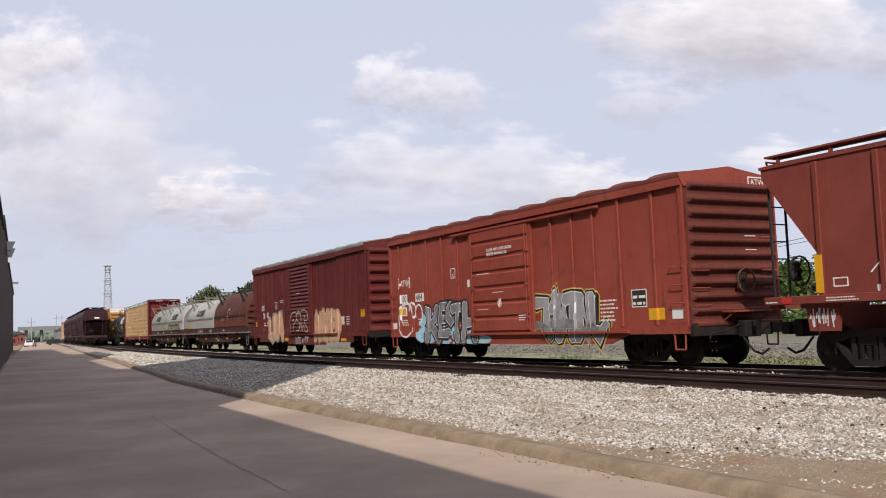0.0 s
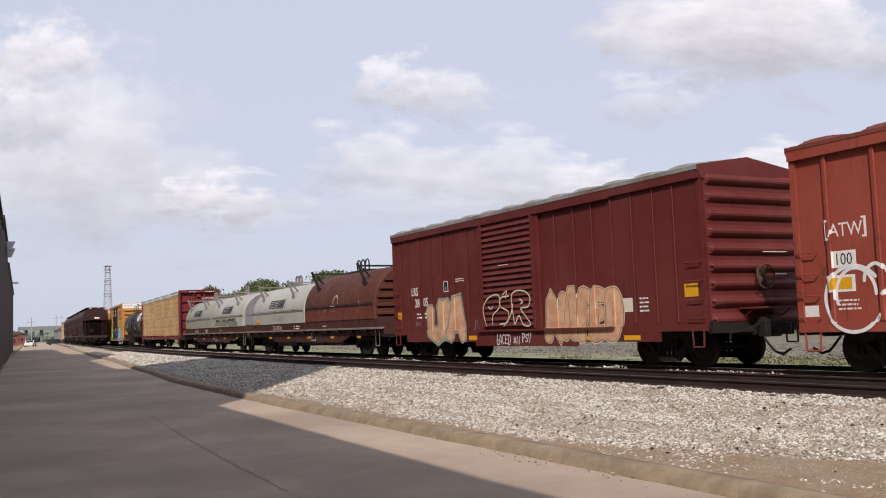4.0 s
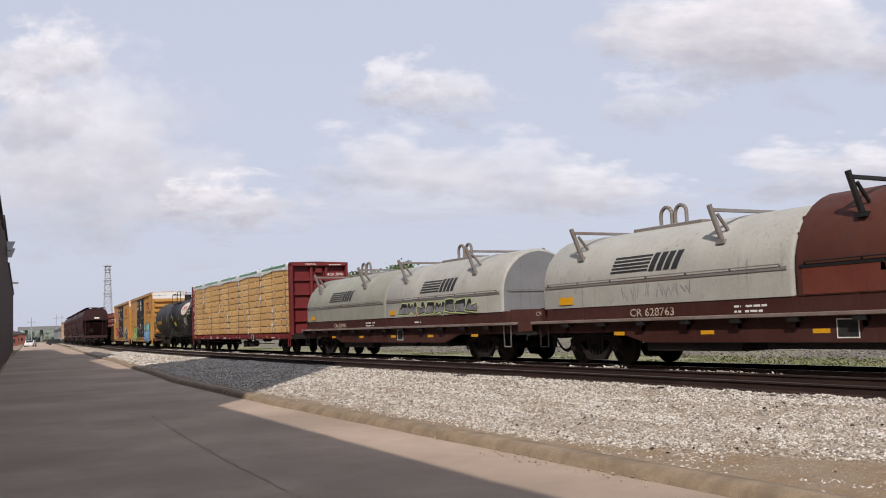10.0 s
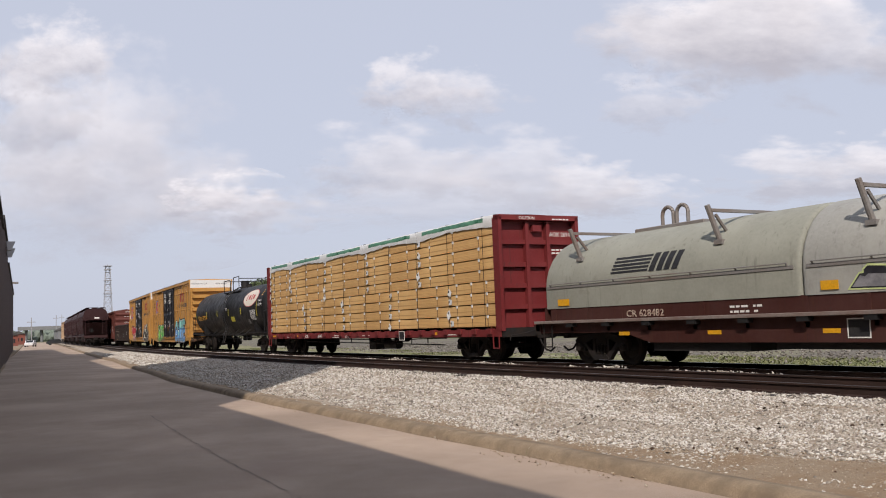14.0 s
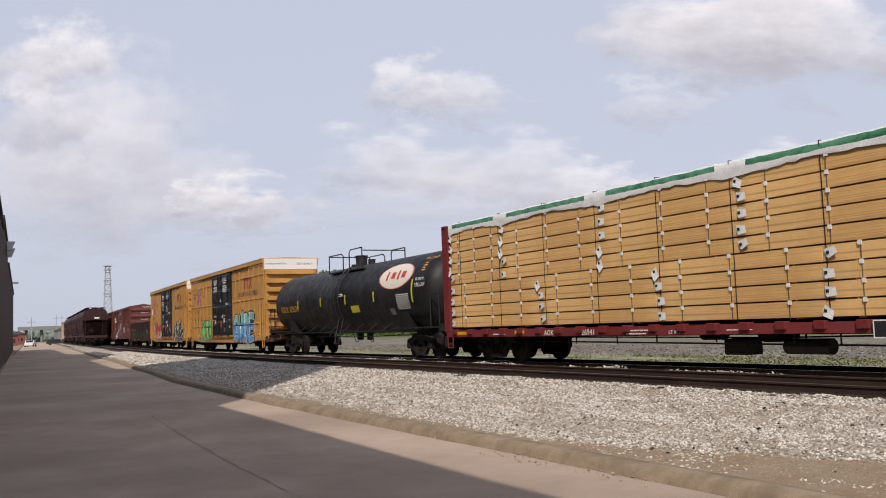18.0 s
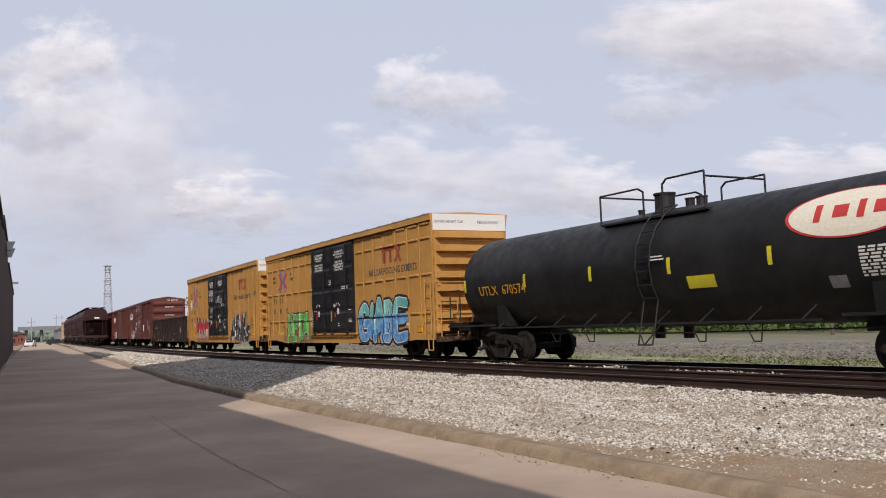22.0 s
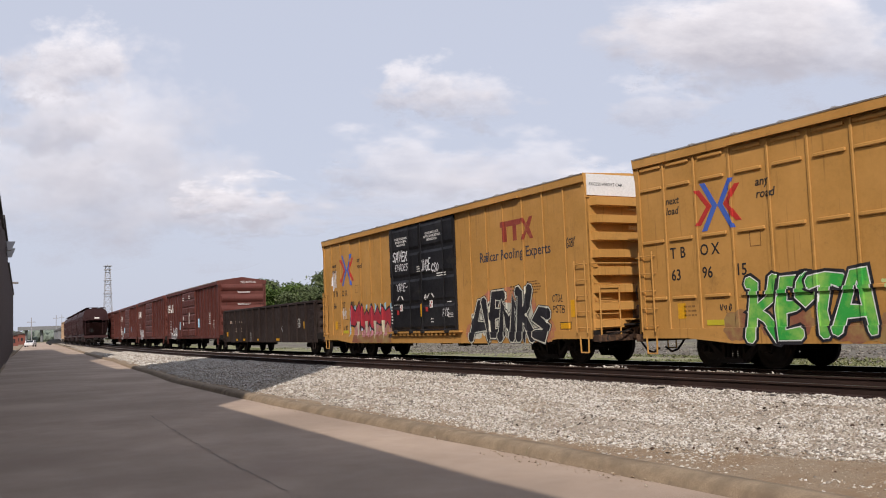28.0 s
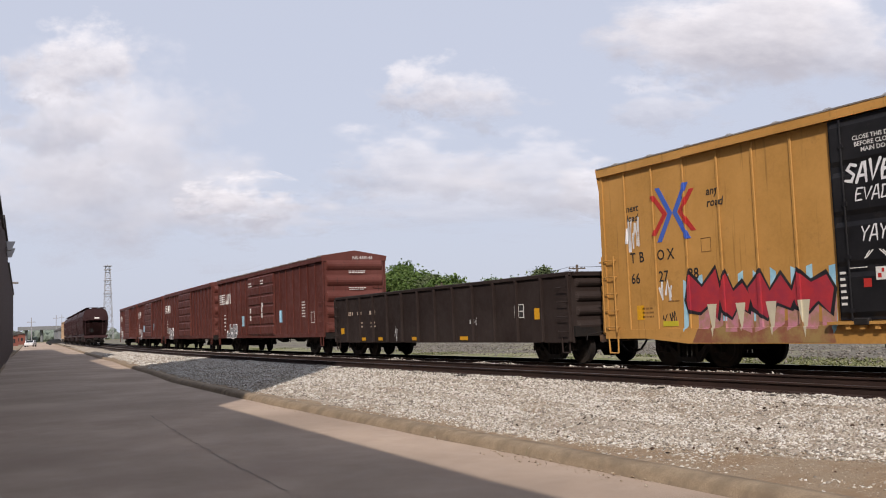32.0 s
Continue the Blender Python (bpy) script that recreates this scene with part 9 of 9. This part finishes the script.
# grass tufts on the verge
v, f = [], []
for k in range(30000):
    s, o = -90 + 100 * rng.random(), 20.4 + 6.6 * rng.random()
    x, y, _ = along(s, o)
    if noise.noise(Vector((x * 0.12, y * 0.4, 5.0))) < 0.28 - 0.30 * min(1.0, max(0.0, (s + 45) / 30)):
        continue
    a, h = rng.random() * 6.28, 0.03 + 0.08 * rng.random()
    dx, dy = 0.05 * math.cos(a), 0.05 * math.sin(a)
    n = len(v)
    v += [(x - dx, y - dy, -0.52), (x + dx, y + dy, -0.52), (x + 0.12 * rng.normal(), y + 0.12 * rng.normal(), -0.51 + h)]
    f.append((n, n + 1, n + 2))
GRASS = leaf_material("olive_grass", [(0.0, (0.10, 0.115, 0.045)), (0.5, (0.15, 0.165, 0.07)), (1.0, (0.23, 0.22, 0.12))])
tagged(arrays("grass", v, f, GRASS), "short green grass tufts behind the tracks", "grass", "", "stuff")


# ---------------------------------------------------------------- poles, mast and the distance
POLE = surface("weathered_pole", (0.12, 0.09, 0.07), 0.9, 0.0, (0.08, 0.06, 0.05), bump=0.4)
# distance haze is mixed into the base colours of these three
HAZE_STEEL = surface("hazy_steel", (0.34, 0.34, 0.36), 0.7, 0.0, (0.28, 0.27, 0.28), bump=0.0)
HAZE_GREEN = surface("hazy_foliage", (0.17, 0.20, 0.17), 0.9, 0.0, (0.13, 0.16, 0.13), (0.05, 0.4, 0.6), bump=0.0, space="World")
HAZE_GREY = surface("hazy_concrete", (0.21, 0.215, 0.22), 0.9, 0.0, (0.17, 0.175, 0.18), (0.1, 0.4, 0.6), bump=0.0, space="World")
BRICK_RED = surface("red_brick_house", (0.22, 0.07, 0.05), 0.9, 0.0, (0.16, 0.06, 0.05), bump=0.2)
CAR_WHITE = surface("car_white", (0.75, 0.75, 0.75), 0.25, 0.0, (0.65, 0.65, 0.66), bump=0.0, spec=0.6)
GLASS_DARK = surface("car_glass", (0.02, 0.022, 0.025), 0.1, 0.0, (0.03, 0.03, 0.03), bump=0.0, spec=0.7)
TYRE = surface("tyre", (0.02, 0.02, 0.02), 0.8, 0.0, (0.03, 0.03, 0.03), bump=0.1)


def utility_pole(s, off, h, arms=1):
    t = tagged(empty("utility_pole"), "weathered timber utility pole with a crossarm", "utility pole", "utility poles")
    bm = fresh()
    bar(bm, (0, 0, -0.8), (0, 0, h), 0.14, 10)
    part("pole", bm, POLE, t)
    bm = fresh()
    for k in range(arms):
        box(bm, -0.06, 0.06, -1.1, 1.1, h - 0.5 - k * 0.9, h - 0.38 - k * 0.9)
        for y in (-1.0, -0.5, 0.5, 1.0):
            bar(bm, (0, y, h - 0.38 - k * 0.9), (0, y, h - 0.24 - k * 0.9), 0.04, 6)
    part("crossarm", bm, POLE, t)
    t.matrix_world = at(s, off, -0.6)
    return t


POLES = [(-127, 62), (-89, 62), (-51, 62), (-13, 62), (25, 62)]
for s, o in POLES:
    utility_pole(s, o, 7.95)
wires = tagged(empty("overhead_wires"), "thin black overhead wires between the utility poles", "wires")
for (s0, o0), (s1, o1) in zip(POLES[:-1], POLES[1:]):
    for dy in (-1.0, 1.0):
        bm = fresh()
        pts = []
        for k in range(9):
            q = k / 8
            x, y, _ = along(s0 + (s1 - s0) * q, o0 + dy)
            pts.append((x, y, 7.1 - 0.7 * 4 * q * (1 - q)))
        pipe(bm, pts, 0.02, 4)
        part("wire", bm, BLACK_IRON, wires)


def lattice_mast(x, y, h, w0, w1):
    t = tagged(empty("lattice_mast"), "grey steel lattice mast hazy in the distance", "lattice mast")
    bm = fresh()
    n = 12
    cs = ((-1, -1), (1, -1), (1, 1), (-1, 1))
    lev = []
    for k in range(n + 1):
        q = k / n
        w = (w0 + (w1 - w0) * q) / 2
        lev.append([Vector((cx * w, cy * w, h * q)) for cx, cy in cs])
    for a, b in zip(lev[:-1], lev[1:]):
        for i in range(4):
            bar(bm, a[i], b[i], 0.15, 4)
            bar(bm, a[i], b[(i + 1) % 4], 0.06, 4)
            bar(bm, a[(i + 1) % 4], b[i], 0.06, 4)
            bar(bm, b[i], b[(i + 1) % 4], 0.12, 4)
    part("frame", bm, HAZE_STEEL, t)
    bm = fresh()
    for z, r in ((h, 2.3), (h * 0.95, 1.9), (h * 0.80, 2.2), (h * 0.62, 2.4)):
        box(bm, -r, r, -r, r, z, z + 0.35)
    bar(bm, (0, 0, h), (0, 0, h + 1.2), 0.2, 5)
    part("platform", bm, HAZE_STEEL, t)
    t.matrix_world = pose(x, y, -1)
    return t


def ray_place(ang, dist):
    """A place at that bearing (degrees to the side of the straight track) and distance."""
    a = radians(ang)
    return -dist * math.cos(a), dist * math.sin(a)


x, y = ray_place(9.15, 600)
lattice_mast(x, y, 45.0, 5.8, 2.5)

# far bank of trees, an overpass, small houses and parked cars at the road's end
rng2 = random.Random(15)
bm = fresh()
for k in range(150):
    ang = rng2.uniform(2.0, 9.0)
    x, y = ray_place(ang, rng2.uniform(640, 800))
    r = rng2.uniform(4, 8)
    for q in range(5):
        c0 = Vector((x + rng2.gauss(0, r * 0.5), y + rng2.gauss(0, r * 0.5), rng2.uniform(0.1, 0.6) * r))
        bmesh.ops.create_icosphere(bm, subdivisions=1, radius=r * rng2.uniform(0.3, 0.55), matrix=Matrix.Translation(c0))
for vtx in bm.verts:
    vtx.co += noise.noise_vector(vtx.co * 0.6) * 0.9
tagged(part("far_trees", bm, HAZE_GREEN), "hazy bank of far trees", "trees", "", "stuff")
t = tagged(empty("overpass"), "grey concrete road overpass far off", "overpass")
bm = fresh()
(xa, ya), (xb, yb) = ray_place(4.4, 560), ray_place(8.5, 560)
prism(bm, [(xa, ya), (xb, yb), (xb - 8, yb), (xa - 8, ya)], "z", 6.0, 8.0)
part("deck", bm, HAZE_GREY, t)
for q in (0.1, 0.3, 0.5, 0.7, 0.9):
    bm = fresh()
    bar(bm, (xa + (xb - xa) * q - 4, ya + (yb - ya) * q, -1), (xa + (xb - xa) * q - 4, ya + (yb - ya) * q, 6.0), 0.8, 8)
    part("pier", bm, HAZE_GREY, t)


def house(ang, dist, w, h, material, label):
    t = tagged(empty("building"), label, "building")
    bm = fresh()
    box(bm, -w / 2, w / 2, -w * 0.3, w * 0.3, 0, h)
    part("wall", bm, material, t)
    bm = fresh()
    prism(bm, [(-w * 0.33, h), (w * 0.33, h), (0, h + w * 0.16)], "x", -w / 2 - 0.3, w / 2 + 0.3)
    part("roof", bm, ROOF_TAR, t)
    bm = fresh()
    for k in range(3):
        box(bm, w / 2 - 0.02, w / 2 + 0.03, -w * 0.22 + k * w * 0.16, -w * 0.14 + k * w * 0.16, h * 0.4, h * 0.7)
    part("window", bm, GLASS_DARK, t)
    x, y = ray_place(ang, dist)
    t.matrix_world = pose(x, y, -0.85)


house(3.95, 250, 5.5, 3.0, BRICK_RED, "low red brick building at the road's end")
house(4.35, 300, 6, 3.5, BRICK_RED, "small red brick building at the road's end")
house(6.9, 420, 14, 5.0, HAZE_GREY, "pale building near the overpass")
house(7.6, 460, 16, 5.0, HAZE_GREY, "pale building near the overpass")


def saloon(ang, dist, material, label, turn):
    t = tagged(empty("parked_car"), label, "car", "cars at the road's end")
    bm = fresh()
    prism(bm, [(-2.2, 0.3), (2.2, 0.3), (2.25, 0.75), (1.3, 0.9), (0.7, 1.42), (-1.1, 1.42), (-1.7, 0.95), (-2.2, 0.85)], "y", -0.85, 0.85)
    bmesh.ops.bevel(bm, geom=list(bm.edges), offset=0.06, segments=2, affect="EDGES")
    part("body", bm, material, t)
    bm = fresh()
    for sy in (-0.857, 0.857):
        prism(bm, [(1.05, 0.95), (0.62, 1.34), (-1.0, 1.34), (-1.45, 0.98)], "y", sy - 0.004, sy + 0.004)
    prism(bm, [(1.27, 0.94), (0.74, 1.38), (0.80, 1.40), (1.33, 0.95)], "y", -0.7, 0.7)
    part("glass", bm, GLASS_DARK, t)
    for wx in (-1.35, 1.35):
        for wy in (-0.78, 0.78):
            bm = fresh()
            disc(bm, (wx, wy, 0.32), "y", 0.32, 0.2, 16)
            part("wheel", bm, TYRE, t)
    x, y = ray_place(ang, dist)
    t.matrix_world = pose(x, y, -0.5, 0, 0, turn)


saloon(5.0, 215, CAR_WHITE, "white saloon car at the road's end", -15)
saloon(6.9, 300, GLASS_DARK, "dark car parked far off at the road's end", 60)
saloon(6.35, 245, GLASS_DARK, "dark car parked at the road's end", 80)
for ang, d, h in ((5.05, 330, 9), (6.35, 480, 13), (6.65, 520, 14)):
    x, y = ray_place(ang, d)
    t = tagged(empty("street_pole"), "thin far pole with a short arm", "pole", "far poles")
    bm = fresh()
    bar(bm, (0, 0, 0), (0, 0, h), 0.16, 6)
    box(bm, -0.1, 0.1, -1.3, 1.3, h - 1.6, h - 1.4)
    part("pole", bm, HAZE_STEEL, t)
    t.matrix_world = pose(x, y, -0.85)
# lit sign and pole beyond the shed
x, y = ray_place(3.98, 130)
t = tagged(empty("street_lamp"), "grey street lamp beyond the sheds", "street lamp")
bm = fresh()
bar(bm, (0, 0, 0), (0, 0, 9.0), 0.09, 8)
box(bm, -0.3, 0.3, -0.2, 0.9, 8.9, 9.15)
part("pole", bm, GREY_TUBE, t)
t.matrix_world = pose(x, y, -0.6)

# ---------------------------------------------------------------- clouds
def cloud_material():
    """Glowing cloud, its sunlight painted in: density from noise, thinning to nothing at each cloud's rim."""
    m = bpy.data.materials.new("cloud")
    m.use_nodes = True
    nt = m.node_tree
    nt.nodes.clear()
    out = nt.nodes.new("ShaderNodeOutputMaterial")
    em = nt.nodes.new("ShaderNodeEmission")
    tr = nt.nodes.new("ShaderNodeBsdfTransparent")
    mx = nt.nodes.new("ShaderNodeMixShader")
    tc = nt.nodes.new("ShaderNodeTexCoord")
    oi = nt.nodes.new("ShaderNodeObjectInfo")
    # distance from the middle in the cloud's own disc
    ln = nt.nodes.new("ShaderNodeVectorMath")
    ln.operation = "LENGTH"
    nt.links.new(tc.outputs["Object"], ln.inputs[0])
    off = nt.nodes.new("ShaderNodeVectorMath")
    off.operation = "ADD"
    sc = nt.nodes.new("ShaderNodeVectorMath")
    sc.operation = "SCALE"
    sc.inputs[0].default_value = (31.0, 17.0, 9.0)
    nt.links.new(oi.outputs["Random"], sc.inputs["Scale"])
    nt.links.new(tc.outputs["Object"], off.inputs[0])
    nt.links.new(sc.outputs[0], off.inputs[1])
    n1 = noise_of(nt, off.outputs[0], 1.9, 7.0, 0.56)
    body = nt.nodes.new("ShaderNodeMath")
    body.operation = "MULTIPLY_ADD"
    nt.links.new(n1, body.inputs[0])
    body.inputs[1].default_value = 2.2
    body.inputs[2].default_value = -0.60
    sub = nt.nodes.new("ShaderNodeMath")
    sub.operation = "SUBTRACT"
    nt.links.new(body.outputs[0], sub.inputs[0])
    nt.links.new(ln.outputs["Value"], sub.inputs[1])
    mr = nt.nodes.new("ShaderNodeMapRange")
    mr.interpolation_type = "SMOOTHSTEP"
    mr.inputs["From Min"].default_value, mr.inputs["From Max"].default_value = -0.34, 0.26
    mr.inputs["To Max"].default_value = 0.92
    nt.links.new(sub.outputs[0], mr.inputs["Value"])
    oc = nt.nodes.new("ShaderNodeMath")
    oc.operation = "MULTIPLY"
    nt.links.new(mr.outputs[0], oc.inputs[0])
    nt.links.new(oi.outputs["Alpha"], oc.inputs[1])
    # sunlit crowns and shaded bases painted into the glow: brighter above, greyer below
    sep = nt.nodes.new("ShaderNodeSeparateXYZ")
    nt.links.new(tc.outputs["Object"], sep.inputs[0])
    n2 = noise_of(nt, off.outputs[0], 3.0, 5.0)
    addn = nt.nodes.new("ShaderNodeMath")
    addn.operation = "MULTIPLY_ADD"
    nt.links.new(n2, addn.inputs[0])
    addn.inputs[1].default_value = 1.2
    nt.links.new(sep.outputs["Y"], addn.inputs[2])
    col = mixed(nt, ramp(nt, addn.outputs[0], 0.10, 1.05), (0.47, 0.48, 0.535), (0.88, 0.88, 0.90))
    nt.links.new(col, em.inputs["Color"])
    em.inputs["Strength"].default_value = 1.0
    nt.links.new(oc.outputs[0], mx.inputs[0])
    nt.links.new(tr.outputs[0], mx.inputs[1])
    nt.links.new(em.outputs[0], mx.inputs[2])
    nt.links.new(mx.outputs[0], out.inputs[0])
    return m


CLOUD = cloud_material()
CLOUDS = []
HALF = math.tan(radians(51.6) / 2)


def cloud(u, v, w, h, dense, drift, dist):
    """A drifting cloud: u, v its middle as parts of the view's width (right, up), w, h its half size in the same measure."""
    bm = fresh()
    n = 24
    cv = bm.verts.new((0, 0, 0))
    ring = [bm.verts.new((math.cos(2 * math.pi * k / n), math.sin(2 * math.pi * k / n), 0)) for k in range(n)]
    for k in range(n):
        bm.faces.new((cv, ring[k], ring[(k + 1) % n]))
    ob = part("cloud", bm, CLOUD)
    tagged(ob, "soft white fair-weather cloud in a hazy sky", "cloud", "clouds", "backdrop")
    ob.color = (1, 1, 1, dense)
    k = 2 * HALF * dist
    ob.scale = (w * k, h * k, 1)
    CLOUDS.append((ob, u, v, drift, dist))


def cloud_pose(u, v, dist):
    k = 2 * HALF * dist
    p = CAM_POSE @ Vector((u * k, v * k, -dist))
    return Matrix.Translation(p) @ CAM_POSE.to_3x3().to_4x4()


def px(x, y):
    return x / 1568 - 0.5, (441 - y) / 1568


for (cx, cy, w, h, dense, drift, dist) in (
        (1300, 40, 330, 150, 1.0, 22, 3000), (1450, 60, 300, 150, 0.8, 22, 3020), (1190, 95, 130, 90, 0.6, 24, 3040),
        (712, 150, 125, 80, 0.75, 55, 3050), (790, 172, 150, 66, 0.5, 55, 3070),
        (685, 288, 220, 100, 0.6, 48, 3100), (872, 300, 200, 92, 0.5, 48, 3110), (770, 350, 420, 90, 0.4, 48, 3130),
        (372, 350, 150, 64, 1.0, 42, 3150), (420, 378, 190, 60, 0.5, 42, 3170), (1036, 328, 130, 62, 0.7, 25, 3250), (1110, 345, 150, 50, 0.5, 25, 3270),
        (45, 105, 160, 110, 0.85, 75, 3200), (30, 190, 150, 110, 0.6, 75, 3210), (120, 215, 280, 190, 0.5, 60, 3220), (225, 320, 340, 170, 0.55, 50, 3350),
        (1450, 300, 240, 74, 0.7, 18, 3300), (1530, 282, 130, 60, 0.6, 18, 3310), (1150, 178, 150, 70, 0.45, 25, 3500), (60, 320, 300, 160, 0.5, 60, 3550)):
    u, v = px(cx, cy)
    cloud(u, v, w / 1568, h / 1568, dense, drift / 1568, dist)


# ---------------------------------------------------------------- what moves
def train_at(t):
    """How far the train has gone along the line, 0 at 16 s."""
    d = t - 16.0
    return 4.964785 * d + 0.00434116 * d * d - 0.000270881 * d ** 3


def car_pose(s):
    """A car's pose with its bogies on the line."""
    xa, ya, _ = along(s + 6.0, FAR_OFF)
    xb, yb, _ = along(s - 6.0, FAR_OFF)
    return pose((xa + xb) / 2, (ya + yb) / 2, FAR_Z, 0, 0, math.degrees(math.atan2(ya - yb, xa - xb)))


def motions():
    for c, s in TRAIN:
        walk(c, [(float(t), car_pose(s + train_at(t))) for t in range(0, 33)])
    for w, dx in TRAIN_WHEELS:
        rows = []
        t = 0.0
        while t < 32.0:
            rows.append((t, pose(dx, 0, 0.462, 0, math.degrees(train_at(t) / 0.462) % 360.0, 0)))
            t += 2.0 / 15.0
        rows.append((32.0, pose(dx, 0, 0.462, 0, math.degrees(train_at(32.0) / 0.462) % 360.0, 0)))
        walk(w, rows)
    for ob, u, v, drift, dist in CLOUDS:
        sc = ob.scale.copy()
        walk(ob, [(0.0, cloud_pose(u, v, dist)), (16.0, cloud_pose(u + drift * 0.5, v - 0.003, dist)), (32.0, cloud_pose(u + drift, v - 0.006, dist))])
        ob.scale = sc


motions()
